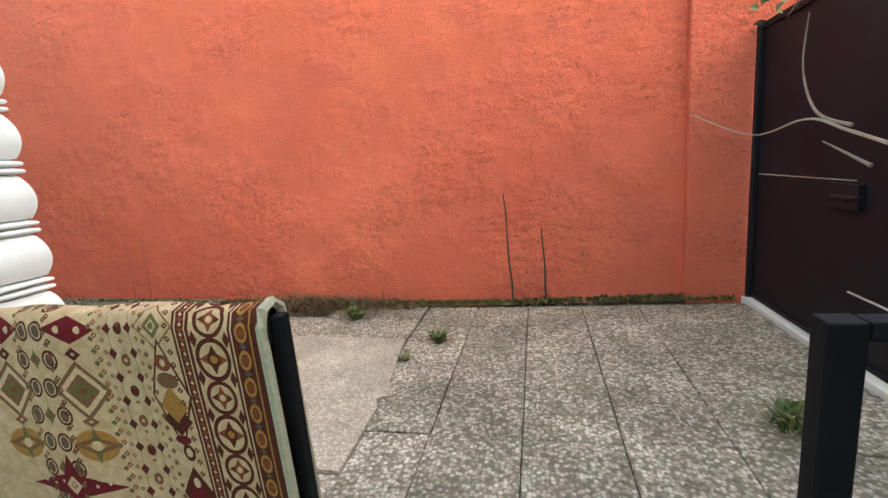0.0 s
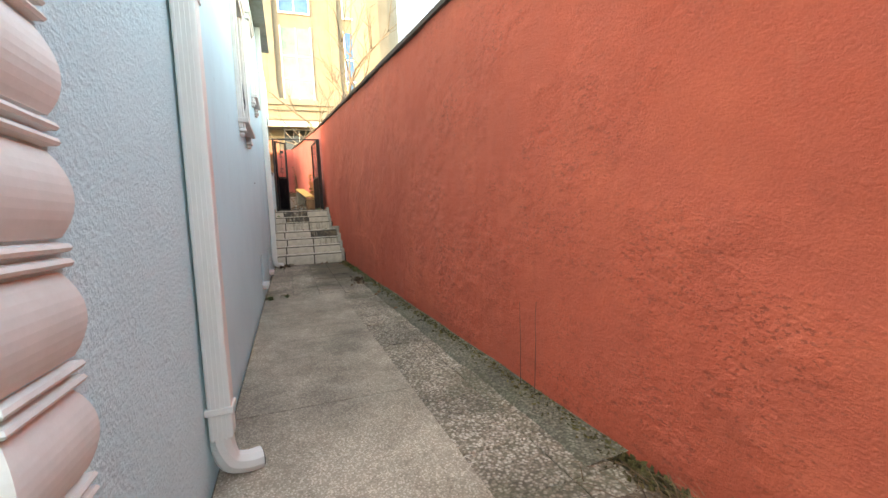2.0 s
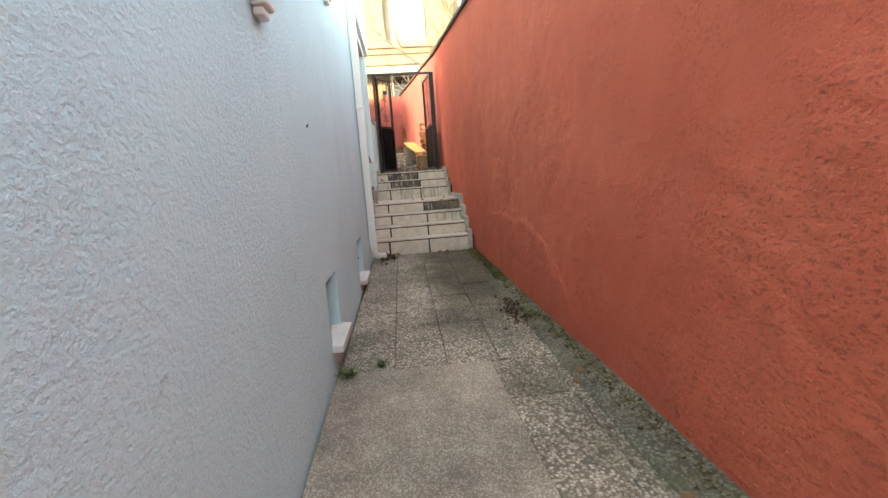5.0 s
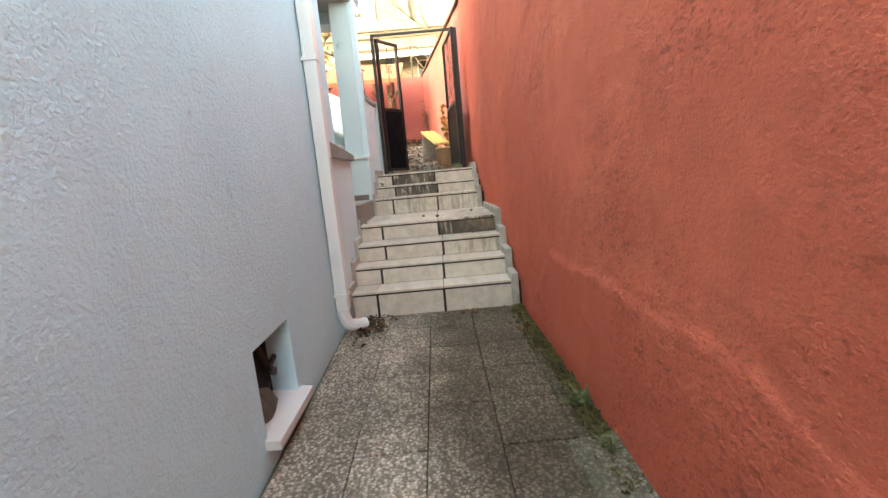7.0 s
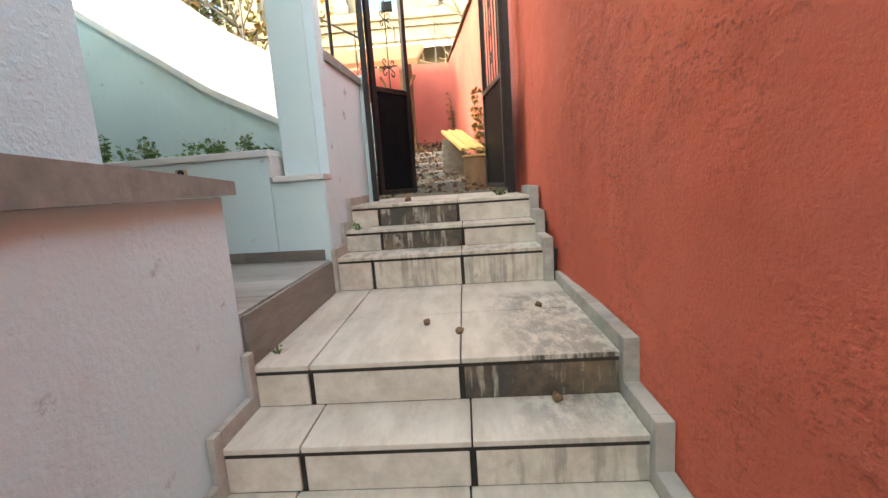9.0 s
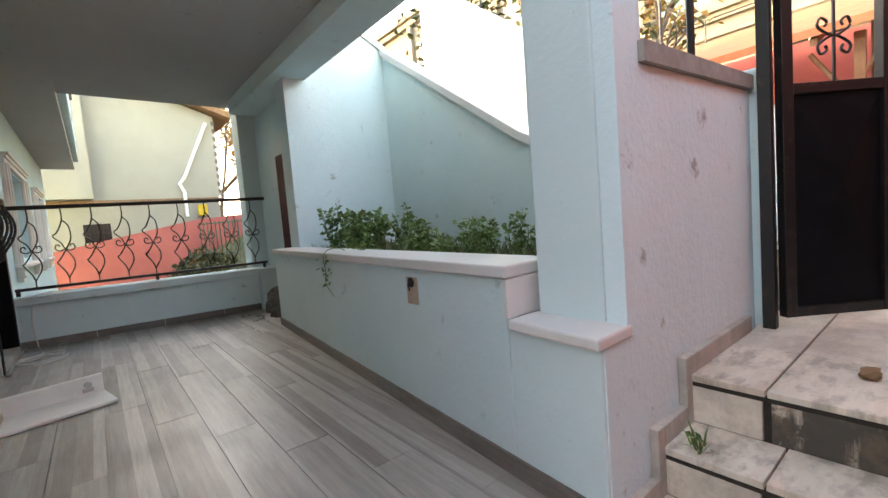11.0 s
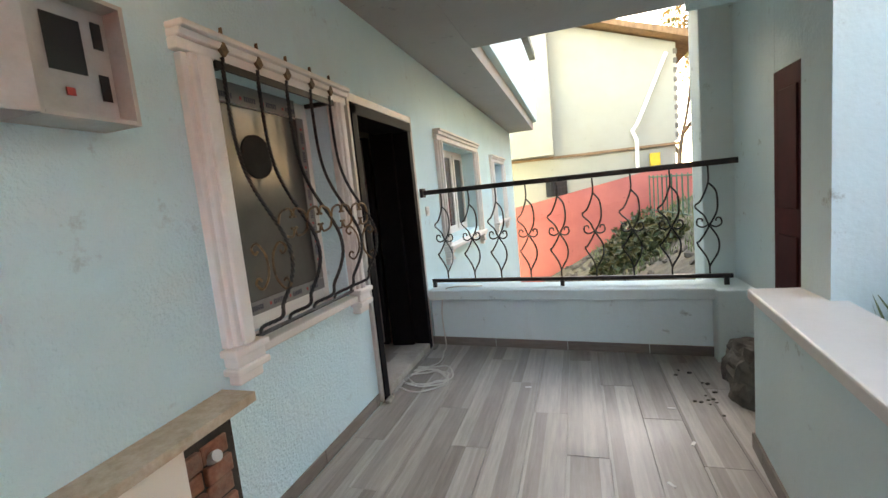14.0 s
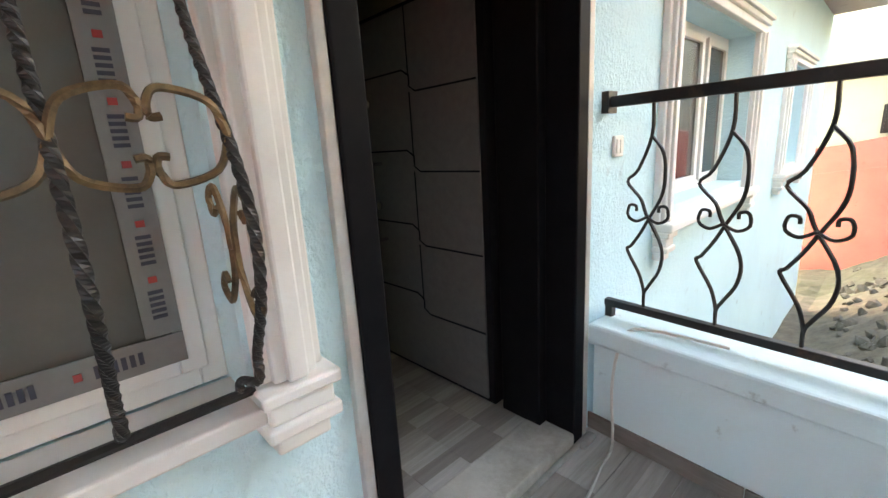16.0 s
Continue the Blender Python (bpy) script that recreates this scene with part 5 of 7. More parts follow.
# window trim: two moulded posts with corbel feet, a moulded head
def moulded_post(bm, y, z0, z1, w, x=WX):
    for k, (a, d) in enumerate(((0.5, 0.035), (0.34, 0.055), (0.16, 0.07))):
        box(bm, (x - 0.002 * k, y - w * a, z0), (x - d, y + w * a, z1), 0.006)


def corbel(bm, y, z, w, x=WX):
    for a, d, za, zb in ((0.62, 0.085, 0.0, -0.03), (0.52, 0.07, -0.03, -0.075), (0.60, 0.08, -0.075, -0.105), (0.44, 0.055, -0.105, -0.15)):
        box(bm, (x - 0.001, y - w * a, z + za), (x - d, y + w * a, z + zb), 0.007)


def moulded_head(bm, y0, y1, z, h, x=WX):
    for k, (za, zb, d) in enumerate(((0, 0.45, 0.045), (0.45, 0.75, 0.065), (0.75, 1.0, 0.085))):
        box(bm, (x - 0.001, y0, z + h * za), (x - d, y1, z + h * zb), 0.006)


def pvc_window(win, y0, y1, z0, z1, x, mullions, pane="darkglass", film=False):
    """Frame bars round each sash, one pane a sash."""
    ys = [y0 + (y1 - y0) * k / mullions for k in range(mullions + 1)]
    f = 0.05
    part("window_frame", boxes(((x, y0, z0), (x + 0.06, y0 + f, z1)), ((x, y1 - f, z0), (x + 0.06, y1, z1)), ((x, y0 + f, z0), (x + 0.06, y1 - f, z0 + f)), ((x, y0 + f, z1 - f), (x + 0.06, y1 - f, z1)), bevel=0.004), "pvc", win)
    for a, b in zip(ys, ys[1:]):
        s = part("sash", boxes(((x - 0.012, a + 0.035, z0 + 0.04), (x + 0.045, a + 0.085, z1 - 0.04)), ((x - 0.012, b - 0.085, z0 + 0.04), (x + 0.045, b - 0.035, z1 - 0.04)), ((x - 0.012, a + 0.085, z0 + 0.04), (x + 0.045, b - 0.085, z0 + 0.09)), ((x - 0.012, a + 0.085, z1 - 0.09), (x + 0.045, b - 0.085, z1 - 0.04)), bevel=0.004), "pvc", win)
        part("pane", boxes(((x + 0.012, a + 0.08, z0 + 0.085), (x + 0.006, b - 0.08, z1 - 0.085))), pane, s)


w1 = tagged(new("window_1"), "white framed window with cream moulded surround and printed film strips", "window", kind="structure")
bm = bmesh.new(); moulded_post(bm, -1.165, 2.201, 3.30, 0.15); part("surround_post", bm, "white", w1)
bm = bmesh.new(); moulded_post(bm, -2.135, 2.201, 3.30, 0.13); part("surround_post", bm, "white", w1)
bm = bmesh.new(); corbel(bm, -1.165, 2.20, 0.15); part("corbel", bm, "white", w1)
bm = bmesh.new(); corbel(bm, -2.135, 2.20, 0.13); part("corbel", bm, "white", w1)
bm = bmesh.new(); moulded_head(bm, -2.225, -1.07, 3.302, 0.095); part("surround_head", bm, "white", w1)
part("window_sill", boxes(((WX + 0.13, -2.07, 2.13), (WX - 0.055, -1.24, 2.168)), bevel=0.006), "capstone", w1)
pvc_window(w1, -2.06, -1.25, 2.17, 3.30, WX + 0.13, 1, "greyglass")
# printed protective film round the frame
film = part("film_strip", boxes(((WX + 0.112, -1.99, 2.243), (WX + 0.116, -1.32, 2.303)), ((WX + 0.112, -1.38, 2.306), (WX + 0.116, -1.32, 3.21)), ((WX + 0.112, -1.99, 2.306), (WX + 0.116, -1.93, 3.21)), ((WX + 0.112, -1.928, 3.21), (WX + 0.116, -1.382, 3.31))), "tape", w1, "grey protective film with dark lettering marks")
bm = bmesh.new(); bm2 = bmesh.new()
for k in range(8):
    z = 2.34 + k * 0.105
    for yc in (-1.35, -1.96):
        for j in range(5):
            box(bm, (WX + 0.1105, yc - 0.012, z + j * 0.012), (WX + 0.1118, yc + 0.012, z + j * 0.012 + 0.007))
        box(bm2, (WX + 0.1105, yc - 0.007, z + 0.070), (WX + 0.1118, yc + 0.007, z + 0.082))
for k in range(4):
    y = -1.92 + k * 0.15
    for zc in (2.273, 3.24):
        for j in range(6):
            box(bm, (WX + 0.1105, y + j * 0.013, zc - 0.012), (WX + 0.1118, y + j * 0.013 + 0.008, zc + 0.012))
        box(bm2, (WX + 0.1105, y + 0.090, zc - 0.007), (WX + 0.1118, y + 0.102, zc + 0.007))
part("lettering", bm, "ink", film)
part("logo_mark", bm2, "redink", film)
# round vent disc on the pane
bm = bmesh.new(); tube(bm, [(WX + 0.135, -1.60, 2.98), (WX + 0.125, -1.60, 2.98)], 0.105, 28); part("vent_disc", bm, "dark", w1, "round dark ventilator in the pane")
part("paper_label", boxes(((WX + 0.138, -1.60, 2.655), (WX + 0.140, -1.50, 2.79))), "tape", w1)

# belly grille
gr = thing("window_grille", "bulging black iron window grille with brass-rubbed scrolls", "grille")
def belly(z):
    """How far the bars stand out from the wall at a height."""
    t = (z - 2.21) / (3.34 - 2.21)
    return 0.045 + 0.195 * math.exp(-((t - 0.27) / 0.24) ** 2)


BY = [-1.27, -1.465, -1.66, -1.855, -2.035]
for y in BY:
    pts = [(WX - 0.03, y, 2.20), (WX - 0.05, y, 2.235), (WX - 0.15, y, 2.275)] + [(WX - belly(2.33 + k * 0.077), y, 2.33 + k * 0.077) for k in range(13)] + [(WX - 0.05, y, 3.32)]
    b = part("bar", tube(bmesh.new(), curve_pts(pts, 14), 0.0085, 5, twist=0.34), "iron", gr)
    bm = bmesh.new()
    prism(bm, [(y - 0.022, 3.345), (y, 3.32), (y + 0.022, 3.345), (y + 0.006, 3.37), (y, 3.43), (y - 0.006, 3.37)], "x", WX - 0.068, WX - 0.052)
    part("spear_tip", bm, "brass", b)
part("top_bar", boxes(((WX - 0.035, -2.08, 3.275), (WX - 0.047, -1.235, 3.305))), "iron", gr)
for y in (-1.262, -2.048):
    part("wall_bracket", boxes(((WX + 0.12, y - 0.012, 3.278), (WX - 0.04, y + 0.012, 3.302))), "iron", gr)
part("bottom_bar", tube(bmesh.new(), [(WX - 0.03, -2.06, 2.20), (WX - 0.03, -1.25, 2.20)], 0.010, 6), "iron", gr)
for a, b in zip(BY, BY[1:]):
    c = (a + b) / 2
    X = WX - belly(2.655) - 0.004
    w = abs(a - b)
    for s in (1, -1):
        part("scroll", tube(bmesh.new(), curve_pts([(X, a - w * 0.0, 2.655), (X, a - w * 0.10, 2.655 + s * 0.043), (X, c + w * 0.12, 2.655 + s * 0.058), (X, c + w * 0.03, 2.655 + s * 0.043), (X, c + w * 0.03, 2.655 + s * 0.024), (X, c + w * 0.10, 2.655 + s * 0.024)], 5), 0.0055, 5), "brass", gr)
        part("scroll", tube(bmesh.new(), curve_pts([(X, b, 2.655), (X, b + w * 0.10, 2.655 + s * 0.043), (X, c - w * 0.12, 2.655 + s * 0.058), (X, c - w * 0.03, 2.655 + s * 0.043), (X, c - w * 0.03, 2.655 + s * 0.024), (X, c - w * 0.10, 2.655 + s * 0.024)], 5), 0.0055, 5), "brass", gr)
for y, s0 in ((BY[0] + 0.002, 1), (BY[-1] - 0.002, -1)):
    # side scrolls between the last bar and the wall
    for s in (1, -1):
        for q in (1, -1):
            cx = WX - 0.135
            part("side_scroll", tube(bmesh.new(), curve_pts([(cx + q * 0.012, y, 2.49), (cx + q * 0.02, y, 2.49 + s * 0.05), (cx + q * 0.055, y, 2.49 + s * 0.095), (cx + q * 0.085, y, 2.49 + s * 0.075), (cx + q * 0.07, y, 2.49 + s * 0.05), (cx + q * 0.055, y, 2.49 + s * 0.062)], 5), 0.0055, 5), "brass", gr)

# entrance door: deep black frame, threshold, open grey leaf
d1 = tagged(new("door_1"), "open grey panelled entrance door in a deep black steel frame", "door", kind="structure")
part("jamb", boxes(((WX + 0.24, -2.375, 1.385), (WX - 0.035, -2.30, 3.335)), bevel=0.006), "black", d1)
part("jamb", boxes(((WX + 0.30, -3.318, 1.385), (WX - 0.03, -3.245, 3.335)), ((WX + 0.30, -3.244, 1.44), (WX + 0.10, -3.19, 3.335)), bevel=0.006), "black", d1)
part("door_head", boxes(((WX + 0.24, -3.318, 3.27), (WX - 0.035, -2.30, 3.345)), bevel=0.006), "black", d1)
part("architrave", boxes(((WX - 0.002, -2.30, 1.385), (WX - 0.028, -2.272, 3.40)), ((WX - 0.002, -3.355, 1.385), (WX - 0.028, -3.32, 3.40)), ((WX - 0.002, -3.32, 3.347), (WX - 0.028, -2.30, 3.40)), bevel=0.004), "galv", d1, "pale silver edge strip round the frame")
part("threshold", boxes(((WX + 0.17, -3.24, 1.376), (WX - 0.035, -2.38, 1.445)), bevel=0.008), "stepstone", d1, "worn white marble threshold")
part("mortar", boxes(((WX - 0.036, -3.30, 1.374), (WX - 0.055, -2.38, 1.405)), ((WX - 0.036, -2.36, 1.374), (WX - 0.075, -2.27, 1.40)), ((WX - 0.032, -3.36, 1.374), (WX - 0.075, -3.25, 1.40)), bevel=0.012), "concrete", d1, "rough mortar under the threshold")
leafp = part("door_leaf", boxes(((-11.62, -3.235, 1.452), (-10.72, -3.175, 3.262)), bevel=0.005), "black", d1, "black edged door leaf standing open")
part("face_panel", boxes(((-11.585, -3.1745, 1.475), (-10.755, -3.166, 3.24))), "leafgrey", leafp, "matt grey face")
bm = bmesh.new()
for z in (1.80, 2.16, 2.52, 2.88):
    box(bm, (-11.585, -3.1655, z - 0.004), (-11.22, -3.163, z + 0.004))
    box(bm, (-11.12, -3.1655, z + 0.10 - 0.004), (-10.755, -3.163, z + 0.10 + 0.004))
    for s in (0, 1):
        prism(bm, [(-11.22, z), (-11.17, z + 0.03), (-11.165, z + 0.027), (-11.215, z - 0.004)], "y", -3.1655, -3.163)
        prism(bm, [(-11.17, z + 0.03), (-11.17, z + 0.07), (-11.12, z + 0.10), (-11.125, z + 0.105), (-11.178, z + 0.075), (-11.178, z + 0.03)], "y", -3.1656, -3.1632)
    box(bm, (-11.174, -3.1654, z + 0.075), (-11.168, -3.1631, z + 0.36))
part("groove", bm, "black", leafp, "thin dark inlaid lines")
part("pull_handle", tube(bmesh.new(), [(-10.90, -3.10, 2.10), (-10.90, -3.10, 2.62)], 0.014, 10), "chrome", leafp, "long chrome pull handle")
for z in (2.16, 2.56):
    part("handle_post", tube(bmesh.new(), [(-10.90, -3.166, z), (-10.90, -3.10, z)], 0.009, 8), "chrome", leafp)
part("lock", tube(bmesh.new(), [(-10.86, -3.166, 2.34), (-10.86, -3.155, 2.34)], 0.022, 12), "chrome", leafp)
part("lock", tube(bmesh.new(), [(-10.84, -3.166, 2.86), (-10.84, -3.158, 2.86)], 0.018, 12), "chrome", leafp)

# meter cabinet with its door ajar, lamp above
mb = thing("meter_cabinet", "grey steel electricity meter cabinet with cut-out windows, door ajar", "meter cabinet")
A, B, Z0, Z1 = -0.805, -0.555, 2.985, 3.31
bm = boxes(((WX - 0.002, A, Z0), (WX - 0.02, B, Z1)), ((WX - 0.021, A, Z0), (WX - 0.15, A + 0.012, Z1)), ((WX - 0.021, B - 0.012, Z0), (WX - 0.15, B, Z1)), ((WX - 0.021, A + 0.013, Z0), (WX - 0.15, B - 0.013, Z0 + 0.012)), ((WX - 0.021, A + 0.013, Z1 - 0.012), (WX - 0.15, B - 0.013, Z1)))
part("body", bm, "galv", mb)
part("mask_plate", boxes(((WX - 0.08, A + 0.014, Z0 + 0.014), (WX - 0.09, B - 0.014, Z1 - 0.014))), "galv", mb)
part("meter_window", boxes(((WX - 0.091, -0.72, Z0 + 0.13), (WX - 0.095, -0.63, Z0 + 0.27))), "darkglass", mb)
part("slot", boxes(((WX - 0.091, -0.775, Z0 + 0.21), (WX - 0.095, -0.75, Z0 + 0.28))), "dark", mb)
part("slot", boxes(((WX - 0.091, -0.775, Z0 + 0.07), (WX - 0.095, -0.75, Z0 + 0.14))), "dark", mb)
hung = Matrix.Translation((WX - 0.152, B + 0.002, Z0)) @ Matrix.Rotation(radians(165), 4, "Z")
dr = None
for a, b in (((0, 0, 0), (0.012, -0.08, 0.33)), ((0, -0.08, 0), (0.012, -0.15, 0.15)), ((0, -0.08, 0.235), (0.012, -0.15, 0.33)), ((0, -0.15, 0), (0.012, -0.24, 0.18)), ((0, -0.20, 0.18), (0.012, -0.24, 0.24)), ((0, -0.15, 0.24), (0.012, -0.24, 0.33))):
    bm = bmesh.new()
    box(bm, a, b, 0, hung)
    p = part("door" if dr is None else "door_plate", bm, "galv", mb if dr is None else dr)
    dr = dr or p
part("seal", boxes(((WX - 0.091, -0.68, Z0 + 0.07), (WX - 0.096, -0.66, Z0 + 0.09))), "redink", mb)
part("conduit", tube(bmesh.new(), curve_pts([(WX - 0.03, -0.66, 3.31), (WX - 0.03, -0.67, 3.38), (WX - 0.02, -0.70, 3.47)], 4), 0.008, 6), "iron", mb)

lp = thing("wall_lamp", "oval bulkhead wall lamp with a lit glass and chrome rim", "lamp")
def oval(bm, x0, x1, ry, rz, c, seg=32, dome=False):
    ring = lambda x, k: [bm.verts.new((x, c[0] + ry * k * math.cos(2 * math.pi * i / seg), c[1] + rz * k * math.sin(2 * math.pi * i / seg))) for i in range(seg)]
    steps = [(x0, 1.0), (x1, 1.0)] if not dome else [(x0 + (x1 - x0) * math.sin(a * math.pi / 16), math.cos(a * math.pi / 16)) for a in range(8)]
    rs = [ring(x, k) for x, k in steps]
    for a, b in zip(rs, rs[1:]):
        for i in range(seg):
            bm.faces.new((a[i], a[(i + 1) % seg], b[(i + 1) % seg], b[i]))
    bm.faces.new(rs[0][::-1])
    bm.faces.new(rs[-1])
    bmesh.ops.recalc_face_normals(bm, faces=bm.faces)
    return bm


part("base", oval(bmesh.new(), WX - 0.002, WX - 0.05, 0.10, 0.135, (-0.70, 3.60)), "chrome", lp)
part("glass", oval(bmesh.new(), WX - 0.051, WX - 0.115, 0.088, 0.12, (-0.70, 3.60), dome=True), "lampglass", lp, smooth=True)
bulb = new("lamp_light", bpy.data.lights.new("lamp_light", "POINT"))
bulb.data.energy, bulb.data.shadow_soft_size, bulb.data.color = 0.025, 0.08, (1.0, 0.84, 0.6)
bulb.location = (WX - 0.24, -0.70, 3.58)

# low pipe box with a chipboard top, its door lying on the floor
cb = thing("pipe_box", "ivory laminate pipe box against the wall with a raw chipboard top", "box")
part("side_panel", boxes(((WX - 0.002, -0.475, 1.377), (WX - 0.12, -0.457, 2.005)), bevel=0.002), "cabwhite", cb)
part("front_panel", boxes(((WX - 0.122, -0.76, 1.377), (WX - 0.138, -0.457, 2.005)), bevel=0.002), "cab", cb)
bm = bmesh.new()
prism(bm, [(-0.43, 2.007), (-0.43, 2.04), (-1.06, 2.055), (-1.06, 2.02)], "x", WX - 0.002, WX - 0.155)
part("top_board", bm, "beigeboard", cb)
part("latch", boxes(((WX - 0.139, -0.775, 1.70), (WX - 0.150, -0.74, 1.715))), "galv", cb)
tagged(part("wall_niche", boxes(((WX - 0.001, -1.07, 1.58), (WX - 0.006, -0.775, 1.95))), "joint"), "raw hole in the plaster behind the pipe box", "hole", kind="structure")
nb2 = tagged(new("exposed_brickwork"), "exposed red bricks and pipe stub in the wall hole", "brickwork", kind="structure")
for i in range(4):
    for j in range(2):
        part("brick", boxes(((WX - 0.006, -0.79 - 0.125 * j, 1.60 + 0.078 * i), (WX - 0.02 - 0.012 * ((i + j) % 2), -0.905 - 0.125 * j, 1.668 + 0.078 * i)), bevel=0.006), "brick", nb2)
part("pipe_stub", tube(bmesh.new(), [(WX - 0.01, -0.95, 1.84), (WX - 0.05, -0.95, 1.86)], 0.022, 10), "galv", nb2)
tagged(part("loose_board", boxes(((WX - 0.004, -1.06, 1.377), (WX - 0.17, -0.86, 1.43)), bevel=0.004), "beigeboard"), "short chipboard offcut at the foot of the wall", "board")
cd = thing("loose_cabinet_door", "white laminate cabinet door with hinge cups lying on the floor tiles", "cabinet door")
dmat = Matrix.Translation((-12.32, -0.90, TZ + 0.004)) @ Matrix.Rotation(radians(12), 4, "Z")
bm = bmesh.new(); box(bm, (-0.30, -0.20, 0.0), (0.29, 0.10, 0.018), 0.003, dmat); part("panel", bm, "cabwhite", cd)
bm = bmesh.new(); box(bm, (-0.30, -0.235, 0.0), (0.29, -0.203, 0.125), 0.003, dmat); part("edge_board", bm, "cabwhite", cd)
for u in (-0.22, 0.22):
    bm = bmesh.new()
    bmesh.ops.transform(bm, matrix=Matrix.Identity(4), verts=bm.verts)
    tube(bm, [dmat @ Vector((u, -0.201, 0.075)), dmat @ Vector((u, -0.185, 0.075))], 0.02, 12)
    box(bm, (u - 0.028, -0.20, 0.03), (u + 0.028, -0.192, 0.055), 0.002, dmat)
    part("hinge", bm, "galv", cd)

# cable coil by the door, light switch, plug plate on the planter wall
cc = thing("cable", "loose pale grey electric cable coiled by the threshold", "cable")
bm = bmesh.new()
pts = []
for k in range(70):
    a = k * 0.36
    rr = 0.135 + 0.035 * math.sin(k * 0.23) + 0.01 * math.sin(k * 1.7)
    pts.append((-12.14 + rr * 1.25 * math.cos(a) + 0.03 * math.sin(k * 0.11), -2.60 + rr * math.sin(a) - 0.002 * k, TZ + 0.008 + 0.0012 * (k % 13)))
tube(bm, curve_pts(pts + [(-12.15, -2.95, TZ + 0.01), (-12.12, -3.2, TZ + 0.01), (-12.10, -3.34, TZ + 0.02), (-12.08, -3.36, TZ + 0.25), (-12.10, -3.355, 1.80), (-12.14, -3.40, 1.90), (-12.45, -3.44, 1.90)], 3), 0.0062, 5)
part("cord", bm, "cable", cc)
sw = thing("light_switch", "white double light switch on the house wall", "switch")
part("plate", boxes(((WX - 0.001, -3.645, 2.545), (WX - 0.014, -3.565, 2.63)), bevel=0.004), "pvc", sw)
part("rocker", boxes(((WX - 0.0145, -3.602, 2.56), (WX - 0.019, -3.575, 2.615)), bevel=0.002), "pvc", sw)
part("rocker", boxes(((WX - 0.0145, -3.635, 2.56), (WX - 0.019, -3.608, 2.615)), bevel=0.002), "pvc", sw)
hx = planter_x(0.72)
pp = thing("socket_hole", "broken socket box with a bare wire in the planter wall", "socket")
part("plate", boxes(((hx - 0.002, 0.675, 1.93), (hx + 0.009, 0.76, 2.06)), bevel=0.0015), "beigeboard", pp)
part("box_rim", tube(bmesh.new(), [(hx + 0.004, 0.715, 2.035), (hx + 0.013, 0.715, 2.035)], 0.024, 12), "dark", pp)
part("wire_end", tube(bmesh.new(), curve_pts([(hx + 0.01, 0.72, 2.045), (hx + 0.03, 0.72, 2.03), (hx + 0.03, 0.73, 2.0)], 4), 0.004, 5), "iron", pp)
# rough mortar lump by the recess
bm = bmesh.new()
bmesh.ops.create_icosphere(bm, subdivisions=4, radius=1.0, matrix=Matrix.Translation((-14.22, -2.66, 1.45)) @ Matrix.Diagonal((0.13, 0.33, 0.24, 1)))
for v in bm.verts:
    v.co += Vector((noise.noise(v.co * 7), noise.noise(v.co * 7 + Vector((9, 0, 0))), noise.noise(v.co * 7 + Vector((0, 9, 0))))) * 0.07
    v.co += Vector((noise.noise(v.co * 28), noise.noise(v.co * 28 + Vector((9, 0, 0))), noise.noise(v.co * 28 + Vector((0, 9, 0))))) * 0.02
tagged(part("mortar_lump", bm, "stone"), "rough brown mortar lump in the terrace corner", "rubble")
rb = random.Random(12)
for k in range(14):
    bm = bmesh.new()
    s_ = rb.uniform(0.006, 0.014)
    bmesh.ops.create_icosphere(bm, subdivisions=1, radius=s_, matrix=Matrix.Translation((-13.93 + rb.gauss(0, 0.05), -2.60 + rb.gauss(0, 0.12), TZ + s_ * 0.5)) @ Matrix.Diagonal((1.2, 0.9, 0.6, 1)))
    for v in bm.verts:
        v.co += Vector((rb.uniform(-1, 1), rb.uniform(-1, 1), rb.uniform(-0.5, 0.5))) * s_ * 0.25
    tagged(part("rubble_crumb", bm, "stone"), "small crumb of broken mortar on the floor tiles", "rubble", "mortar crumbs")
for k, (x, y) in enumerate(((-13.73, -2.40), (-13.76, -2.05), (-13.6, -1.72), (-12.9, -2.6))):
    bm = bmesh.new()
    box(bm, (-0.02, -0.008, 0), (0.02, 0.008, 0.003), 0.001, Matrix.Translation((x, y, TZ + 0.001)) @ Matrix.Rotation(k * 1.1, 4, "Z"))
    tagged(part("paint_flake", bm, "white"), "fallen white paint flake on the floor tiles", "flake", "paint flakes")

# skirting tiles along the terrace
sk = tagged(new("baseboard"), "brown wood-look skirting tiles round the terrace", "skirting", kind="structure")
y = 1.38
while y > -3.34:
    y2 = max(y - 0.60, -3.34)
    if not (-3.36 < y and y2 < -2.27):
        part("skirting_tile", boxes(((WX - 0.001, y, TZ), (WX - 0.011, y2 + 0.004, TZ + 0.075)), bevel=0.002), "skirt", sk)
    elif y > -2.27:
        part("skirting_tile", boxes(((WX - 0.001, y, TZ), (WX - 0.011, -2.268, TZ + 0.075)), bevel=0.002), "skirt", sk)
    y = y2
x = WX - 0.012
while x > -14.19:
    x2 = max(x - 0.60, -14.19)
    part("skirting_tile", boxes(((x, -3.419, TZ), (x2 + 0.004, -3.408, TZ + 0.075)), bevel=0.002), "skirt", sk).data.transform(SKEW)
    x = x2
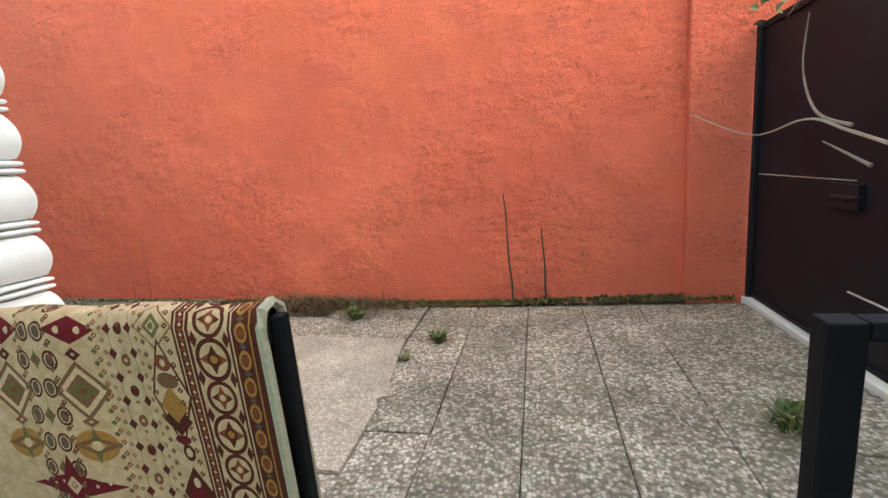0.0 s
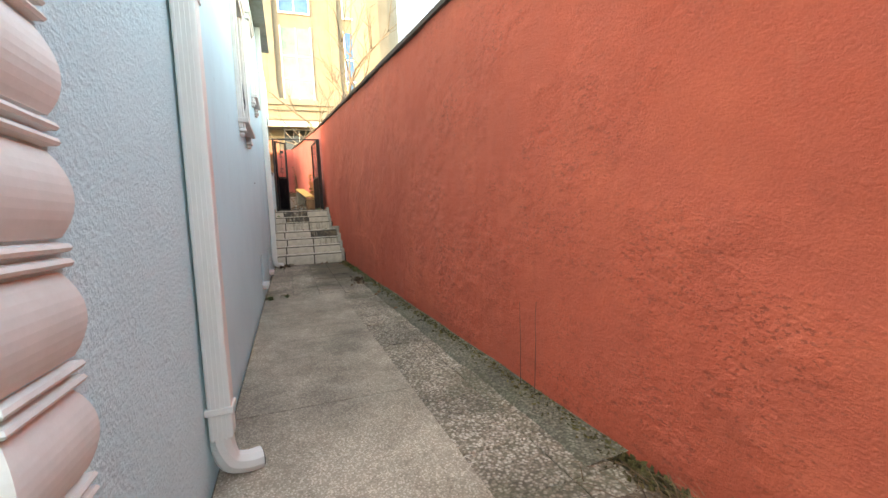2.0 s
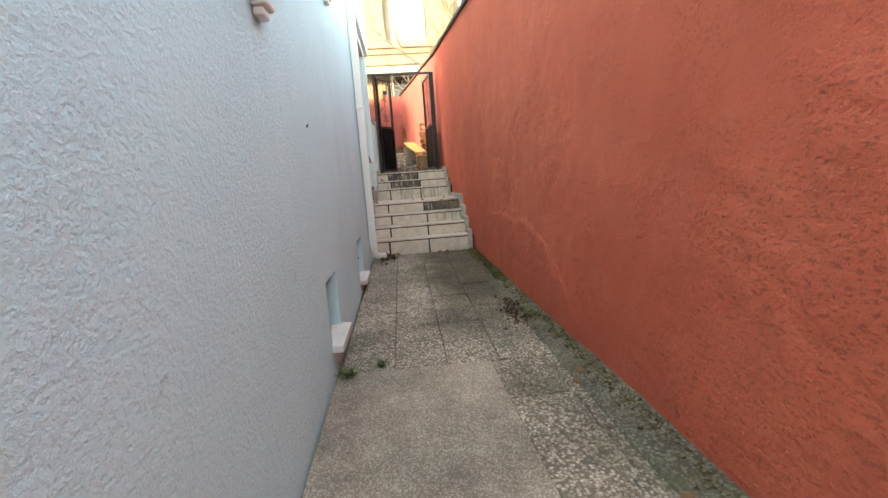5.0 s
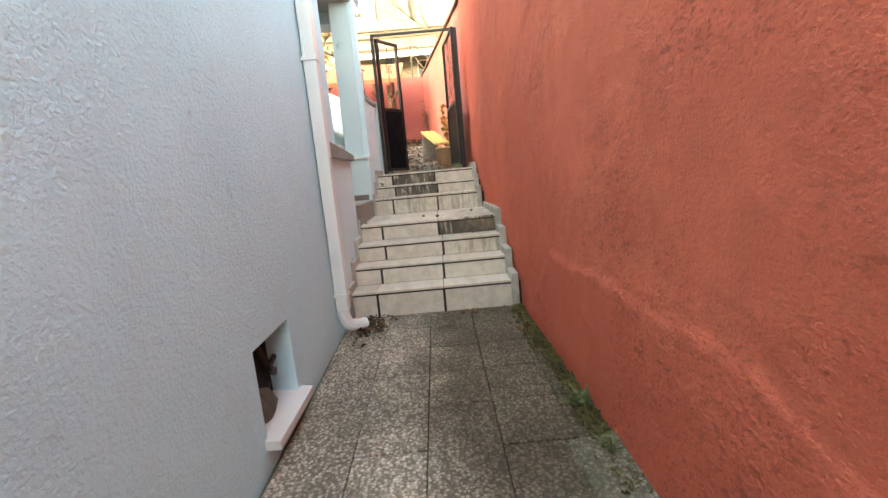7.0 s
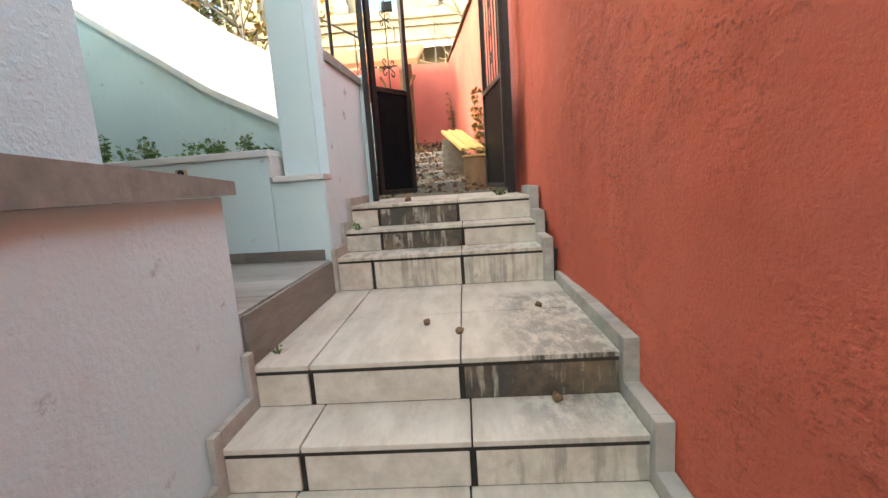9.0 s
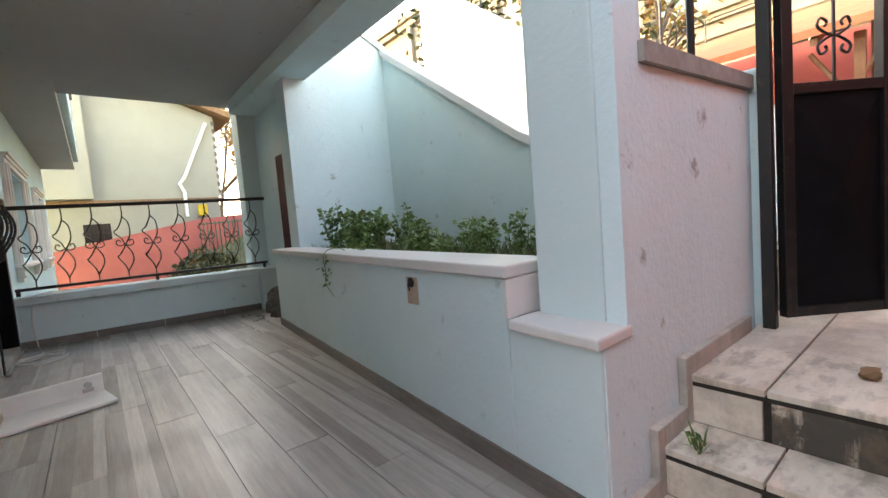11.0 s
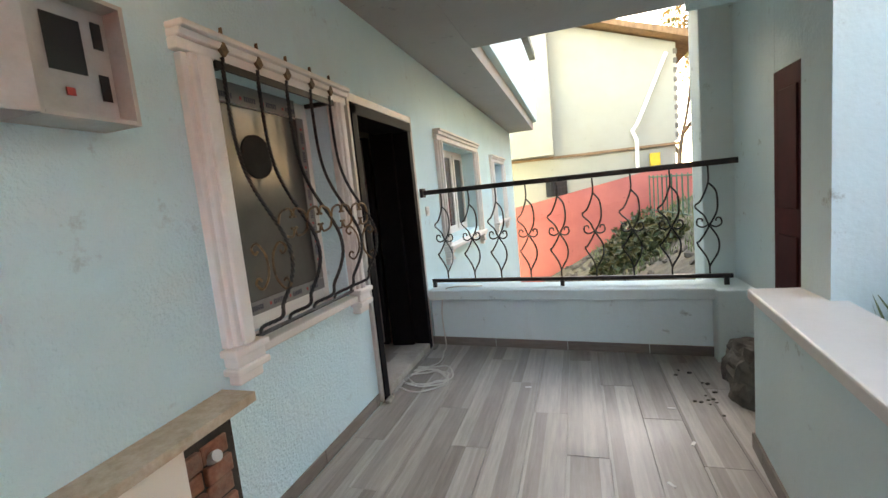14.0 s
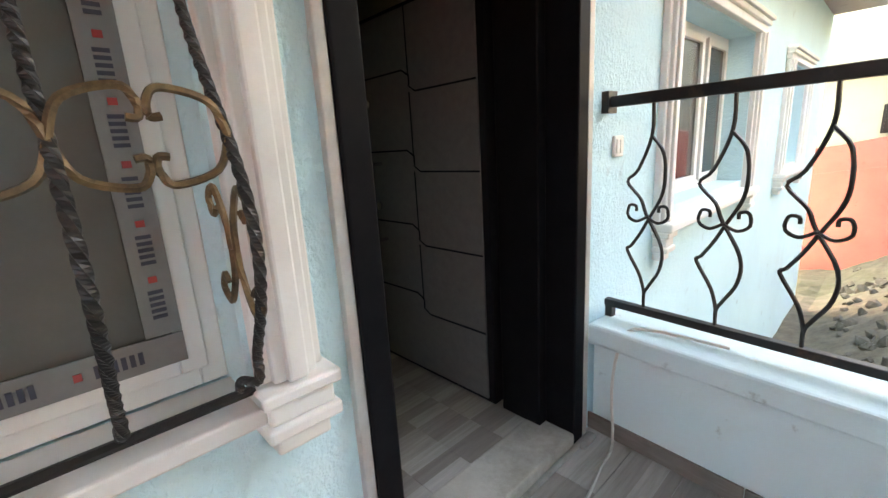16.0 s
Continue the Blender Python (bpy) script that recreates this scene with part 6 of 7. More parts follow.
for k in range(7):
    a, b = 1.70 - k * 0.6, max(1.70 - (k + 1) * 0.6 + 0.004, -2.06)
    bm = bmesh.new()
    va = [(planter_x(a) + 0.001, a), (planter_x(a) + 0.012, a), (planter_x(b) + 0.012, b), (planter_x(b) + 0.001, b)]
    prism(bm, va, "z", TZ, TZ + 0.075)
    part("skirting_tile", bm, "skirt", sk)

# dark red store door in the recess
d2 = tagged(new("door_2"), "dark red closed door in the mint recess", "door", kind="structure")
part("leaf", boxes(((-14.392, -2.83, TZ), (-14.43, -2.485, 3.21)), bevel=0.004), "reddoor", d2)
part("panel", boxes(((-14.384, -2.77, 1.6), (-14.391, -2.54, 2.3)), ((-14.384, -2.77, 2.45), (-14.391, -2.54, 3.10)), bevel=0.006), "reddoor", d2)


# windows on the house beyond the railing
def moulded_window(name, label, y0, y1, z0, z1, n):
    w = tagged(new(name), label, "window", kind="structure")
    bm = bmesh.new(); moulded_post(bm, y1 + 0.07, z0 - 0.05, z1 + 0.01, 0.13); part("surround_post", bm, "white", w)
    bm = bmesh.new(); moulded_post(bm, y0 - 0.07, z0 - 0.05, z1 + 0.01, 0.13); part("surround_post", bm, "white", w)
    bm = bmesh.new(); moulded_head(bm, y0 - 0.15, y1 + 0.15, z1 + 0.012, 0.11); part("surround_head", bm, "white", w)
    part("window_sill", boxes(((WX + 0.14, y0 - 0.14, z0 - 0.10), (WX - 0.10, y1 + 0.14, z0 - 0.052)), bevel=0.01), "white", w)
    for y in (y0 - 0.07, y1 + 0.07):
        bm = bmesh.new(); corbel(bm, y, z0 - 0.101, 0.10); part("corbel", bm, "white", w)
    pvc_window(w, y0, y1, z0, z1, WX + 0.16, n, "darkglass")
    part("curtain", boxes(((WX + 0.26, y0, z0), (WX + 0.27, (y0 + y1) / 2, z1))), "curtain", w)
    return w


moulded_window("window_2", "white double window with cream moulded surround beyond the railing", *W2, 3)
moulded_window("window_3", "white narrow window with cream moulded surround further along the house", *W3, 2)
w4 = tagged(new("window_4"), "low white-trimmed basement opening under the house windows", "window", kind="structure")
part("surround", boxes(((WX - 0.001, -4.98, 0.25), (WX - 0.05, -4.9, 1.33)), ((WX - 0.001, -4.0, 0.25), (WX - 0.05, -3.92, 1.33)), ((WX - 0.001, -4.9, 1.25), (WX - 0.05, -4.0, 1.33)), bevel=0.006), "white", w4)
part("pane", boxes(((WX + 0.20, -4.9, 0.3), (WX + 0.21, -4.0, 1.25))), "darkglass", w4)

# planter plants
def herb(name, label, base, height, n, mat, seed, size=0.06, lean=(0, 0)):
    r = random.Random(seed)
    th = thing(name, label, "plant", "planter plants", at=base)
    bl = bmesh.new()
    for k in range(n):
        a = r.uniform(0, 6.28)
        top = Vector((lean[0] + math.cos(a) * r.uniform(0.03, 0.26) * height, lean[1] + math.sin(a) * r.uniform(0.03, 0.26) * height, height * r.uniform(0.55, 1.0)))
        pts = curve_pts([(r.uniform(-0.03, 0.03), r.uniform(-0.03, 0.03), -0.03), top * 0.5 + Vector((r.uniform(-0.03, 0.03), r.uniform(-0.03, 0.03), 0.03)), top], 4)
        part("stem", tube(bmesh.new(), pts, 0.004, 4, taper=0.002), mat, th)
        for j in range(int(20 * height / 0.35)):
            p = pts[r.randrange(2, len(pts))]
            d = Vector((r.uniform(-1, 1), r.uniform(-1, 1), r.uniform(-0.3, 0.7)))
            leaf(bl, p + d * 0.012, d, size * r.uniform(0.5, 1.25), 0.36, r)
    part("foliage", bl, mat, th)
    return th


rp = random.Random(77)
for i in range(30):
    y = -1.6 + 2.75 * (i / 29) + rp.uniform(-0.06, 0.06)
    x = planter_x(y) - rp.uniform(0.34, 0.85)
    tall = 0.42 if -1.5 < y < -0.55 else rp.uniform(0.16, 0.30)
    herb("leafy_weed", "tall green leafy weed growing in the planter" if tall > 0.4 else "low green leafy weed growing in the planter", (x, y, 2.03), tall * rp.uniform(0.85, 1.15), 7, "leaf", 100 + i, 0.055 if tall > 0.4 else 0.04)
herb("trailing_weed", "thin weed trailing over the planter cap", (planter_x(-0.25) - 0.30, -0.25, 2.05), 0.18, 3, "leaf", 300, 0.05, (0.22, 0))
tv = thing("hanging_weed", "thin bare stem hanging over the planter wall", "plant", "planter plants")
cx = planter_x(-0.45)
part("stem", tube(bmesh.new(), curve_pts([(cx - 0.28, -0.5, 2.06), (cx - 0.1, -0.46, 2.17), (cx + 0.04, -0.42, 2.15), (cx + 0.05, -0.40, 2.02), (cx + 0.03, -0.46, 1.93), (cx + 0.05, -0.30, 1.86)], 6), 0.003, 4), "weed", tv)
bm = bmesh.new()
for k in range(16):
    leaf(bm, (cx + 0.05 + rp.uniform(-0.02, 0.02), -0.42 + rp.uniform(-0.05, 0.08), 1.9 + rp.uniform(0, 0.26)), (rp.uniform(-0.2, 1), rp.uniform(-1, 1), rp.uniform(-1, 0.3)), 0.04, 0.4, rp)
part("foliage", bm, "leaf", tv)
bm = bmesh.new()
for k in range(1500):
    y = rp.uniform(-1.75, 1.2)
    x = planter_x(y) - rp.uniform(0.28, 1.3)
    if x < -15.3:
        continue
    blade(bm, (x, y, 2.02), (rp.uniform(-0.5, 0.5), rp.uniform(-0.5, 0.5), 1), rp.uniform(0.06, 0.20), 0.006)
tagged(part("planter_grass", bm, "weed"), "short weeds and grass covering the planter soil", "grass", kind="stuff")


# ---- courtyard and passage things ----
# corner quoin column of bulging white blocks
qn = tagged(new("quoin_column"), "white moulded corner column of bulging blocks and double bands", "column", kind="structure")
def square_stack(bm, cx, cy, prof):
    rings = []
    for h, z in prof:
        rings.append([bm.verts.new((cx + sx * h, cy + sy * h, z)) for sx, sy in ((1, 1), (-1, 1), (-1, -1), (1, -1))])
    for a, b in zip(rings, rings[1:]):
        for k in range(4):
            bm.faces.new((a[k], a[(k + 1) % 4], b[(k + 1) % 4], b[k]))
    bm.faces.new(rings[0][::-1])
    bm.faces.new(rings[-1])
    bmesh.ops.recalc_face_normals(bm, faces=bm.faces)
    return bm


QX, QY = -2.0, 1.60
block = bmesh.new()
square_stack(block, 0, 0, [(0.106, 0.0)] + [(0.104 + 0.036 * math.sin(math.pi * (0.10 + 0.85 * k / 10)) ** 0.7, 0.003 + 0.165 * k / 10) for k in range(11)] + [(0.106, 0.171)])
band = bmesh.new()
square_stack(band, 0, 0, [(0.110, 0.0), (0.128, 0.004), (0.132, 0.011), (0.128, 0.019), (0.112, 0.023)])
q0, b0 = None, None
for k in range(23):
    z = -0.122 + 0.232 * k
    if k == 0:
        q0 = part("block", block, "white", qn); q0.location = (QX, QY, z)
        b0 = part("band", band, "white", qn); b0.location = (QX, QY, z + 0.175)
    else:
        o = new("block", q0.data); o.parent = qn; o.location = (QX, QY, z)
        o = new("band", b0.data); o.parent = qn; o.location = (QX, QY, z + 0.175)
    o = new("band", b0.data); o.parent = qn; o.location = (QX, QY, z + 0.204)


# rain pipes
def rain_pipe(x, zfoot, out, label):
    th = thing("rain_pipe", label, "pipe", "rain pipes")
    bm = bmesh.new()
    w = 0.05
    box(bm, (x - w, HY + 0.012, zfoot + 0.22), (x + w, HY + 0.012 + 2 * w, 5.5), 0.008)
    part("pipe", bm, "pvc", th)
    for k in range(4):
        part("rib", boxes(((x + w + 0.0005, HY + 0.022 + 0.019 * k, zfoot + 0.22), (x + w + 0.005, HY + 0.030 + 0.019 * k, 5.5))), "pvc", th)
    bm = bmesh.new()
    tube(bm, curve_pts([(x, HY + 0.057, zfoot + 0.26), (x, HY + 0.06, zfoot + 0.16), (x - out * 0.02, HY + 0.085, zfoot + 0.085), (x - out * 0.06, HY + 0.15, zfoot + 0.055), (x - out * 0.10, HY + 0.21, zfoot + 0.05)], 5), 0.053, 10)
    part("elbow", bm, "pvc", th)
    part("mouth", tube(bmesh.new(), [(x - out * 0.101, HY + 0.2115, zfoot + 0.05), (x - out * 0.104, HY + 0.216, zfoot + 0.05)], 0.045, 10), "dark", th)
    for z in (zfoot + 0.34, zfoot + 2.2, zfoot + 4.2):
        part("bracket", boxes(((x - w - 0.012, HY + 0.001, z), (x + w + 0.012, HY + 0.02 + 2 * w, z + 0.03)), bevel=0.003), "pvc", th)
    return th


rain_pipe(-3.285, 0.09, 0.6, "white ribbed rain pipe with a foot elbow on the house wall")
rain_pipe(-11.20, 0.36, 1.2, "white ribbed rain pipe with a foot elbow beside the steps")

# passage windows
def passage_window(name, x0, x1, z0, z1, label):
    w = tagged(new(name), label, "window", kind="structure")
    for xa in (x0 - 0.06, x1 + 0.06):
        part("surround_post", boxes(((xa - 0.06, HY + 0.001, z0 - 0.1), (xa + 0.06, HY + 0.04, z1 + 0.02)), ((xa - 0.03, HY + 0.041, z0 - 0.1), (xa + 0.03, HY + 0.06, z1 + 0.02)), bevel=0.006), "white", w)
        part("corbel", boxes(((xa - 0.07, HY + 0.001, z0 - 0.14), (xa + 0.06, HY + 0.07, z0 - 0.102)), ((xa - 0.05, HY + 0.001, z0 - 0.18), (xa + 0.045, HY + 0.05, z0 - 0.142)), bevel=0.012), "white", w)
    part("surround_head", boxes(((x0 - 0.14, HY + 0.001, z1 + 0.022), (x1 + 0.14, HY + 0.07, z1 + 0.10)), ((x0 - 0.17, HY + 0.001, z1 + 0.102), (x1 + 0.17, HY + 0.09, z1 + 0.14)), bevel=0.006), "white", w)
    part("window_sill", boxes(((x0 - 0.13, HY - 0.1, z0 - 0.05), (x1 + 0.13, HY + 0.10, z0 - 0.002)), bevel=0.008), "capstone", w)
    f = 0.05
    y = HY - 0.16
    part("window_frame", boxes(((x0, y, z0), (x0 + f, y + 0.06, z1)), ((x1 - f, y, z0), (x1, y + 0.06, z1)), ((x0 + f, y, z0), (x1 - f, y + 0.06, z0 + f)), ((x0 + f, y, z1 - f), (x1 - f, y + 0.06, z1)), bevel=0.004), "pvc", w)
    part("pane", boxes(((x0 + f, y + 0.02, z0 + f), (x1 - f, y + 0.026, z1 - f))), "darkglass", w)
    gb = part("grille", tube(bmesh.new(), [(x0 + 0.05, HY - 0.03, (z0 + z1) / 2), (x1 - 0.05, HY - 0.03, (z0 + z1) / 2)], 0.008, 6), "iron", w)
    for k in range(4):
        xx = x0 + 0.1 + (x1 - x0 - 0.2) * k / 3
        part("grille_bar", tube(bmesh.new(), [(xx, HY - 0.03, z0 + 0.02), (xx, HY + 0.03, z0 + 0.3), (xx, HY - 0.03, z1 - 0.1)], 0.007, 5), "iron", w)
    return w


passage_window("window_5", *PWIN[0], "tall barred window with white moulded surround on the passage")
passage_window("window_6", *PWIN[1], "smaller barred window with white moulded surround on the passage")

# stone sills and rubble in the cellar openings
for k, (a, b, z0, z1) in enumerate(VENTS):
    v = tagged(new("vent_opening"), "cellar opening with a white stone sill and dark debris inside", "opening", kind="structure")
    bm = bmesh.new()
    prism(bm, [(HY - 0.26, z0 - 0.002), (HY - 0.26, z0 + 0.02), (HY + 0.075, z0 - 0.005), (HY + 0.075, z0 - 0.05), (HY + 0.002, z0 - 0.05)], "x", a - 0.05, b + 0.03)
    part("sill", bm, "capstone", v)
    rr = random.Random(k)
    # flat near-black panel, the opening's inner shade as colour
    part("dark_mesh", boxes(((a, HY - 0.16, z0), (b - 0.02, HY - 0.15, z1))), "dark", v)
    for j in range(7):
        bm = bmesh.new()
        p = (rr.uniform(a + 0.05, b - 0.02), HY - rr.uniform(0.06, 0.12), z0 + rr.uniform(0.02, 0.25))
        tube(bm, [p, (p[0] + rr.uniform(-0.25, 0.25), p[1] + rr.uniform(-0.05, 0.05), p[2] + rr.uniform(-0.1, 0.2))], rr.uniform(0.008, 0.02), 5)
        part("branch", bm, "twig", v)
    bm = bmesh.new()
    bmesh.ops.create_icosphere(bm, subdivisions=2, radius=1, matrix=Matrix.Translation(((a + b) / 2 + 0.05, HY - 0.09, z0 + 0.06)) @ Matrix.Diagonal((0.13, 0.06, 0.10, 1)))
    for q in bm.verts:
        q.co += Vector((noise.noise(q.co * 14), 0, noise.noise(q.co * 17))) * 0.03
    part("debris", bm, "bark", v)
hole = tagged(part("wall_hole", tube(bmesh.new(), [(-7.66, HY + 0.002, 1.895), (-7.66, HY + 0.006, 1.893)], 0.012, 8), "dark"), "small dark bolt hole in the house wall", "hole", kind="structure")

# carpet over the black entrance railing
er = thing("entrance_railing", "black square-tube railing beside the entrance", "railing", "entrance railings")
part("post", boxes(((-0.372, 1.04, 0.0), (-0.396, 1.07, 0.865)), bevel=0.004), "black", er)
part("top_rail", boxes(((-0.396, 1.035, 0.815), (-1.89, 1.075, 0.855)), bevel=0.004), "black", er)
part("bottom_rail", boxes(((-0.396, 1.04, 0.12), (-1.89, 1.07, 0.15)), bevel=0.003), "black", er)
for k in range(9):
    part("bar", boxes(((-0.55 - 0.15 * k, 1.047, 0.151), (-0.566 - 0.15 * k, 1.063, 0.814))), "black", er)
er2 = thing("entrance_railing", "short black square-tube railing with a stout end post", "railing", "entrance railings")
part("post", boxes(((0.436, 1.0, 0.0), (0.482, 1.04, 0.862)), bevel=0.004), "black", er2)
part("top_rail", boxes(((0.483, 1.003, 0.834), (1.44, 1.037, 0.862)), bevel=0.004), "black", er2)
part("bottom_rail", boxes(((0.483, 0.998, 0.12), (1.44, 1.03, 0.15)), bevel=0.003), "black", er2)
for k in range(5):
    part("bar", boxes(((0.66 + 0.16 * k, 1.007, 0.151), (0.676 + 0.16 * k, 1.023, 0.833))), "black", er2)

cp = thing("carpet", "cream and dark red oriental carpet hung over the entrance railing", "carpet")
bm = bmesh.new()
uv = bm.loops.layers.uv.new("UVMap")
U, V = 60, 50
prof = []
for j in range(V + 1):
    s = -0.80 + 1.55 * j / V            # along the carpet, over the rail
    r = 0.034
    if s < -r * 1.57:
        prof.append((1.055 - r, 0.858 + s + r * 1.57, s))
    elif s > r * 1.57:
        prof.append((1.055 + r, 0.858 - (s - r * 1.57), s))
    else:
        a = s / r
        prof.append((1.055 + r * math.sin(a), 0.858 + r * math.cos(a) - 0.0, s))
for side in (0.0, 0.011):
    vs = []
    for i in range(U + 1):
        x = -0.405 - 1.40 * i / U
        row = []
        for j, (y, z, s) in enumerate(prof):
            wv = 0.010 * math.sin(x * 9 + z * 2) * min(1, abs(s) * 3) + 0.006 * math.sin(x * 23)
            sgn = -1 if s < 0 else 1
            oy = (side if s < -0.05 else -side if s > 0.05 else 0)
            oz = -side if abs(s) <= 0.05 else 0
            sag = -0.006 * math.sin(i * 0.5) - 0.005 * abs(math.sin(i * 0.21))
            row.append((bm.verts.new((x + 0.02 * (0.9 - z), y + wv + oy, z + sag + oz)), i, j, s))
        vs.append(row)
    for i in range(U):
        for j in range(V):
            q = [vs[i][j], vs[i + 1][j], vs[i + 1][j + 1], vs[i][j + 1]]
            if side:
                q = q[::-1]
            f = bm.faces.new([w[0] for w in q])
            f.smooth = True
            for lp_, w in zip(f.loops, q):
                lp_[uv].uv = (1.40 * w[1] / U * 1.6, (0.6 - w[3]) * 1.75)
part("woven_face", bm, "carpet", cp)
part("edge_binding", tube(bmesh.new(), [(-0.40 + 0.02 * (0.9 - z), y + 0.0, z - 0.004) for y, z, s in prof], 0.010, 5), "carpet_back", cp, "cream bound edge")

# street gate of black sheet steel
sg = thing("street_gate", "black sheet-steel street gate with a weld seam and latch", "gate")
GX = 1.50
part("sheet", boxes(((GX, 3.62, 0.035), (GX + 0.012, 2.30, 1.80))), "gate_sheet", sg)
part("sheet", boxes(((GX, 2.285, 0.035), (GX + 0.012, 0.2, 1.76))), "gate_sheet", sg)
for y in (3.62, 2.32, 2.28, 0.2):
    part("stile", boxes(((GX - 0.03, y - 0.02, 0.02), (GX - 0.001, y + 0.02, 1.81)), bevel=0.004), "gate_sheet", sg)
part("seam", boxes(((GX - 0.005, 3.58, 0.870), (GX - 0.001, 2.70, 0.875))), "galv", sg, "pale weld seam")
for z in (0.05, 1.77):
    part("crossbar", boxes(((GX - 0.014, 3.60, z - 0.012), (GX - 0.001, 2.34, z + 0.012)), bevel=0.003), "gate_sheet", sg)
lt = part("latch", boxes(((GX - 0.03, 2.86, 0.74), (GX - 0.001, 2.64, 0.86)), bevel=0.004), "gate_sheet", sg)
part("bolt", tube(bmesh.new(), [(GX - 0.04, 2.80, 0.80), (GX - 0.04, 2.62, 0.80)], 0.009, 8), "iron", lt)
part("hasp", tube(bmesh.new(), [(GX - 0.02, 2.66, 0.36), (GX - 0.02, 2.40, 0.355)], 0.005, 6), "galv", sg)
tagged(part("wall_street_side", boxes(((GX + 0.02, 0.19, -0.2), (GX + 0.25, -3.2, 2.2))), "blue"), "pale blue wall beside the street gate", "wall", kind="structure")
tagged(part("gate_sill", boxes(((GX - 0.05, 3.64, -0.03), (GX + 0.2, 0.2, 0.028)), bevel=0.006), "capstone"), "pale worn threshold strip under the street gate", "threshold", kind="structure")
vine = thing("climbing_vine", "pale bare vine stems hanging in front of the street gate", "vine")
for ctrl in (((1.42, 2.36, 1.02), (1.40, 2.62, 1.10), (1.36, 2.85, 1.17), (1.28, 3.2, 1.12), (1.12, 3.62, 1.28)), ((1.40, 2.6, 1.12), (1.40, 2.85, 1.20), (1.42, 3.02, 1.42), (1.42, 3.0, 1.68)), ((1.42, 2.5, 0.95), (1.38, 2.75, 1.06))):
    part("stem", tube(bmesh.new(), curve_pts(ctrl, 6), 0.009, 5, taper=0.003), "vine", vine)
rv = random.Random(9)
for k in range(7):
    y = rv.uniform(2.0, 3.5)
    part("stem", tube(bmesh.new(), curve_pts([(1.55, y, 1.82), (1.5, y + rv.uniform(-0.3, 0.3), 1.92), (1.46, y + rv.uniform(-0.5, 0.5), 1.80 + rv.uniform(-0.1, 0.1))], 5), 0.007, 5, taper=0.003), "vine", vine)
bm = bmesh.new()
for k in range(90):
    leaf(bm, (rv.uniform(1.42, 1.6), rv.uniform(1.9, 3.6), rv.uniform(1.76, 1.95)), (rv.uniform(-1, 1), rv.uniform(-1, 1), rv.uniform(-1, 0.4)), 0.06, 0.42, rv)
part("foliage", bm, "weed", vine)


# dead sticks by the wall
def stick(x, y, h, lean, label):
    th = thing("stick", label, "stick", "dead sticks", at=(x, y, ground_z(x)))
    r = random.Random(int(h * 1000))
    pts = [(lean * t + r.uniform(-0.008, 0.008), 0.02 * t, h * t) for t in (0, 0.2, 0.4, 0.6, 0.8, 1.0)]
    thick = 0.011 if x > -1 else 0.0028
    part("shaft", tube(bmesh.new(), [(0, 0, -0.05)] + pts, thick, 6, taper=thick * 0.5), "twig", th)
    return th


stick(-0.13, 3.60, 0.86, -0.03, "tall thin dead stick leaning by the orange wall")
stick(0.12, 3.63, 0.58, -0.02, "short thin dead stick by the orange wall")
stick(-3.45, 3.55, 0.62, 0.02, "thin dead stem against the orange wall")
stick(-3.62, 3.545, 0.58, -0.01, "thin dead stem against the orange wall")

# moss strip, dry grass and weeds along the wall's foot
rg = random.Random(31)
bm = bmesh.new()
for k in range(15000):
    x = 1.4 - 13.0 * rg.random()
    thick = 0.5 + 0.5 * noise.noise((x * 1.3, 0, 7))
    if rg.random() > 0.25 + thick:
        continue
    y = wall_y(x) - abs(rg.gauss(0, 0.05)) - 0.01
    p = Vector((x, y, ground_z(x) + 0.0))
    d = Vector((rg.uniform(-1, 1), rg.uniform(-1, 0.2), rg.uniform(0.3, 1)))
    leaf(bm, p, d, rg.uniform(0.015, 0.05), 0.35, rg)
tagged(part("moss_strip", bm, "moss"), "dark moss and fine weeds along the foot of the orange wall", "moss", kind="stuff")
bm = bmesh.new()
for k in range(2600):
    x = rg.gauss(-1.72, 0.34)
    if not -3.4 < x < -0.2:
        continue
    y = wall_y(x) - 0.02 - abs(rg.gauss(0, 0.11))
    blade(bm, (x, y, ground_z(x) - 0.005), (rg.uniform(-1, 1), rg.uniform(-1, 0.3), rg.uniform(0.1, 0.9)), rg.uniform(0.06, 0.22), 0.0030)
tagged(part("dry_grass", bm, "dry"), "matted dry brown grass at the wall's foot", "grass", kind="stuff")


def tuft(x, y, n, size, label, mat="weed", z=None):
    r = random.Random(int(abs(x * 977 + y * 131)))
    bm = bmesh.new()
    zz = ground_z(x) if z is None else z
    for k in range(n):
        a = r.uniform(0, 6.28)
        q = r.uniform(0, size * 0.35)
        blade(bm, (x + q * math.cos(a), y + q * math.sin(a), zz + 0.0), (math.cos(a) * r.uniform(0.2, 0.9), math.sin(a) * r.uniform(0.2, 0.9), r.uniform(0.3, 1)), size * r.uniform(0.5, 1.1), 0.004)
    for k in range(n // 2):
        leaf(bm, (x + r.gauss(0, size * 0.2), y + r.gauss(0, size * 0.2), zz + r.uniform(0.005, size * 0.5)), (r.uniform(-1, 1), r.uniform(-1, 1), r.uniform(0, 0.8)), size * 0.28, 0.35, r)
    return tagged(part("weed_tuft", bm, mat), label, "weed", "weed tufts")


tuft(-0.575, 2.90, 60, 0.13, "green weed tuft in a paving joint")
tuft(1.0, 2.10, 70, 0.17, "green weed tuft near the street gate")
tuft(-1.30, 3.28, 70, 0.16, "yellow-green weed tuft near the dry grass")
tuft(-0.72, 2.62, 22, 0.07, "small weed in a paving joint")
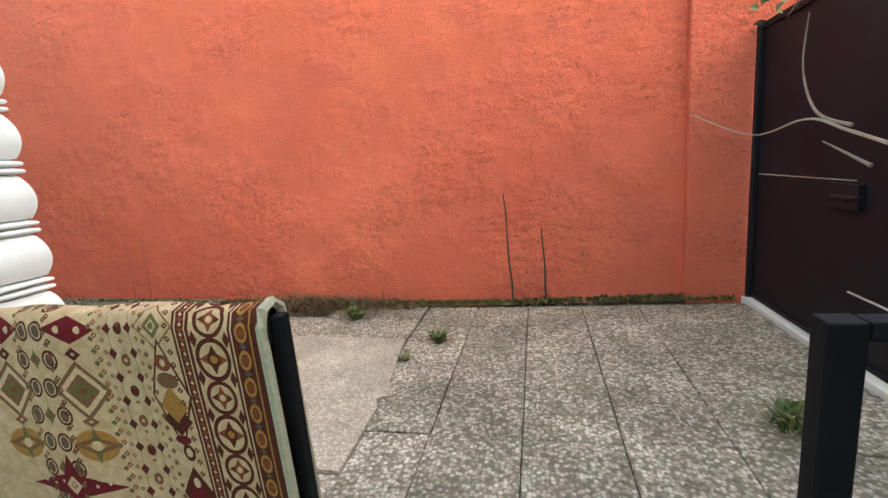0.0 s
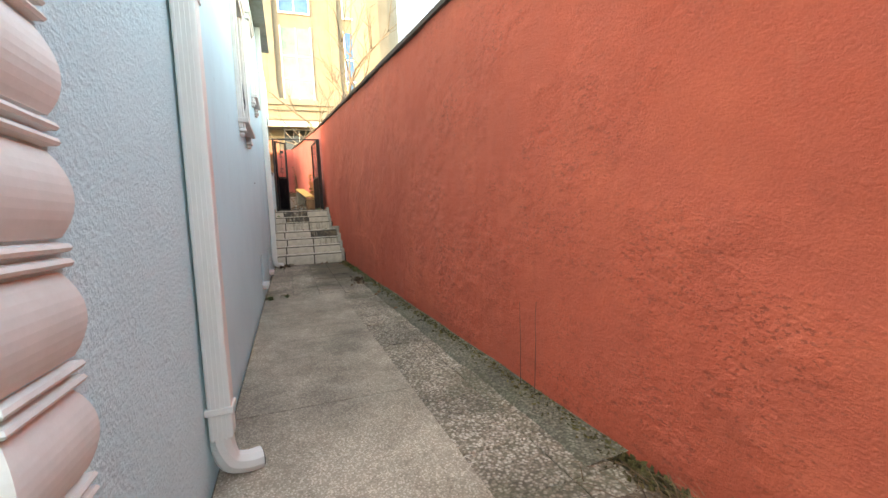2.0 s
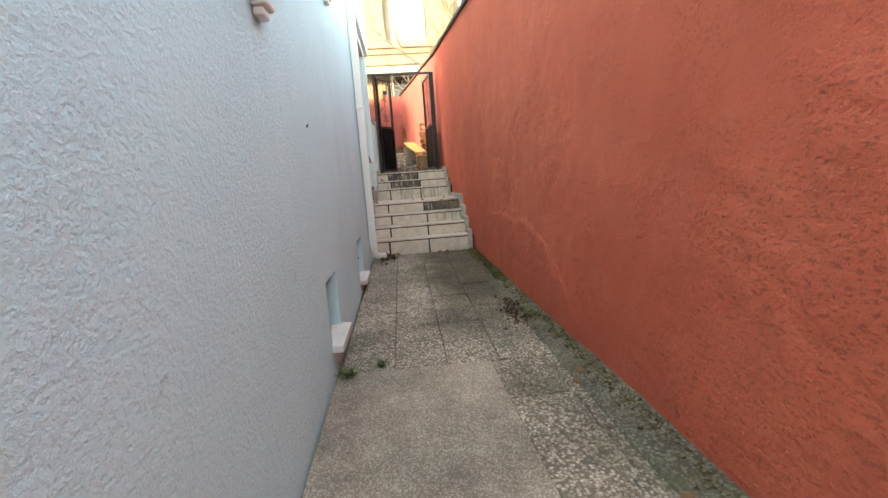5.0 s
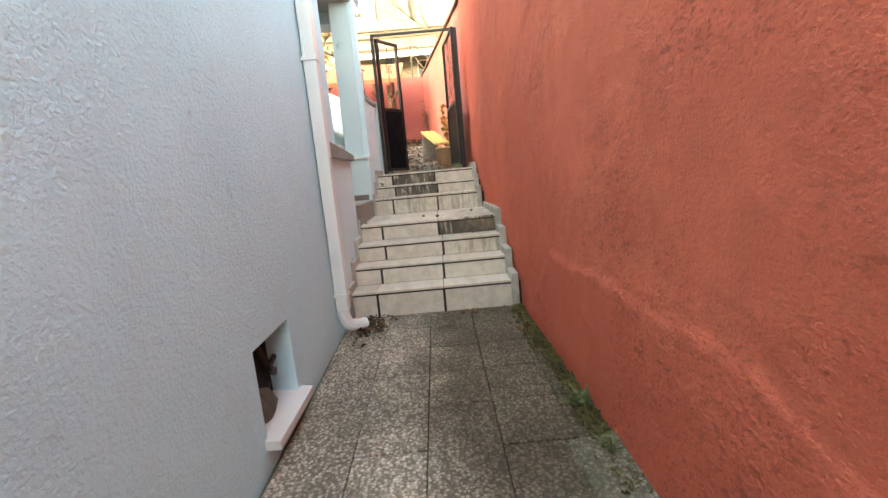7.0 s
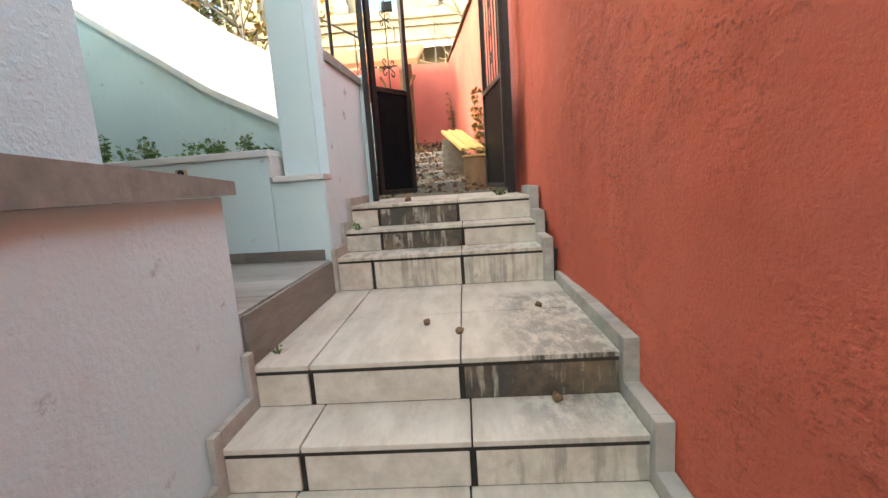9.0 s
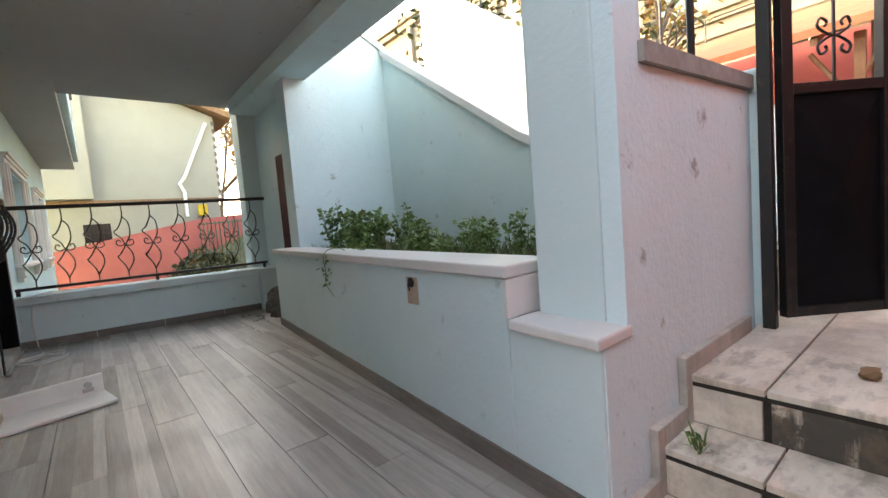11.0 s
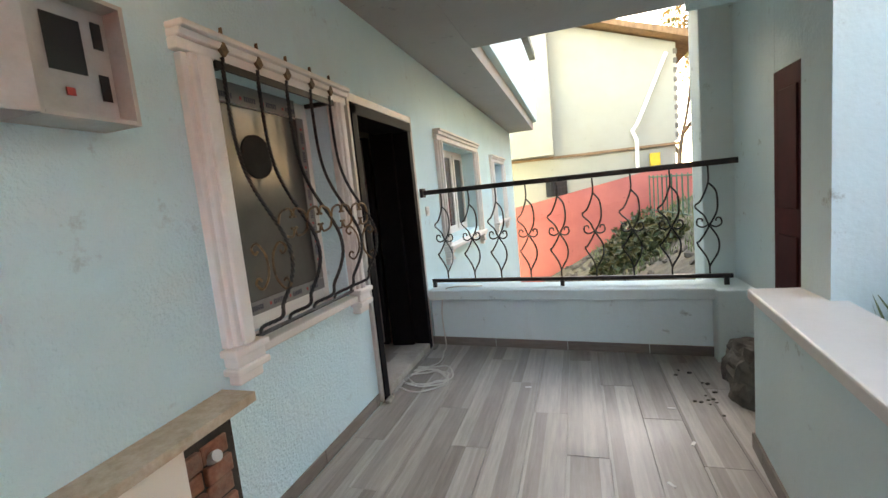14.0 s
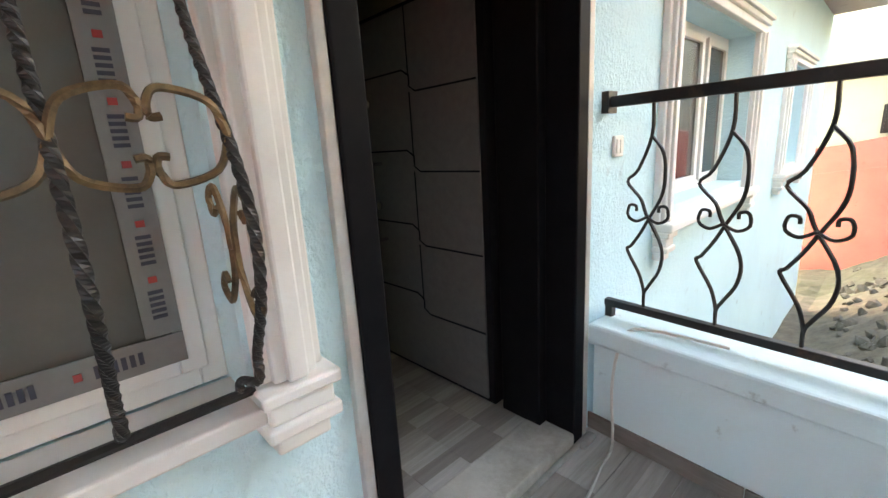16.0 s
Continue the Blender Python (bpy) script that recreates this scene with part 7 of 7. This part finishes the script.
tuft(-7.72, 2.02, 30, 0.08, "small weed at the slab's edge")
tuft(-7.60, 1.80, 60, 0.11, "green weed tuft at the foot of the house wall")
tuft(-8.35, 3.30, 45, 0.12, "green weed tuft by the orange wall's foot")
tuft(-9.9, 3.34, 60, 0.13, "green weed tuft by the orange wall's foot")
tuft(-9.5, 3.35, 40, 0.10, "mossy weed tuft by the orange wall's foot")
tuft(-14.03, 1.86, 16, 0.10, "small green weed growing on a stair tread", "leaf", 1.535)
tuft(-14.55, 2.98, 30, 0.12, "small weed on the upper landing", "weed", UZ)
tuft(-12.6, 1.80, 12, 0.06, "tiny weed on the landing", "weed", LZ)

# added strip for the mossy paving along the wall, with a rotted spot near the stairs
bm = bmesh.new()
n = 64
rows_ = []
for i in range(n + 1):
    x = -2.7 - 6.9 * i / n
    w = 0.235 + 0.03 * noise.noise((x * 1.7, 0, 2)) + 0.012 * noise.noise((x * 9, 0, 4))
    z = ground_z(x) + 0.013
    rows_.append([bm.verts.new((x, wall_y(x) - w - 0.012, z - 0.03)), bm.verts.new((x, wall_y(x) - w, z)), bm.verts.new((x, wall_y(x) - w * 0.5, z + 0.006 + 0.006 * noise.noise((x * 5, 1, 0)))), bm.verts.new((x, wall_y(x) + 0.02, z + 0.016))])
for a, b in zip(rows_, rows_[1:]):
    for k in range(3):
        bm.faces.new((a[k], a[k + 1], b[k + 1], b[k]))
bmesh.ops.recalc_face_normals(bm, faces=bm.faces)
tagged(part("gutter_strip", bm, "gutter", smooth=True), "mossy gravel strip standing in for the paving's edge at the orange wall's foot", "kerb", kind="structure")
bm = bmesh.new()
for k in range(200):
    x, y = -8.5 + rg.gauss(0, 0.20), 3.20 + rg.gauss(0, 0.055)
    leaf(bm, (x, y, ground_z(x) + rg.uniform(0.015, 0.03)), (rg.uniform(-1, 1), rg.uniform(-1, 1), rg.uniform(-0.1, 0.5)), rg.uniform(0.02, 0.05), 0.4, rg)
tagged(part("wet_leaves", bm, "litter"), "dark wet leaves in the broken edge of the paving", "leaves", kind="stuff")

bm = bmesh.new()
bmesh.ops.create_circle(bm, cap_ends=True, segments=11, radius=0.045, matrix=Matrix.Translation((-1.845, 3.05, ground_z(-1.845) + 0.0085)) @ Matrix.Diagonal((1.2, 0.7, 1, 1)))
for v in bm.verts:
    v.co += Vector((rg.uniform(-1, 1), rg.uniform(-1, 1), 0)) * 0.012
tagged(part("paint_spot", bm, "brick"), "small faded red paint spot on the paving", "paint spot")

# leaves and cones dropped about
bm = bmesh.new()
for k in range(260):
    x, y = -11.36 + rg.gauss(0, 0.13), 1.86 + abs(rg.gauss(0, 0.11))
    if x < -11.58:
        continue
    leaf(bm, (x, y, ground_z(x) + rg.uniform(0.005, 0.035)), (rg.uniform(-1, 1), rg.uniform(-1, 1), rg.uniform(-0.1, 0.5)), rg.uniform(0.025, 0.06), 0.35, rg)
tagged(part("leaf_heap", bm, "litter"), "dark brown leaf litter below the rain pipe", "leaves", kind="stuff")


def cone(x, y, z, s):
    bm = bmesh.new()
    bmesh.ops.create_icosphere(bm, subdivisions=2, radius=s, matrix=Matrix.Translation((x, y, z + s * 0.6)) @ Matrix.Diagonal((1.3, 0.9, 0.7, 1)))
    for v in bm.verts:
        v.co += Vector((noise.noise(v.co * 60), noise.noise(v.co * 60 + Vector((5, 0, 0))), noise.noise(v.co * 60 + Vector((0, 5, 0))))) * s * 0.5
    return tagged(part("dry_fruit", bm, "litter"), "dark dried fallen fruit on the ground", "fruit", "fallen fruit")


for x, y, z, s in ((-11.50, 2.78, 0.354, 0.026), (-11.50, 2.89, 0.354, 0.03), (-11.15, 3.16, 0.345, 0.025), (-11.0, 3.22, 0.34, 0.03), (-12.42, 3.0, 0.967, 0.022), (-12.9, 2.45, LZ, 0.02), (-12.75, 2.62, LZ, 0.022), (-13.1, 3.05, LZ, 0.02), (-7.32, 3.30, 0.22, 0.03), (-14.5, 2.2, UZ, 0.03), (-6.25, 3.3, 0.18, 0.025), (-7.22, 3.24, 0.21, 0.025)):
    cone(x, y, z, s)

# ---- garden gate ----
gf = thing("gateway", "black iron gate frame across the top of the steps", "gateway")
part("post", boxes(((-14.95, 1.80, 1.70), (-15.0, 1.85, 3.86)), bevel=0.003), "iron", gf)
part("post", boxes(((-14.93, 3.10, 1.70), (-15.0, 3.17, 3.86)), bevel=0.003), "iron", gf)
part("lintel", boxes(((-14.955, 1.80, 3.862), (-14.995, 3.17, 3.90)), bevel=0.003), "iron", gf)


def gate_leaf(name, label, hinge, angle, width, z0, z1, mid, bars, ornament):
    """A leaf with a pressed sheet below and bars above, swung open by angle from the +y direction."""
    th = thing(name, label, "gate", "garden gate leaves")
    m = Matrix.Translation(hinge) @ Matrix.Rotation(radians(angle), 4, "Z")

    def put(name_, bm, mat, parent=th, lab=""):
        bmesh.ops.transform(bm, matrix=m, verts=bm.verts)
        return part(name_, bm, mat, parent, lab)
    t = 0.022
    put("stile", boxes(((-t, 0, z0), (t, 0.05, z1)), bevel=0.003), "iron")
    put("stile", boxes(((-t, width - 0.05, z0), (t, width, z1)), bevel=0.003), "iron")
    for z in (z0, mid, z1 - 0.045):
        put("crossbar", boxes(((-t + 0.002, 0.051, z), (t - 0.002, width - 0.051, z + 0.045)), bevel=0.003), "iron")
    bm = bmesh.new()
    # pyramid-pressed sheet
    a = [(0.004, 0.051, z0 + 0.046), (0.004, width - 0.051, z0 + 0.046), (0.004, width - 0.051, mid - 0.001), (0.004, 0.051, mid - 0.001)]
    f = [bm.verts.new(p) for p in a]
    c = bm.verts.new((0.035, width / 2, (z0 + mid) / 2 + 0.1))
    for k in range(4):
        bm.faces.new((f[k], f[(k + 1) % 4], c))
    g = [bm.verts.new((-0.004, p[1], p[2])) for p in a]
    bm.faces.new(g[::-1])
    for k in range(4):
        bm.faces.new((f[(k + 1) % 4], f[k], g[k], g[(k + 1) % 4]))
    bmesh.ops.recalc_face_normals(bm, faces=bm.faces)
    put("sheet", bm, "black")
    for k in range(bars):
        y = 0.05 + (width - 0.1) * (k + 1) / (bars + 1)
        put("bar", tube(bmesh.new(), [(0, y, mid + 0.04), (0, y, z1 - 0.04)], 0.007, 5), "iron")
    for z, s in ornament:
        bm = bmesh.new()
        c0 = width / 2
        for q in (1, -1):
            for w in (1, -1):
                tube(bm, curve_pts([(0, c0, z), (0, c0 + q * 0.35 * s, z + w * 0.1 * s), (0, c0 + q * 0.9 * s, z + w * 0.5 * s), (0, c0 + q * 0.75 * s, z + w * 0.95 * s), (0, c0 + q * 0.4 * s, z + w * 0.75 * s), (0, c0 + q * 0.5 * s, z + w * 0.5 * s)], 4), 0.006, 5)
        put("ornament", bm, "iron")
    return th


lg = gate_leaf("gate_leaf", "narrow black iron gate leaf with scrolls, standing open", (-14.985, 1.87, 0), 52, 0.50, 1.76, 3.84, 2.74, 1, ((3.42, 0.07), (2.98, 0.08)))
part("lock_case", boxes(((-15.18, 2.0, 3.50), (-15.22, 2.10, 3.58))), "iron", lg)
rgt = gate_leaf("gate_leaf", "wide black iron gate leaf with close bars, folded back", (-14.72, 3.08, 0), 97, 0.95, 1.76, 3.84, 2.72, 6, ((3.0, 0.06), (3.25, 0.06), (3.5, 0.06), (3.7, 0.05)))

# stacked yellow battens on a box
bx = thing("wooden_box", "brown wooden box by the gate", "box")
part("body", boxes(((-16.0, 2.70, 1.72), (-16.28, 2.96, 2.12)), bevel=0.006), "oldwood", bx)
part("lid", boxes(((-15.99, 2.69, 2.122), (-16.29, 2.97, 2.145)), bevel=0.004), "timber", bx)
for k in range(6):
    bm = bmesh.new()
    box(bm, (0, -0.022, -0.02), (-1.15, 0.022, 0.02), 0.004, Matrix.Translation((-16.0, 2.94 - 0.048 * k, 2.20 + 0.012 * (k % 2))) @ Matrix.Rotation(radians(14), 4, "Z") @ Matrix.Rotation(radians(17), 4, "Y"))
    tagged(part("batten", bm, "timber"), "yellow pine batten leaning on the wooden box", "batten", "yellow battens")
# added support under the battens' far end, dark so that it hardly shows
tagged(part("log_support", boxes(((-16.85, 2.42, 1.75), (-17.1, 2.72, 2.42)), bevel=0.03), "stone"), "added dark block propping the battens", "block")
herb("garden_weed", "tall thin weed with small yellow leaves by the gate", (-16.4, 2.95, 1.80), 1.15, 6, "autumn", 501, 0.07)
herb("garden_weed", "bare brown weed against the far wall", (-21.2, 2.5, 2.65), 1.2, 7, "dry", 502, 0.05)
bl = thing("outer_railing", "thin dark railing on the outer stair wall", "railing")
for k in range(6):
    y = -2.4 + 0.75 * k
    zt = 5.6 - 0.62 * (y + 2.4) * 1.0 if y < -0.4 else 4.05 - 0.57 * (y + 0.4)
    part("post", tube(bmesh.new(), [(-16.85, y, zt - 0.12), (-16.85, y, zt + 0.75)], 0.014, 5), "iron", bl)
part("handrail", tube(bmesh.new(), [(-16.85, -2.6, 6.5), (-16.85, -0.4, 4.85), (-16.85, 1.4, 3.82)], 0.016, 6), "iron", bl)
pr = thing("pole_railing", "dark iron posts and rail behind the low stair wall", "railing")
for x in (-14.25, -14.9):
    part("post", tube(bmesh.new(), [(x, 1.56, 2.80), (x - 0.02, 1.55, 4.1)], 0.018, 6), "iron", pr)
part("rail", tube(bmesh.new(), [(-14.25, 1.56, 3.72), (-14.97, 1.56, 3.72)], 0.012, 5), "iron", pr)

# ---- floor pieces, last ----
pav = tagged(new("pavement"), "washed-gravel paving slabs, uneven and mossy", "pavement", kind="structure")
P = 0.40
rt = random.Random(3)
paver_mesh = {}


def paver(x0, x1, y0, y1):
    w, d = round(x1 - x0, 3), round(y1 - y0, 3)
    if w < 0.05 or d < 0.05:
        return
    key = (w, d)
    if key not in paver_mesh:
        bm = bmesh.new()
        box(bm, (-w / 2 + 0.002, -d / 2 + 0.002, -0.035), (w / 2 - 0.002, d / 2 - 0.002, 0.0))
        bm.faces.ensure_lookup_table()
        top = [f for f in bm.faces if f.normal.z > 0.9 or all(v.co.z > -0.001 for v in f.verts)]
        bmesh.ops.bevel(bm, geom=[e for e in bm.edges if all(v.co.z > -0.001 for v in e.verts)], offset=0.004, segments=1, affect="EDGES")
        me = bpy.data.meshes.new("paver")
        bm.normal_update()
        bm.to_mesh(me)
        bm.free()
        me.materials.append(M["gravel"])
        paver_mesh[key] = me
    o = new("paver", paver_mesh[key])
    o.parent = pav
    cx, cy = (x0 + x1) / 2, (y0 + y1) / 2
    tilt = math.degrees(math.atan(0.0325)) if cx < -0.6 else 0
    o.matrix_basis = pose(cx, cy, ground_z(cx) + rt.uniform(-0.004, 0.004), rt.uniform(-0.5, 0.5), tilt + rt.uniform(-0.5, 0.5), rt.uniform(-0.3, 0.3))


# strip between slab and wall
for i in range(19):
    x1 = -0.80 - i * 0.372
    x0 = max(x1 - 0.372, -7.62)
    if x1 <= -7.60:
        break
    e = edge_y((x0 + x1) / 2) + 0.004
    end = wall_y((x0 + x1) / 2) - 0.10
    paver(x0, x1, e, e + 0.385)
    if not -2.05 < x1 < -1.45:
        paver(x0, x1, e + 0.385, max(end, e + 0.46))
# full width by the stairs
for i in range(10):
    x1 = -7.63 - i * P
    x0 = max(x1 - P, -11.61)
    for j in range(5):
        y0 = HY + 0.03 + j * 0.372
        y1 = min(y0 + 0.372, wall_y(x0) - 0.05)
        paver(x0, x1, y0, y1)
# entrance yard
for i in range(7):
    x0 = -0.79 + i * 0.385
    x1 = min(x0 + 0.385, 1.44)
    for j in range(17):
        y1 = 3.56 - j * P
        y0 = y1 - P
        paver(x0, x1, y0, y1)
for i in range(4):
    for j in range(10):
        paver(-0.79 - (i + 1) * 0.27, -0.79 - i * 0.27, 1.68 - (j + 1) * P, 1.68 - j * P)

# wood-look planks on the terrace
tf = tagged(new("floor"), "grey-brown wood-look plank tiles on the terrace", "floor", kind="structure")
plank_mesh = {}
PW, PL = 0.20, 1.20
row = 0
x = WX - 0.012
while x > -14.36:
    xe = max(x - PW, -14.36)
    y = 1.725 + (0.40 * (row % 3) if row % 3 else 0)
    while y > -3.42:
        ya, yb = min(y, 1.725), max(y - PL, -3.42)
        if ya - yb > 0.03:
            key = (round(x - xe, 3), round(ya - yb, 3))
            if key not in plank_mesh:
                bm = bmesh.new()
                box(bm, (-key[0] / 2 + 0.0012, -key[1] / 2 + 0.0012, -0.011), (key[0] / 2 - 0.0012, key[1] / 2 - 0.0012, 0.0))
                bmesh.ops.recalc_face_normals(bm, faces=bm.faces)
                me = bpy.data.meshes.new("plank")
                bm.to_mesh(me)
                bm.free()
                me.materials.append(M["plank"])
                plank_mesh[key] = me
            o = new("plank", plank_mesh[key])
            o.parent = tf
            o.location = ((x + xe) / 2, (ya + yb) / 2, TZ + rt.uniform(-0.0006, 0.0006))
        y -= PL
    x = xe
    row += 1
th2 = tagged(new("floor_inner"), "wood-look plank tiles in the hallway", "floor", kind="structure")
for i in range(9):
    part("plank", boxes(((WX + 0.172, -4.04 + 0.2 * i, 1.40), (-10.11, -3.842 + 0.2 * i, 1.43))), "plank", th2)
